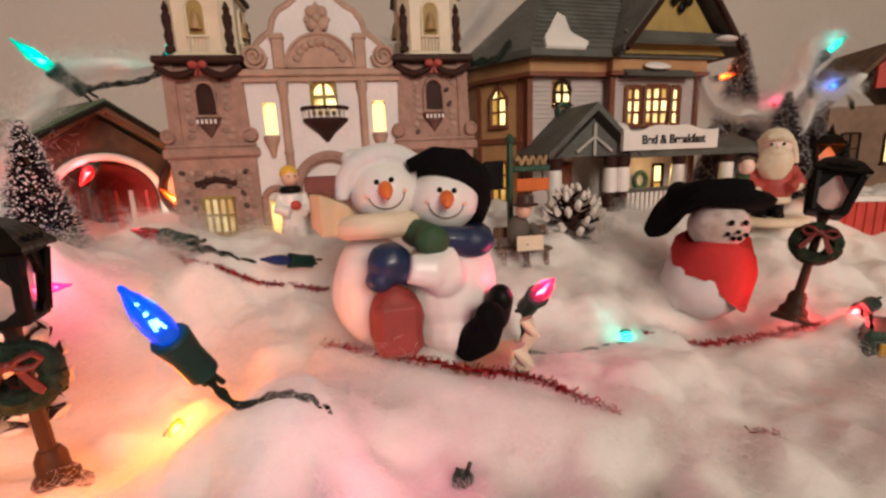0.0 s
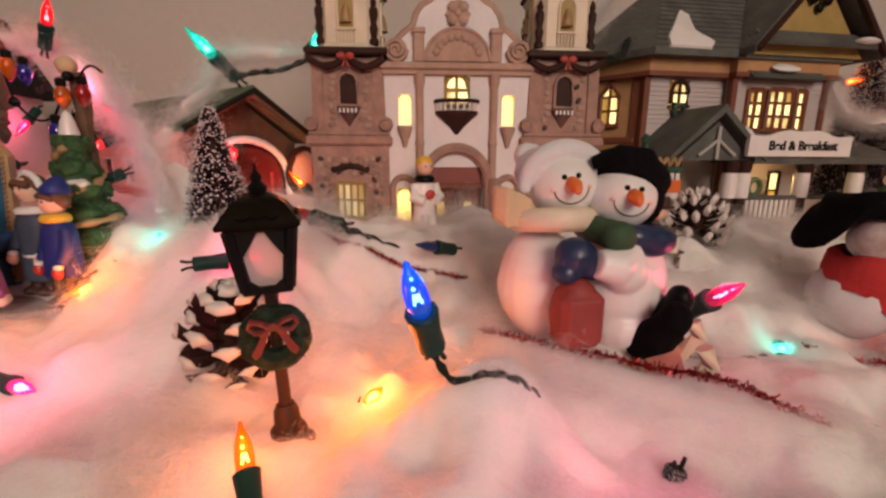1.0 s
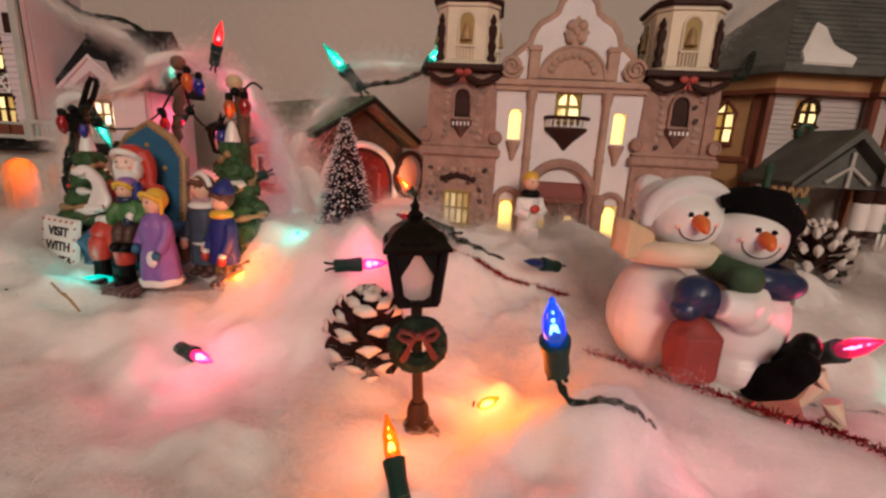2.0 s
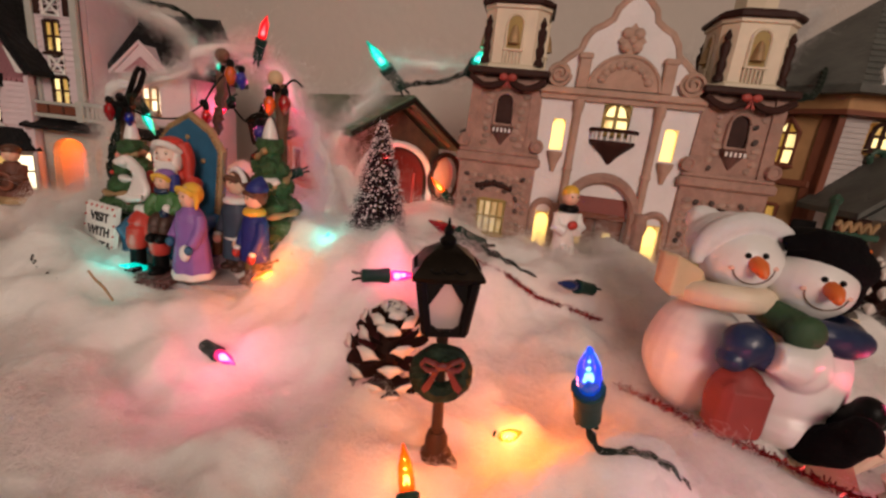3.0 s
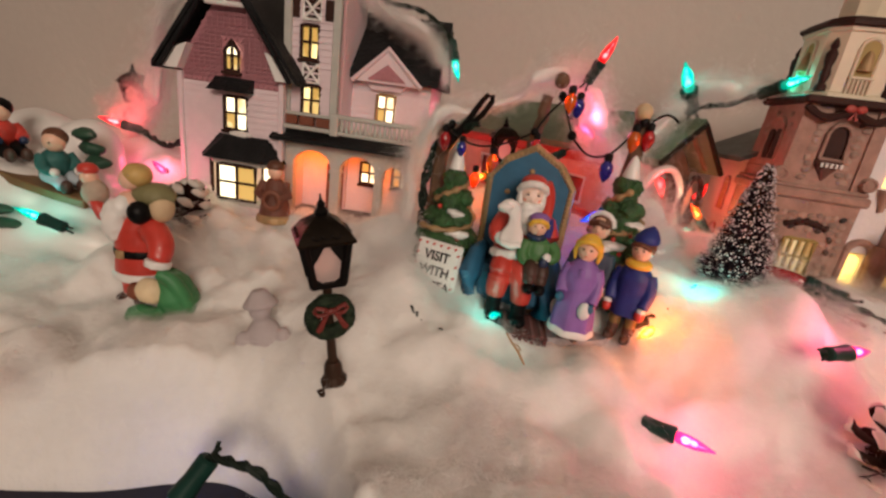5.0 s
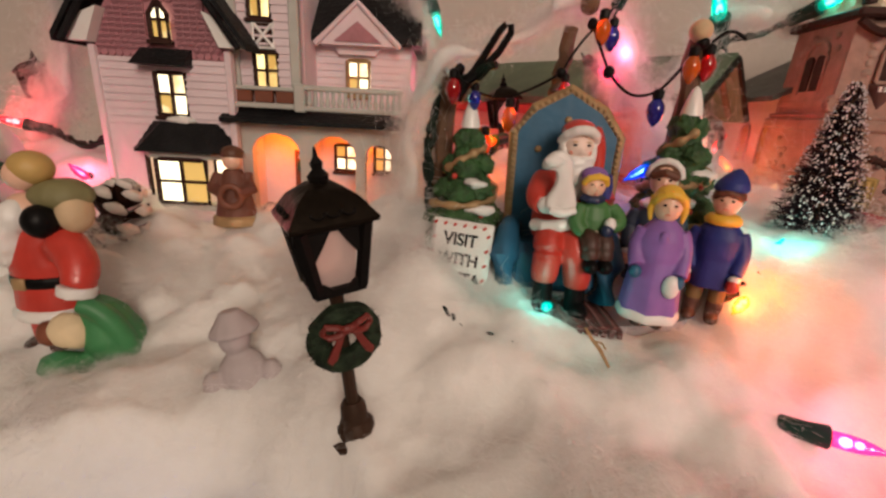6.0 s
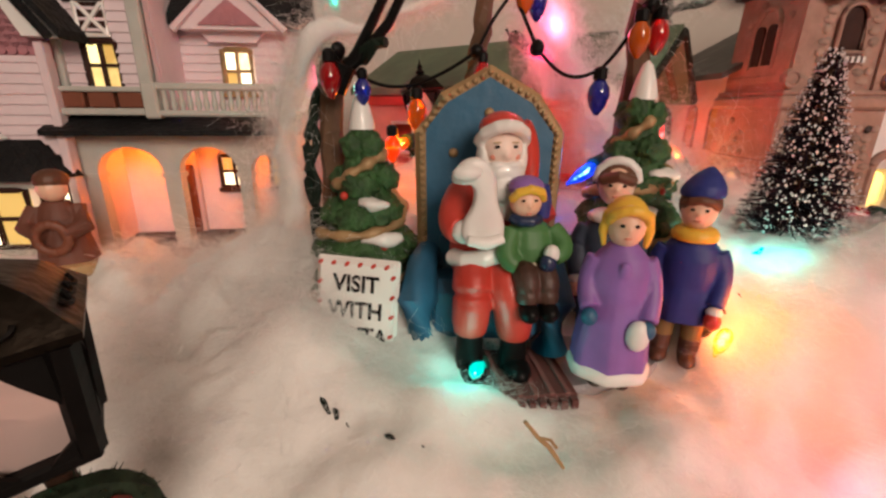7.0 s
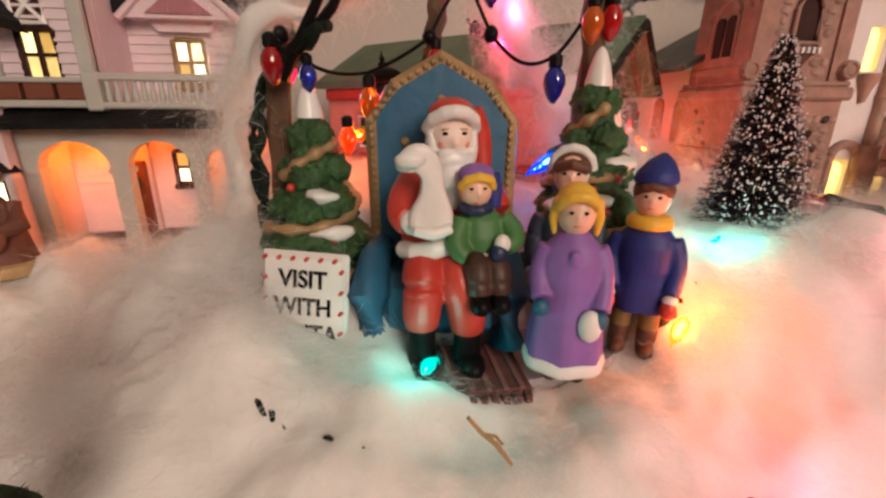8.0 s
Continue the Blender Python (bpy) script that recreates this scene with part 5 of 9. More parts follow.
    for k in range(4):
        rot = pose(0, 0, 0, 0, 0, 90 * k)
        ear = Shape()
        for s in (-1, 1):
            ear.prism([(s * 0.0085, 0.0775), (s * 0.0008, 0.0775), (s * 0.0030, 0.0738), (s * 0.0062, 0.0690), (s * 0.0080, 0.0690)], -0.0086, -0.0076)
            ear.prism([(s * 0.0065, 0.0595), (s * 0.0015, 0.0595), (s * 0.0035, 0.0612), (s * 0.0068, 0.0635)], -0.0075, -0.0066)
        ear.moved(rot)
        ln.add(ear.v, ear.f, 0)
    part("lantern", ln, IRON, lp, "black four-sided lantern cage")
    part("glow_pane", Shape().add([(sx * r, sy * r, z) for z, r in ((0.0598, 0.0048), (0.0772, 0.0068)) for sx, sy in ((-1, -1), (1, -1), (1, 1), (-1, 1))],
                                  [(0, 1, 5, 4), (1, 2, 6, 5), (2, 3, 7, 6), (3, 0, 4, 7), (0, 3, 2, 1), (4, 5, 6, 7)]), SHADE, lp, "pale frosted lantern pane")
    rf = Shape().add([(sx * r, sy * r, z) for r, z in ((0.0116, 0.0785), (0.0119, 0.0797), (0.0078, 0.0852), (0.0030, 0.0885)) for sx, sy in ((-1, -1), (1, -1), (1, 1), (-1, 1))],
                     [(3, 2, 1, 0), (12, 13, 14, 15)] + [(4 * i + j, 4 * i + (j + 1) % 4, 4 * i + 4 + (j + 1) % 4, 4 * i + 4 + j) for i in range(3) for j in range(4)])
    roof = part("roof", rf, mat("blackened_bronze", (0.020, 0.015, 0.011), 0.36, 0.3, 260, 0.25, metal=0.75, patch=90), lp, "black pyramid lantern roof")
    for k in range(4):
        sc = Shape()
        for i in range(3):
            x = (i - 1) * 0.0040
            sc.tube([(x + 0.0018 * math.cos(a), -0.0100 - 0.0002 + 0.0012 * math.sin(a) * 0.75, 0.0826 + 0.0012 * math.sin(a)) for a in np.linspace(math.pi, 2 * math.pi, 9)], 0.00035, 0, 5)
        part("scallop", sc.moved(pose(0, 0, 0, 0, 0, 90 * k)), IRON, roof)
    part("finial", Shape().lathe([(0.0026, 0.0885), (0.003, 0.0902), (0.0014, 0.0918), (0.0018, 0.0934), (0.0007, 0.0950), (0.0003, 0.0975)], (0, 0, 0), 0, 8), IRON, lp)
    return lp


build_street_lamp("black lantern street lamp with wreath in the snow beside a pinecone", (-0.0750, 0.1258, 0.0775), (-0.0800, 0.1280, 0.1760), 8)
build_street_lamp("black lantern street lamp with wreath in open snow", (-0.3418, 0.1640, 0.0815), (-0.3510, 0.1580, 0.1740), 30)
build_street_lamp("leaning black lantern street lamp with red-bowed wreath", (0.2380, 0.1310, 0.0900), (0.2700, 0.1370, 0.1790), -50)
build_street_lamp("distant black lantern street lamp behind the pink house", (-0.640, 0.415, 0.125), (-0.632, 0.405, 0.212), 20)
build_street_lamp("black lantern street lamp standing behind the throne", (-0.272, 0.388, 0.118), (-0.277, 0.392, 0.212), 10)
build_street_lamp("black lantern street lamp near the evergreen trees", (0.445, 0.265, 0.100), (0.448, 0.262, 0.195), 35)


# ---------------------------------------------------------------- pinecones
def scale_mesh(narrow=False):
    """One cone scale: a curved plate that thickens to a white-painted tip; it points along +x."""
    sh = Shape()
    secs = [(0.0, 0.0012, 0.0004, 0.0), (0.35, 0.0026, 0.0005, 0.0002), (0.65, 0.0044, 0.0006, 0.0012), (0.82, 0.0054, 0.0010, 0.0026), (0.93, 0.0052, 0.0022, 0.0042), (1.0, 0.0030, 0.0017, 0.0050)]
    if narrow:
        secs = [(0.0, 0.0010, 0.0005, 0.0), (0.40, 0.0014, 0.0007, 0.0004), (0.62, 0.0019, 0.0009, 0.0012), (0.80, 0.0024, 0.0013, 0.0026), (0.94, 0.0023, 0.0016, 0.0044), (1.0, 0.0012, 0.0010, 0.0052)]
    v = []
    for t, w, th, z in secs:
        x = t * 0.0165
        v += [(x, -w, z), (x - th * 0.2, -w * 0.55, z - th), (x + th * 0.3, 0, z - th * 1.7), (x - th * 0.2, w * 0.55, z - th), (x, w, z), (x, w * 0.5, z + th * 0.8), (x, -w * 0.5, z + th * 0.8)]
    n, last = 7, len(secs) - 1
    f, k = [tuple(range(n - 1, -1, -1))], [0]
    for i in range(last):
        for j in range(n):
            f.append((n * i + j, n * i + (j + 1) % n, n * i + n + (j + 1) % n, n * i + n + j))
            k.append(1 if i >= (3 if narrow else 4) or (i == 3 and j < 4) or (narrow and i == 2 and j > 3) else 0)
    f.append(tuple(range(last * n, last * n + n)))
    k.append(1)
    sh.v, sh.f, sh.m = v, f, k
    return sh.mesh("scale", [SCALE, TIP], 70)


SCALES, SPINES = scale_mesh(), scale_mesh(True)


def build_pinecone(label, m, height, radius, white, seed):
    rng = random.Random(seed)
    pc = thing("pinecone", label, "pinecone", m, "pinecones")
    part("core", Shape().lathe([(0.002, 0.002), (radius * 0.28, height * 0.12), (radius * 0.32, height * 0.4), (radius * 0.2, height * 0.75), (0.001, height * 0.9)], (0, 0, 0), 0, 12), SCALE, pc)
    n = 46 if not white else 62
    for i in range(n):
        t = i / (n - 1)
        z = height * (0.06 + 0.86 * t)
        rr = radius * (0.55 + 0.50 * math.sin(math.pi * min(1.0, 0.15 + 0.75 * t))) * (1 - 0.45 * t ** 3)
        a = i * 137.508 + rng.uniform(-6, 6)
        lift = (-26 + 96 * t ** 1.2 if not white else -18 + 58 * t ** 1.3) + rng.uniform(-7, 7)
        ob = part("scale", SPINES if white else SCALES, None, pc)
        s = rr / 0.0165 * rng.uniform(0.93, 1.07)
        thin = 0.92 if not white else 0.82
        ob.matrix_local = Matrix.Translation((0, 0, z)) @ pose(0, 0, 0, 0, 0, a) @ pose(0, 0, 0, 0, -lift, 0) @ Matrix.Diagonal((s, s * thin, s * (0.9 if not white else 1.1), 1))
    return pc


build_pinecone("open brown pinecone with white-painted tips in the snow", pose(-0.1040, 0.1600, 0.0900, 6, 4, 20), 0.0370, 0.0188, False, 1)
build_pinecone("open brown pinecone with heavily whitened tips before the guest house", pose(0.2030, 0.2750, 0.1030, -4, 3, 70), 0.048, 0.0245, True, 2)
build_pinecone("dark pinecone with white tips beside the pink house", pose(-0.5100, 0.2760, 0.0980, -20, 26, 10), 0.042, 0.0200, False, 3)


# ---------------------------------------------------------------- bottle-brush trees
def build_brush_tree(label, base, height, radius, seed, flock=0.4):
    rng = random.Random(seed)
    tr = thing("bottle_brush_tree", label, "tree", pose(*base), "bottle-brush trees")
    part("trunk", Shape().tube([(0, 0, -0.01), (0, 0, height * 0.98)], 0.0012, 0, 6), BROWN, tr)
    br, fl = Shape(), Shape()
    count = int(3600 * (height / 0.065) ** 0.8)
    for i in range(count):
        t = rng.random() ** 0.75
        t = 1 - t if rng.random() < 0.75 else rng.random()
        z = height * t
        r = radius * (1 - t) ** 0.85 + 0.002
        a = rng.uniform(0, 6.283)
        r *= rng.uniform(0.82, 1.08)
        d = Vector((math.cos(a), math.sin(a), rng.uniform(-0.25, 0.25)))
        p, q = Vector((0, 0, z)) + d * r * 0.25, Vector((0, 0, z)) + d * r
        w = Vector((-math.sin(a), math.cos(a), rng.uniform(-1, 1))).normalized() * 0.00030
        br.add([p - w, p + w, q + w * 0.6, q - w * 0.6], [(0, 1, 2, 3)])
        if rng.random() < flock * 0.9:
            s = rng.uniform(0.0003, 0.0008)
            o = q
            fl.add([o + Vector(v) * s for v in ((1, 0, 0), (-1, 0, 0), (0, 1, 0), (0, -1, 0), (0, 0, 1), (0, 0, -1))], [(0, 2, 4), (2, 1, 4), (1, 3, 4), (3, 0, 4), (2, 0, 5), (1, 2, 5), (3, 1, 5), (0, 3, 5)])
    tagged(part("bristle_crown", br, BRISTLE, tr), kind="stuff")
    tagged(part("flocking", fl, FLOCK, tr, "white flocked snow on the tips"), kind="stuff")
    return tr


build_brush_tree("small purple-brown bottle-brush tree flecked with white snow", (-0.1330, 0.2590, 0.1350), 0.071, 0.0185, 5)
build_brush_tree("tall purple-brown bottle-brush tree behind the guest house", (0.497, 0.400, 0.150), 0.155, 0.038, 6, 0.22)
build_brush_tree("purple bottle-brush tree flecked with snow by the santa figurine", (0.470, 0.320, 0.115), 0.115, 0.034, 7, 0.3)
build_brush_tree("dark bottle-brush tree flecked with snow", (0.560, 0.365, 0.125), 0.135, 0.036, 8, 0.2)
build_brush_tree("short dark bottle-brush tree flecked with snow", (0.425, 0.355, 0.115), 0.085, 0.036, 9, 0.3)


# ---------------------------------------------------------------- snowman couple on a sled
def snow_face(sh, c, r, look_to, k_eye, k_nose, k_line, tilt=0.0):
    """Eyes, mouth and a carrot nose on a round head at c, looking towards a place."""
    f = (Vector(look_to) - Vector(c)).normalized()
    s = f.cross(Vector((0, 0, 1))).normalized()
    u = s.cross(f)
    s, u = s * math.cos(tilt) + u * math.sin(tilt), u * math.cos(tilt) - s * math.sin(tilt)

    def on(a, b, out=1.0):
        d = (f + s * a + u * b).normalized()
        return Vector(c) + d * r * out

    for a in (-0.22, 0.22):
        sh.ball(on(a, 0.36, 0.99), r * 0.080, k_eye, 8, 6)
    sh.tube([on(0.0, 0.16, 0.90), on(0.0, 0.08, 1.18), on(0.0, -0.02, 1.38), on(0.0, -0.08, 1.46)], [r * 0.20, r * 0.20, r * 0.13, r * 0.05], k_nose, 12)
    sh.tube([on(0.56 * math.cos(w), -0.06 - 0.44 * math.sin(w), 1.0) for w in np.linspace(0, math.pi, 17)], r * 0.020, k_line, 6)
    for a in (-0.60, 0.60):
        sh.ball(on(a, -0.03, 0.972), (r * 0.10, r * 0.06, r * 0.07), k_line + 1, 10, 7)


def build_snowman_couple():
    sc = thing("snowman_couple", "two ceramic snowmen hugging on a small wooden sled", "figurine", pose(0.05, 0.155, 0.092))
    o = Vector((0.05, 0.155, 0.094))
    eye = Vector((0.02, -0.01, 0.165))

    def L(x, y, z):
        return Vector((x, y, z)) - o

    a = Shape()
    a.ball(L(0.0345, 0.173, 0.121), (0.0200, 0.0215, 0.027), 0, 22, 14, None, 0.06, 60)
    a.ball(L(0.0410, 0.1690, 0.1675), (0.0155, 0.0150, 0.0145), 0, 22, 14)
    snow_face(a, L(0.0410, 0.1690, 0.1675), 0.0150, eye - o, 3, 2, 10, -0.12)
    # knitted white cap with a rolled brim and a hanging pompom
    a.ball(L(0.0410, 0.1755, 0.1730), (0.0200, 0.0165, 0.0135), 1, 18, 10, None, 0.05, 300)
    brim = [L(0.0408 + 0.0188 * math.cos(w), 0.1660, 0.1660 + 0.0170 * math.sin(w)) for w in np.linspace(-0.1, math.pi + 0.1, 22)]
    a.tube(brim, [0.0030 + 0.0022 * math.sin(math.pi * i / 21) for i in range(22)], 1, 9)
    a.tube([L(0.034, 0.180, 0.180), L(0.031, 0.184, 0.183)], 0.004, 1, 8)
    a.ball(L(0.0300, 0.1850, 0.1800), 0.0066, 1, 12, 9, None, 0.15, 700)
    # cream scarf, with a tail blown out to the side
    ring = [L(0.0375 + 0.0150 * math.cos(w), 0.1690 + 0.0145 * math.sin(w), 0.1520 - 0.002 * math.sin(w)) for w in np.linspace(0, 2 * math.pi, 25)]
    a.tube(ring, 0.0056, 4, 9)
    a.tube([p + Vector((0, -0.0003, 0.0)) for p in ring], 0.0051, 5, 3)
    tail = [((0.027, 0.166), 0.1585, 0.1500), ((0.024, 0.1635), 0.1625, 0.1490), ((0.019, 0.1645), 0.1650, 0.1495), ((0.013, 0.1630), 0.1675, 0.1500), ((0.0085, 0.168), 0.1680, 0.1535)]
    v, f = [], []
    for (x, y), z1, z0 in tail:
        v += [L(x, y - 0.0025, z0), L(x, y - 0.0025, z1), L(x, y + 0.0025, z1), L(x, y + 0.0025, z0)]
    for i in range(len(tail) - 1):
        f += [(4 * i + j, 4 * i + (j + 1) % 4, 4 * i + 4 + (j + 1) % 4, 4 * i + 4 + j) for j in range(4)]
    f += [(3, 2, 1, 0), (16, 17, 18, 19)]
    a.add(v, f, 6)
    # arm round the other, with a green mitten
    a.tube([L(0.050, 0.158, 0.150), L(0.054, 0.146, 0.149), L(0.056, 0.142, 0.1475)], [0.006, 0.0062, 0.006], 7, 10)
    a.ball(L(0.0545, 0.1415, 0.1480), (0.0075, 0.0055, 0.0072), 7, 12, 8)
    # blue mitten and red gift sack on the lap
    a.ball(L(0.0375, 0.1440, 0.1400), (0.0095, 0.0075, 0.0085), 8, 14, 9, None, 0.12, 200)
    a.ball(L(0.0330, 0.1430, 0.1340), (0.0060, 0.0060, 0.0050), 8, 12, 8)
    a.ball(L(0.0440, 0.1425, 0.1355), (0.0045, 0.0050, 0.0050), 8, 12, 8)
    a.ball(L(0.0385, 0.1430, 0.1170), (0.0115, 0.0090, 0.0150), 9, 14, 10, None, 0.08, 120)
    a.box(*[q for ax, (c0, h) in enumerate(((0.0385, 0.0095), (0.1415, 0.0075), (0.1150, 0.0120))) for q in (c0 - o[ax] - h, c0 - o[ax] + h)], 9, 0.003)
    CHEEK = mat("pale_cheek", (0.80, 0.50, 0.40), 0.5, 0.08, 150, 0.05)
    part("snowman", a.fused((2, 3, 5, 10, 11), 0.001, 3), [WHITE, mat("white_knit", (0.72, 0.71, 0.70), 0.8, 0.08, 300, 0.3), ORANGE, BLACK, CREAM, BEIGE, BEIGE, mat("deep_green_wool", (0.03, 0.08, 0.03), 0.7, 0.2, 300, 0.3), BLUE, mat("brick_red_cloth", (0.30, 0.045, 0.035), 0.6, 0.15, 220, 0.25), BROWN, CHEEK], sc, "ceramic snowman in a white cap with beige scarf", smooth=60)

    b = Shape()
    b.ball(L(0.0665, 0.1590, 0.1230), (0.0215, 0.0200, 0.0265), 0, 22, 14, None, 0.05, 60)
    b.ball(L(0.0680, 0.1560, 0.1060), (0.0190, 0.0190, 0.0130), 0, 18, 10)
    b.ball(L(0.0655, 0.1610, 0.1625), (0.0152, 0.0148, 0.0142), 0, 22, 14)
    snow_face(b, L(0.0655, 0.1610, 0.1625), 0.0148, eye + Vector((0.01, 0, 0)) - o, 3, 2, 6, 0.1)
    # black felt beret drooping to one side
    b.ball(L(0.0715, 0.1660, 0.1725), (0.0190, 0.0170, 0.0110), 1, 24, 12, pose(0, 0, 0, 0, 18, 0).to_3x3())
    b.ball(L(0.0800, 0.1665, 0.1610), (0.0075, 0.0120, 0.0120), 1, 16, 10)
    b.tube([L(0.0500, 0.1600, 0.1775), L(0.0600, 0.1555, 0.1815), L(0.0720, 0.1555, 0.1800), L(0.0810, 0.1590, 0.1710), L(0.0845, 0.1640, 0.1600), L(0.0830, 0.1680, 0.1500)], [0.003, 0.0042, 0.0045, 0.0045, 0.0045, 0.003], 1, 10)
    sc2 = [L(0.0655 + 0.0152 * math.cos(w), 0.1590 + 0.0148 * math.sin(w), 0.1475 - 0.0015 * math.cos(w)) for w in np.linspace(0, 2 * math.pi, 27)]
    b.tube(sc2, 0.0056, 4, 10)
    b.ball(L(0.0725, 0.1440, 0.1455), (0.0100, 0.0050, 0.0065), 4, 14, 8)
    # arm to the mitten, arm at the side
    b.tube([L(0.062, 0.145, 0.140), L(0.052, 0.139, 0.1365), L(0.044, 0.139, 0.1385)], [0.0075, 0.0078, 0.006], 0, 12)
    b.ball(L(0.0590, 0.1420, 0.1340), (0.0095, 0.0080, 0.0095), 0, 14, 9)
    # black boots stretched forward
    b.tube([L(0.0690, 0.1450, 0.1000), L(0.0720, 0.1335, 0.1085), L(0.0735, 0.1285, 0.1165)], [0.0078, 0.0080, 0.0062], 1, 12)
    b.ball(L(0.0730, 0.1270, 0.1180), (0.0062, 0.0065, 0.0072), 1, 12, 8)
    b.tube([L(0.0770, 0.1480, 0.1050), L(0.0800, 0.1400, 0.1140), L(0.0815, 0.1370, 0.1210)], [0.0070, 0.0070, 0.0056], 5, 12)
    b.ball(L(0.0812, 0.1360, 0.1225), (0.0055, 0.0058, 0.0064), 5, 12, 8)
    part("snowman", b.fused((2, 3, 6, 7), 0.001, 3), [WHITE, FELT, ORANGE, BLACK, BLUE, BLACK, BROWN, CHEEK], sc, "ceramic snowman in a black beret with blue scarf", smooth=80)
    seat = part("sled_seat", Shape().prism([(-0.020, -0.006), (0.028, -0.006), (0.040, -0.003), (0.040, 0.002), (0.027, -0.001), (-0.020, 0.000)], -0.020, 0.014).moved(pose(0.004, 0.006, 0.0, 0, 0, -32)), BEIGE, sc, "pale wooden sled plank")
    for y in (-0.020, 0.010):
        rn = Shape().tube([(-0.020, y, -0.005), (0.030, y, -0.006), (0.042, y, -0.002), (0.048, y, 0.007), (0.045, y, 0.014)], 0.0034, 0, 8).moved(pose(0.004, 0.006, 0.0, 0, 0, -32))
        part("runner", rn, CREAM, sc)
    return sc


build_snowman_couple()


def build_black_hat_snowman():
    s = Shape()
    c = Vector((0.2335, 0.1800, 0.0))
    z0 = 0.088

    def L(x, y, z):
        return Vector((c.x + x, c.y + y, z)) - Vector((c.x, c.y, z0))

    s.ball(L(0.0, 0.000, 0.099), (0.0235, 0.0215, 0.0225), 0, 22, 14, None, 0.12, 110)
    s.ball(L(0.004, -0.006, 0.1345), (0.0158, 0.0160, 0.0140), 4, 20, 12)
    f = Vector((0.30, -1.0, 0.0)).normalized()
    sd = Vector((1.0, 0.30, 0)).normalized()
    hc = L(0.006, -0.006, 0.1350)
    for a, b, r in ((-0.12, 0.22, 0.0016), (0.34, 0.22, 0.0016), (-0.20, -0.22, 0.0014), (-0.02, -0.40, 0.0014), (0.20, -0.42, 0.0014), (0.42, -0.28, 0.0014), (0.10, -0.12, 0.0012)):
        d = (f + sd * a + Vector((0, 0, b))).normalized()
        s.ball(hc + Vector((d.x * 0.0167, d.y * 0.0164, d.z * 0.0150)), r, 1, 8, 6)
    # red felt scarf
    prof = [(0.0150, 0.1265), (0.0195, 0.1240), (0.0215, 0.1180), (0.0225, 0.1100), (0.0215, 0.1050)]
    v, fc, n = [], [], 28
    for r, z in prof:
        for j in range(n):
            w = 2 * math.pi * j / n
            rr = r * (1 + 0.05 * math.sin(5 * w + z * 300))
            v.append(L(0.003 + rr * math.cos(w), -0.001 + rr * 0.95 * math.sin(w), z + 0.0025 * math.sin(3 * w) + (0.004 if z < 0.112 else 0) * max(0.0, -math.cos(w)) - (0.017 if z < 0.107 else 0.006 if z < 0.112 else 0) * max(0.0, math.cos(w + 0.7)) ** 2))
    for i in range(len(prof) - 1):
        fc += [(i * n + j, i * n + (j + 1) % n, (i + 1) * n + (j + 1) % n, (i + 1) * n + j) for j in range(n)]
    s.add(v, fc, 2)
    # wide-brimmed black felt hat, drooping on one side
    n = 36
    v, fc = [], []
    prof = ((0.0, 0.0), (0.020, 0.0), (0.030, 0.0), (0.0355, 0.002), (0.0370, 0.0055), (0.0345, 0.0085), (0.029, 0.0078), (0.0255, 0.0085), (0.0250, 0.0125), (0.0235, 0.0155), (0.018, 0.0165), (0.0, 0.0165))
    for k, (r, up) in enumerate(prof):
        for j in range(n):
            w = 2 * math.pi * j / n
            x, y = r * math.cos(w) * (0.90 if math.cos(w) > 0 else 0.92), r * 0.80 * math.sin(w)
            lobe = smooth01(-0.004, -0.024, x)
            droop = -0.020 * max(0.0, -(x + 0.010) / 0.026) ** 1.3 * (1 if r > 0.026 else 0.35) - y * (0.22 - 0.62 * lobe)
            v.append(L(-0.001 + x, 0.004 + y, 0.1420 + up + droop + 0.0008 * math.sin(3 * w + k)))
    for i in range(len(prof) - 1):
        fc += [(i * n + j, i * n + (j + 1) % n, (i + 1) * n + (j + 1) % n, (i + 1) * n + j) for j in range(n)]
    s.add(v, fc, 3)
    return single("plush_snowman", s, [FLOCK, BLACK, mat("red_felt", (0.52, 0.03, 0.03), 0.9, 0.12, 400, 0.4), FELT, mat("mottled_face", (0.70, 0.66, 0.65), 0.85, 0.1, 260, 0.3, second=(0.36, 0.24, 0.18), patch=110)], "white snowman with drooping black felt hat and red scarf", "figurine", pose(c.x, c.y, z0, 0, 0, -42), smooth=75)


build_black_hat_snowman()


# ---------------------------------------------------------------- figurines
def bend(pts, r):
    """Rounds a rod of three points into a smooth curve."""
    if len(pts) != 3:
        return pts, r
    a, b, c = (Vector(p) for p in pts)
    rs = r if isinstance(r, (list, tuple)) else [r] * 3
    ts = [i / 8 for i in range(9)]
    line = [a * (1 - t) ** 2 + (b * 1.35 - (a + c) * 0.175) * 2 * t * (1 - t) + c * t * t for t in ts]
    return line, [rs[0] * (1 - t) ** 2 + rs[1] * 2 * t * (1 - t) + rs[2] * t * t for t in ts]


COBALT = mat("cobalt_coat", (0.016, 0.028, 0.20), 0.55, 0.15, 160, 0.2, patch=60)
PALE = mat("pale_face", (0.84, 0.66, 0.57), 0.45, 0.05, 150, 0.05)
BLUSH = mat("blush", (0.75, 0.28, 0.2), 0.45, 0.08, 150, 0.05)
BOOT = mat("brown_boot", (0.07, 0.03, 0.02), 0.5, 0.2, 150, 0.1)


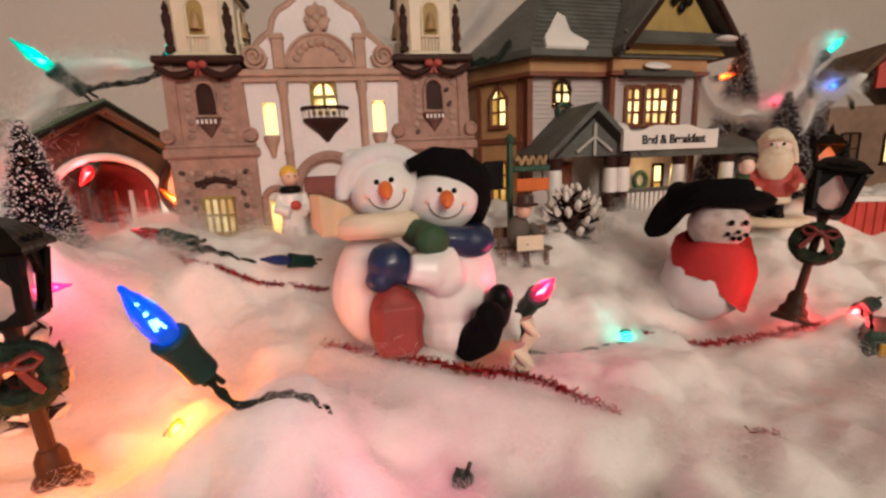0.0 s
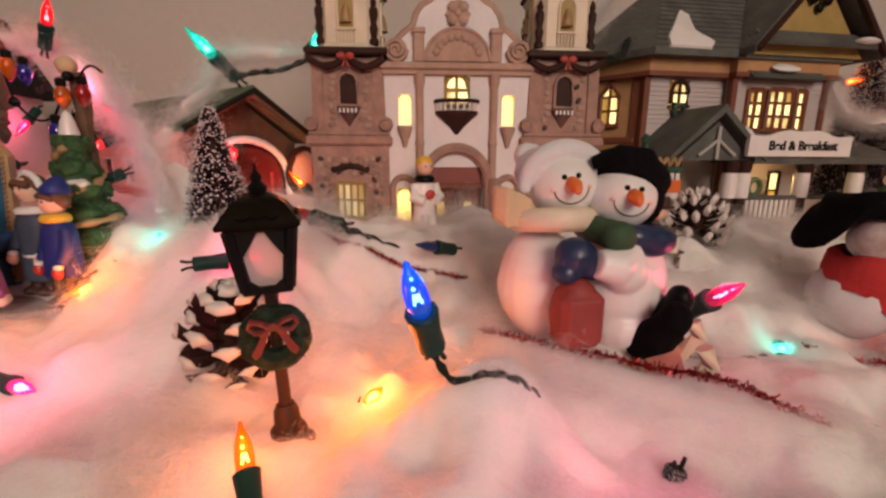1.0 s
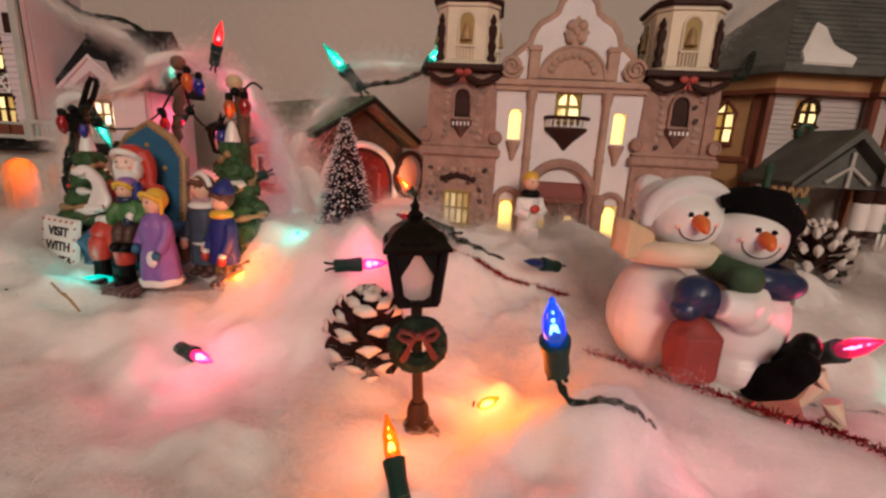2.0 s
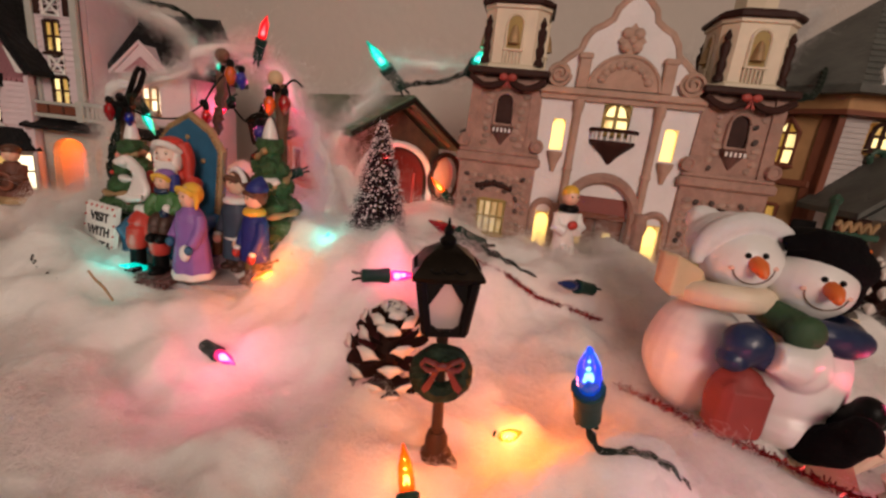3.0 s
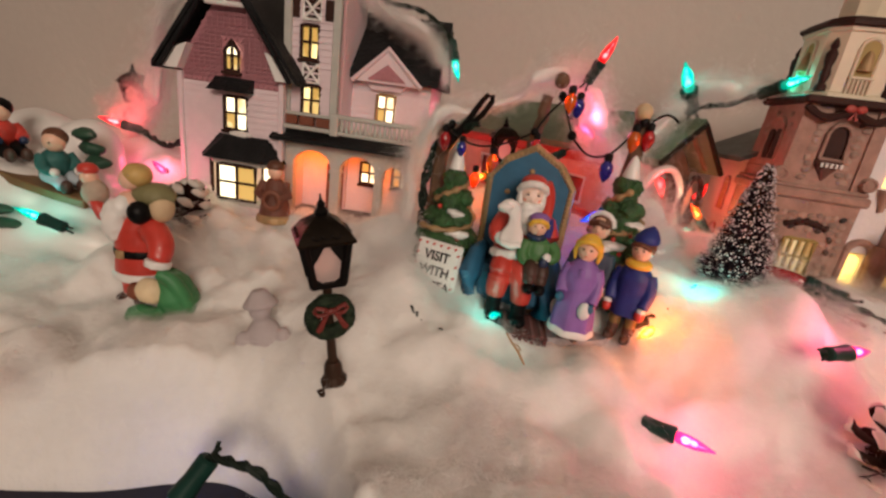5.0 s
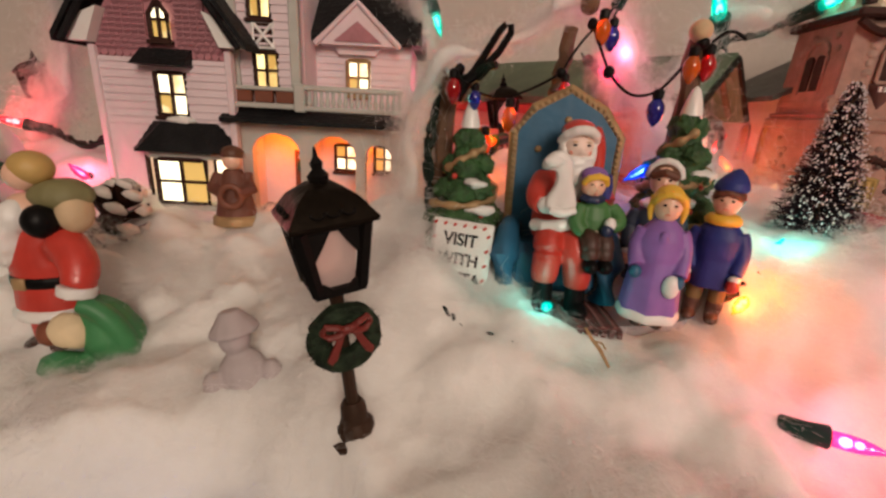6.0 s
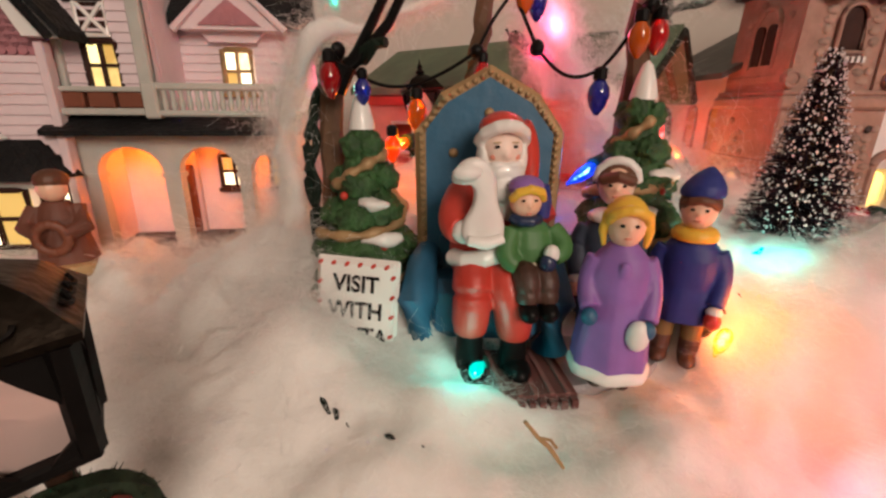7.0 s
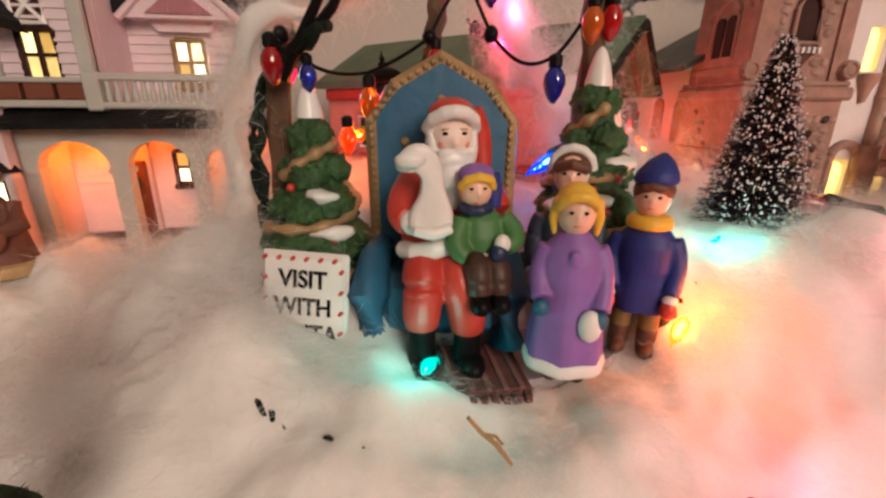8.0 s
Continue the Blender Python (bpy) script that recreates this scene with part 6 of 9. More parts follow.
def xmas_tree(h, r, seed):
    """A glazed fir of lumpy drooping boughs with a small white tip, a gold garland and snow patches."""
    rng = random.Random(seed)
    s = Shape()
    s.lathe([(r * 0.80, 0.0), (r * 0.85, h * 0.10), (r * 0.62, h * 0.40), (r * 0.36, h * 0.70), (r * 0.12, h * 0.92)], (0, 0, 0), 0, 18)
    tiers = 6
    for i in range(tiers):
        t = i / (tiers - 1)
        z0, rr, m = h * (0.10 + 0.70 * t), r * (1.0 - 0.72 * t), max(4, 8 - i)
        for j in range(m):
            w = 6.283 * (j + 0.5 * (i % 2)) / m + rng.uniform(-0.25, 0.25)
            q = rr * rng.uniform(0.68, 0.80)
            tilt = pose(0, 0, 0, 0, 0, math.degrees(w)).to_3x3() @ pose(0, 0, 0, 0, 28, 0).to_3x3()
            s.ball((q * math.cos(w), q * math.sin(w), z0 + rng.uniform(-0.02, 0.02) * h), (rr * 0.44 + 0.0015, rr * 0.56 + 0.001, 0.062 * h), 0, 22, 14, tilt, 0.42, 560)
        if i in (0, 2, 3):
            w = rng.uniform(3.6, 5.8)
            s.ball((rr * 0.98 * math.cos(w), rr * 0.98 * math.sin(w), z0 + 0.055 * h), (rr * 0.46, rr * 0.28, 0.030 * h), 1, 14, 9, None, 0.45, 260)
    s.lathe([(0.0048, 0), (0.0046, 0.002), (0.0034, 0.007), (0.0018, 0.0115), (0.0004, 0.0130)], (0, 0, h * 0.87), 1, 14)
    pts = []
    for i in range(110):
        t = i / 109
        w = t * 5.0 * math.pi + seed * 1.7
        rr = r * (1.10 - 0.80 * t)
        pts.append((rr * math.cos(w), rr * math.sin(w), h * (0.18 + 0.60 * t) + 0.020 * h * math.sin(w * 1.5)))
    s.tube(pts, [0.0019 + 0.0006 * math.sin(i * 1.3) for i in range(110)], 2, 8)
    for i in range(5):
        w, t = rng.uniform(3.6, 5.8), rng.uniform(0.2, 0.80)
        rr = r * (1.12 - 0.80 * t)
        s.ball((rr * math.cos(w), rr * math.sin(w), h * (0.06 + 0.8 * t)), 0.0015, 3, 8, 6)
    return s


def build_santa_scene():
    c = Vector((-0.255, 0.243, 0.096))
    g = thing("santa_throne_scene", "ceramic figurine group of a throne, fir trees and waiting children", "figurine", Matrix.Translation(c))

    def L(x, y, z):
        return Vector((x, y, z)) - c

    base = Shape()
    n = 40
    ring = [(0.062 * math.cos(2 * math.pi * i / n) * (1 + 0.05 * math.sin(6.283 * 5 * i / n)), 0.028 * math.sin(2 * math.pi * i / n)) for i in range(n)]
    base.prism(ring, -0.006, 0.004, 0, "z")
    part("base", base, mat("snowy_base", (0.42, 0.40, 0.42), 0.6, 0.3, 150, 0.4, patch=40), g)
    rug = Shape().box(-0.016, 0.014, -0.034, -0.006, 0.004, 0.0062, 0, 0.0008)
    for i in range(9):
        rug.box(-0.0155 + i * 0.0033, -0.0135 + i * 0.0033, -0.0365, -0.033, 0.003, 0.0058, 0)
    for i in range(6):
        rug.box(-0.015 + i * 0.005, -0.0135 + i * 0.005, -0.0335, -0.007, 0.0061, 0.0068, 1)
    part("rug", rug, [mat("brown_rug", (0.13, 0.045, 0.04), 0.8, 0.2, 240, 0.4), mat("rug_stripe", (0.24, 0.10, 0.09), 0.8, 0.2, 240, 0.4)], g, "fringed dark red rug")
    # throne
    m = pose(-0.0065, 0.014, 0.0, -4, 0, -10)
    out = [(-0.0215, 0.010), (0.0215, 0.010), (0.0235, 0.080), (0.0150, 0.0905), (0.0, 0.0990), (-0.0150, 0.0905), (-0.0235, 0.080)]
    th = part("throne", Shape().prism(out, -0.002, 0.005).moved(m), TEAL, g, "teal-blue buttoned throne with gold edging")
    loop = [(-0.0222, 0.012), (-0.0242, 0.080), (-0.0158, 0.0915), (0.0, 0.1005), (0.0158, 0.0915), (0.0242, 0.080), (0.0222, 0.012)]
    gd = Shape().tube([(x, 0.0005, z) for x, z in loop], 0.0030, 0, 8)
    for p, q in zip(loop, loop[1:]):
        ln = math.hypot(q[0] - p[0], q[1] - p[1])
        for i in range(int(ln / 0.0026)):
            t = i / max(1, int(ln / 0.0026))
            gd.ball((p[0] + (q[0] - p[0]) * t, -0.0026, p[1] + (q[1] - p[1]) * t), 0.0011, 0, 6, 5)
    part("gold_edging", gd.moved(m), GOLD, th, "beaded gold edging")
    for x, z in ((0, 0.087), (-0.0125, 0.073), (0.0125, 0.073), (-0.011, 0.058), (0.011, 0.058)):
        part("button", Shape().ball((x, -0.0026, z), (0.0017, 0.0012, 0.0017), 0, 8, 6).moved(m), GOLD, th)
    part("seat", Shape().box(-0.021, 0.021, -0.022, 0.002, 0.008, 0.030, 0, 0.004).moved(m), TEAL, th)
    for s in (-1, 1):
        part("armrest", Shape().tube([(s * 0.0225, -0.024, 0.008), (s * 0.0230, -0.025, 0.024), (s * 0.0225, -0.014, 0.034), (s * 0.0215, 0.0, 0.036)], [0.0065, 0.007, 0.0055, 0.0045], 0, 12).moved(m), TEAL, th, smooth=80)
    # seated figure in red
    s = Shape()
    s.loft([(*L(-0.2640, 0.2410, 0.1320), 0.0125, 0.0095), (*L(-0.2640, 0.2425, 0.1400), 0.0130, 0.0105), (*L(-0.2625, 0.2450, 0.1500), 0.0128, 0.0100), (*L(-0.2610, 0.2465, 0.1590), 0.0112, 0.0085), (*L(-0.2605, 0.2465, 0.1660), 0.0060, 0.0055)], 0)
    for bx, kx, fx, fz in ((-0.2680, -0.2712, -0.2722, 0.1160), (-0.2620, -0.2610, -0.2578, 0.1135)):
        s.tube(*bend([L(bx, 0.2410, 0.1345), L(kx, 0.2285, 0.1345), L(kx * 0.4 + fx * 0.6, 0.2262, 0.1250)], [0.0066, 0.0070, 0.0062]), 0, 14)
        s.tube([L(kx * 0.4 + fx * 0.6, 0.2262, 0.1260), L(fx, 0.2258, fz + 0.004), L(fx, 0.2258, fz)], [0.0062, 0.0060, 0.0052], 0, 14)
        s.tube([L(fx, 0.2258, fz + 0.001), L(fx, 0.2254, 0.1030)], [0.0043, 0.0046], 3, 12)
        s.ball(L(fx + 0.0006, 0.2215, 0.1040), (0.0044, 0.0070, 0.0036), 3, 12, 8)
    s.tube([L(-0.2768, 0.2370, 0.1380), L(-0.2735, 0.2305, 0.1388), L(-0.2680, 0.2283, 0.1398), L(-0.2620, 0.2290, 0.1412), L(-0.2560, 0.2320, 0.1425)], 0.0030, 1, 10)
    s.tube(*bend([L(-0.2720, 0.2455, 0.1575), L(-0.2775, 0.2375, 0.1500), L(-0.2748, 0.2312, 0.1482)], [0.0056, 0.0054, 0.0046]), 0, 14)
    s.ball(L(-0.2738, 0.2292, 0.1485), (0.0044, 0.0036, 0.0040), 1, 12, 8)
    s.tube([L(-0.2495, 0.2465, 0.1570), L(-0.2455, 0.2400, 0.1480)], [0.0060, 0.0052], 0, 12)
    # face, beard, cap
    s.ball(L(-0.2607, 0.2410, 0.1722), (0.0068, 0.0064, 0.0074), 2, 20, 14)
    s.ball(L(-0.2607, 0.2349, 0.1708), (0.0014, 0.0012, 0.0016), 2, 10, 8)
    for x, y, z, r in ((-0.2606, 0.2385, 0.1655, (0.0072, 0.0050, 0.0040)), (-0.2602, 0.2380, 0.1605, (0.0068, 0.0050, 0.0066)), (-0.2592, 0.2378, 0.1545, (0.0048, 0.0042, 0.0056)), (-0.2670, 0.2410, 0.1690, (0.0020, 0.0040, 0.0060)), (-0.2544, 0.2410, 0.1690, (0.0020, 0.0040, 0.0060)), (-0.2633, 0.2352, 0.1678, (0.0028, 0.0014, 0.0012)), (-0.2581, 0.2352, 0.1678, (0.0028, 0.0014, 0.0012))):
        s.ball(L(x, y, z), r, 1, 16, 11, None, 0.10, 500)
    s.tube([L(-0.2681, 0.2420, 0.1742), L(-0.2668, 0.2378, 0.1772), L(-0.2638, 0.2352, 0.1790), L(-0.2607, 0.2344, 0.1795), L(-0.2576, 0.2352, 0.1790), L(-0.2546, 0.2378, 0.1772), L(-0.2533, 0.2420, 0.1742)], 0.0022, 1, 10)
    s.ball(L(-0.2602, 0.2440, 0.1785), (0.0076, 0.0078, 0.0052), 0, 18, 12)
    s.tube(*bend([L(-0.2545, 0.2450, 0.1785), L(-0.2500, 0.2460, 0.1720), L(-0.2502, 0.2440, 0.1600)], [0.0046, 0.0040, 0.0030]), 0, 12)
    for x in (-0.0028, 0.0028):
        s.ball(L(-0.2607 + x, 0.2353, 0.1733), (0.0009, 0.0006, 0.0005), 3, 8, 6)
        s.ball(L(-0.2607 + x, 0.2353, 0.1746), (0.0014, 0.0005, 0.0003), 5, 8, 6)
        s.ball(L(-0.2607 + x * 1.25, 0.2364, 0.1702), (0.0013, 0.0006, 0.0010), 4, 8, 6)
    part("seated_figure", s.fused((3, 4, 5)), [RED, WHITE, PALE, BLACK, BLUSH, BEIGE], g, "seated bearded figure in red holding a white list", smooth=80)
    # curled white list in his hand
    knots = [(-0.2788, 0.1672), (-0.2760, 0.1708), (-0.2718, 0.1716), (-0.2680, 0.1690), (-0.2656, 0.1640), (-0.2648, 0.1580), (-0.2625, 0.1510), (-0.2650, 0.1455), (-0.2705, 0.1446), (-0.2752, 0.1475), (-0.2752, 0.1520), (-0.2724, 0.1572), (-0.2722, 0.1620), (-0.2748, 0.1640), (-0.2782, 0.1640)]
    n0, out = len(knots), []
    for i in range(n0):
        p0, p1, p2, p3 = (Vector((*knots[(i + k) % n0], 0)) for k in (-1, 0, 1, 2))
        for t in (0.0, 0.33, 0.67):
            q = 0.5 * ((2 * p1) + (p2 - p0) * t + (2 * p0 - 5 * p1 + 4 * p2 - p3) * t * t + (3 * p1 - p0 - 3 * p2 + p3) * t ** 3)
            out.append((q.x, q.y))
    sc, n, v = Shape(), len(out), []
    for yy, grow in ((-0.0016, 0.62), (-0.0012, 0.84), (-0.0002, 0.97), (0.0008, 1.0), (0.0018, 0.97), (0.0026, 0.84)):
        for i, (x, z) in enumerate(out):
            xm = -0.2700 - 0.06 * (z - 0.158) if z < 0.166 else -0.2715
            zz = min(max(z, 0.1475), 0.1690)
            v.append(L(xm + (x - xm) * grow, 0.2262 + yy - 0.0045 * smooth01(0.160, 0.172, z) - 0.0030 * smooth01(0.153, 0.145, z), zz + (z - zz) * grow))
    f = [tuple(range(n)), tuple(range(6 * n - 1, 5 * n - 1, -1))]
    for lay in range(5):
        f += [(lay * n + i, (lay + 1) * n + i, (lay + 1) * n + (i + 1) % n, lay * n + (i + 1) % n) for i in range(n)]
    sc.add(v, f, 0)
    sc.ball(L(-0.2752, 0.2210, 0.1675), (0.0042, 0.0020, 0.0022), 0, 12, 8)
    sc.tube([L(-0.2742, 0.2222, 0.1478), L(-0.2690, 0.2212, 0.1470), L(-0.2640, 0.2220, 0.1482)], [0.0016, 0.0020, 0.0016], 0, 10)
    part("list", sc, WHITE, g, "curled white paper list", smooth=80)
    # child on the lap
    k = Shape()
    k.loft([(*L(-0.2532, 0.2290, 0.1380), 0.0080, 0.0062), (*L(-0.2532, 0.2295, 0.1440), 0.0080, 0.0064), (*L(-0.2535, 0.2300, 0.1490), 0.0070, 0.0055), (*L(-0.2540, 0.2300, 0.1525), 0.0035, 0.0030)], 0)
    k.tube(*bend([L(-0.2595, 0.2285, 0.1488), L(-0.2632, 0.2245, 0.1420), L(-0.2590, 0.2222, 0.1395)], [0.0034, 0.0034, 0.0028]), 0, 10)
    k.tube(*bend([L(-0.2470, 0.2290, 0.1488), L(-0.2425, 0.2245, 0.1435), L(-0.2478, 0.2225, 0.1420)], [0.0034, 0.0034, 0.0028]), 0, 10)
    k.ball(L(-0.2490, 0.2212, 0.1432), (0.0026, 0.0022, 0.0030), 5, 10, 8)
    k.ball(L(-0.2502, 0.2205, 0.1405), (0.0028, 0.0024, 0.0030), 4, 10, 8)
    k.ball(L(-0.2545, 0.2235, 0.1380), (0.0050, 0.0024, 0.0022), 9, 12, 8)
    for x0, x1 in ((-0.2562, -0.2560), (-0.2512, -0.2500)):
        k.tube(*bend([L(x0, 0.2280, 0.1360), L(x1, 0.2205, 0.1372), L(x1, 0.2192, 0.1285)], [0.0044, 0.0042, 0.0034]), 8, 10)
        k.ball(L(x1, 0.2172, 0.1262), (0.0032, 0.0046, 0.0032), 6, 10, 8)
    k.ball(L(-0.2556, 0.2290, 0.1578), (0.0050, 0.0050, 0.0056), 1, 16, 11)
    k.ball(L(-0.2556, 0.2240, 0.1570), (0.0007, 0.0007, 0.0008), 1, 8, 6)
    k.tube([L(-0.2604, 0.2275, 0.1585), L(-0.2590, 0.2250, 0.1612), L(-0.2556, 0.2241, 0.1622), L(-0.2522, 0.2250, 0.1612), L(-0.2508, 0.2275, 0.1585)], 0.0015, 2, 8)
    k.ball(L(-0.2552, 0.2305, 0.1618), (0.0056, 0.0054, 0.0036), 3, 14, 10)
    k.tube([L(-0.2510, 0.2310, 0.1620), L(-0.2498, 0.2305, 0.1570), L(-0.2500, 0.2300, 0.1520)], [0.0032, 0.0030, 0.0026], 10, 10)
    k.tube([L(-0.2600, 0.2285, 0.1528), L(-0.2575, 0.2258, 0.1522), L(-0.2545, 0.2252, 0.1522), L(-0.2515, 0.2268, 0.1528)], 0.0018, 4, 8)
    for x in (-0.0019, 0.0019):
        k.ball(L(-0.2558 + x, 0.2243, 0.1588), (0.0006, 0.0004, 0.0004), 6, 6, 5)
    k.ball(L(-0.2558, 0.2243, 0.1548), (0.0009, 0.0004, 0.0003), 7, 6, 5)
    part("lap_child", k.fused((6, 7), 0.0005, 3), [mat("leaf_green_coat", (0.07, 0.20, 0.06), 0.5, 0.15, 160, 0.15), SKIN, YELLOW, PURPLE, BLUE, WHITE, BLACK, BLUSH, BOOT, CREAM, COBALT], g, "child in a green coat and purple cap", smooth=80)

    def head(q, z, r, hair_k, skin_k, eye_k, lip_k):
        """A small round face with fringe, facing -y."""
        q.ball((0, -0.0006, z), (r * 0.94, r * 0.94, r * 1.10), skin_k, 18, 12)
        q.ball((0, -r * 1.02, z - r * 0.10), (r * 0.13, r * 0.14, r * 0.15), skin_k, 8, 6)
        q.ball((0, r * 0.22, z + r * 0.26), (r * 1.10, r * 1.02, r * 1.04), hair_k, 18, 12)
        for x in (-1, 1):
            q.ball((x * r * 0.34, -r * 0.96, z + r * 0.12), (r * 0.12, r * 0.07, r * 0.08), eye_k, 8, 6)
            q.ball((x * r * 0.36, -r * 0.95, z + r * 0.32), (r * 0.20, r * 0.06, r * 0.05), hair_k, 8, 6)
        q.ball((0, -r * 0.93, z - r * 0.46), (r * 0.20, r * 0.08, r * 0.06), lip_k, 8, 6)

    # girl: 0 hair, 1 coat, 2 skin, 3 white, 4 teal, 5 boots, 6 eyes, 7 lips
    q = Shape()
    q.loft([(0, 0, 0.0040, 0.0138, 0.0112), (0, 0, 0.0120, 0.0132, 0.0106), (0, 0, 0.0220, 0.0118, 0.0094), (0, 0, 0.0290, 0.0106, 0.0084), (0, 0, 0.0310, 0.0109, 0.0087), (0, 0, 0.0380, 0.0103, 0.0082), (0, 0, 0.0425, 0.0084, 0.0066), (0, 0, 0.0465, 0.0042, 0.0040)], 1, 26, 7, 0.05, 0.6)
    q.loft([(0, 0, 0.0020, 0.0140, 0.0114), (0, 0, 0.0034, 0.0149, 0.0122), (0, 0, 0.0056, 0.0146, 0.0119), (0, 0, 0.0068, 0.0136, 0.0110)], 3, 26, 7, 0.05, 0.6)
    for x, ex, cy, cz in ((-1, 0.0138, -0.0068, 0.0265), (1, 0.0142, -0.0075, 0.0240)):
        q.tube(*bend([(x * 0.0078, 0, 0.0410), (x * ex * 0.80, -0.001, 0.0335), (x * 0.0096, cy, cz)], [0.0038, 0.0038, 0.0033]), 1, 12)
        q.ball((x * 0.0094, cy - 0.0016, cz - 0.0022), (0.0030, 0.0028, 0.0030), 4, 10, 8)
    q.ball((0.0066, -0.0096, 0.0200), (0.0040, 0.0030, 0.0052), 3, 12, 9)
    for x in (-0.0045, 0.0045):
        q.ball((x, -0.004, 0.0012), (0.0036, 0.0056, 0.0028), 5, 10, 7)
    head(q, 0.0520, 0.0066, 0, 2, 6, 7)
    q.tube([(-0.0064, -0.0026, 0.0535), (-0.0050, -0.0052, 0.0560), (-0.0026, -0.0066, 0.0572), (0, -0.0070, 0.0575), (0.0026, -0.0066, 0.0572), (0.0050, -0.0052, 0.0560), (0.0064, -0.0026, 0.0535)], 0.0017, 0, 9)
    for x in (-1, 1):
        q.tube([(x * 0.0064, -0.0010, 0.0560), (x * 0.0074, -0.0006, 0.0500), (x * 0.0066, -0.0010, 0.0450)], [0.0018, 0.0017, 0.0010], 0, 9)
    q.box(-0.0014, 0.0014, -0.0088, -0.0070, 0.0375, 0.0420, 1, 0.0004)
    part("girl_figure", q.fused((6, 7)).moved(Matrix.Translation(L(-0.2302, 0.2150, 0.1045)) @ pose(0, 0, 0, 0, 0, -20) @ Matrix.Diagonal((0.84, 0.90, 0.945, 1))), [YELLOW, PURPLE, SKIN, WHITE, TEAL, BOOT, BLACK, BLUSH], g, "girl with yellow hair in a long purple coat", smooth=80)

    def short_coat(q, z0=0.0165):
        q.loft([(0, 0, z0, 0.0106, 0.0086), (0, 0, z0 + 0.006, 0.0104, 0.0085), (0, 0, 0.0295, 0.0094, 0.0078), (0, 0, 0.0310, 0.0098, 0.0080), (0, 0, 0.0385, 0.0098, 0.0078), (0, 0, 0.0425, 0.0084, 0.0066), (0, 0, 0.0465, 0.0044, 0.0042)], 1, 26, 6, 0.05, 0.2)
        for x in (-1, 1):
            q.tube([(x * 0.0046, 0, z0 + 0.004), (x * 0.0048, -0.001, 0.0085)], [0.0042, 0.0036], 4, 10)
            q.tube([(x * 0.0048, -0.001, 0.0100), (x * 0.0050, -0.001, 0.0020)], [0.0038, 0.0038], 5, 10)
            q.ball((x * 0.0050, -0.0035, 0.0022), (0.0036, 0.0058, 0.0028), 5, 10, 7)
            q.tube(*bend([(x * 0.0078, 0, 0.0408), (x * 0.0112, -0.001, 0.0330), (x * 0.0096, -0.0056, 0.0240)], [0.0038, 0.0038, 0.0032]), 1, 12)
            q.ball((x * 0.0100, -0.0072, 0.0228), (0.0030, 0.0026, 0.0018), 8, 10, 7)
            q.ball((x * 0.0098, -0.0078, 0.0200), (0.0030, 0.0028, 0.0034), 3, 10, 7)

    # boy: 0 hair, 1 coat and cap, 2 skin, 3 mitten, 4 trousers, 5 boots, 6 eyes, 7 lips, 8 cuff, 9 collar
    q = Shape()
    short_coat(q)
    q.lathe([(0.0050, 0), (0.0076, 0.0008), (0.0078, 0.0030), (0.0062, 0.0048)], (0, -0.0004, 0.0440), 9, 18, 0.92)
    head(q, 0.0545, 0.0062, 0, 2, 6, 7)
    q.loft([(0, 0.0014, 0.0586, 0.0070, 0.0068), (0, 0.0014, 0.0598, 0.0073, 0.0071), (0.0003, 0.0014, 0.0622, 0.0066, 0.0064), (0.0008, 0.0022, 0.0655, 0.0042, 0.0040), (0.0014, 0.0032, 0.0682, 0.0008, 0.0008)], 1, 18)
    q.tube([(-0.0058, -0.0030, 0.0560), (-0.0030, -0.0056, 0.0580), (0, -0.0062, 0.0585), (0.0030, -0.0056, 0.0580), (0.0058, -0.0030, 0.0560)], 0.0014, 0, 9)
    part("boy_figure", q.fused((6, 7)).moved(Matrix.Translation(L(-0.1990, 0.2275, 0.1010)) @ pose(0, 0, 0, 0, 0, -36) @ Matrix.Diagonal((0.92, 0.92, 0.98, 1))), [HAIR, COBALT, SKIN, RED, mat("khaki_trousers", (0.17, 0.11, 0.035), 0.6, 0.2, 160, 0.2), BOOT, BLACK, BLUSH, WHITE, YELLOW], g, "boy in a navy coat and cap with yellow scarf", smooth=80)

    # child behind: same slots, 9 the white collar and headband
    q = Shape()
    short_coat(q, 0.0080)
    q.lathe([(0.0050, 0), (0.0084, 0.0006), (0.0086, 0.0026), (0.0060, 0.0042)], (0, -0.0004, 0.0432), 9, 18, 0.92)
    head(q, 0.0560, 0.0064, 0, 2, 6, 7)
    q.tube([(-0.0068, 0.0006, 0.0570), (-0.0058, 0.0000, 0.0612), (-0.0030, -0.0004, 0.0638), (0, -0.0006, 0.0645), (0.0030, -0.0004, 0.0638), (0.0058, 0.0000, 0.0612), (0.0068, 0.0006, 0.0570)], 0.0018, 9, 9)
    q.tube([(-0.0054, -0.0040, 0.0580), (0, -0.0066, 0.0600), (0.0054, -0.0040, 0.0580)], 0.0020, 0, 8)
    part("back_child", q.fused((6, 7)).moved(Matrix.Translation(L(-0.2190, 0.2440, 0.1035)) @ pose(0, 0, 0, 0, 0, -25)), [HAIR, mat("slate_coat", (0.05, 0.07, 0.11), 0.6, 0.2, 160, 0.2), SKIN, SKIN, BOOT, BOOT, BLACK, BLUSH, WHITE, WHITE], g, "child with brown hair and white headband", smooth=80)
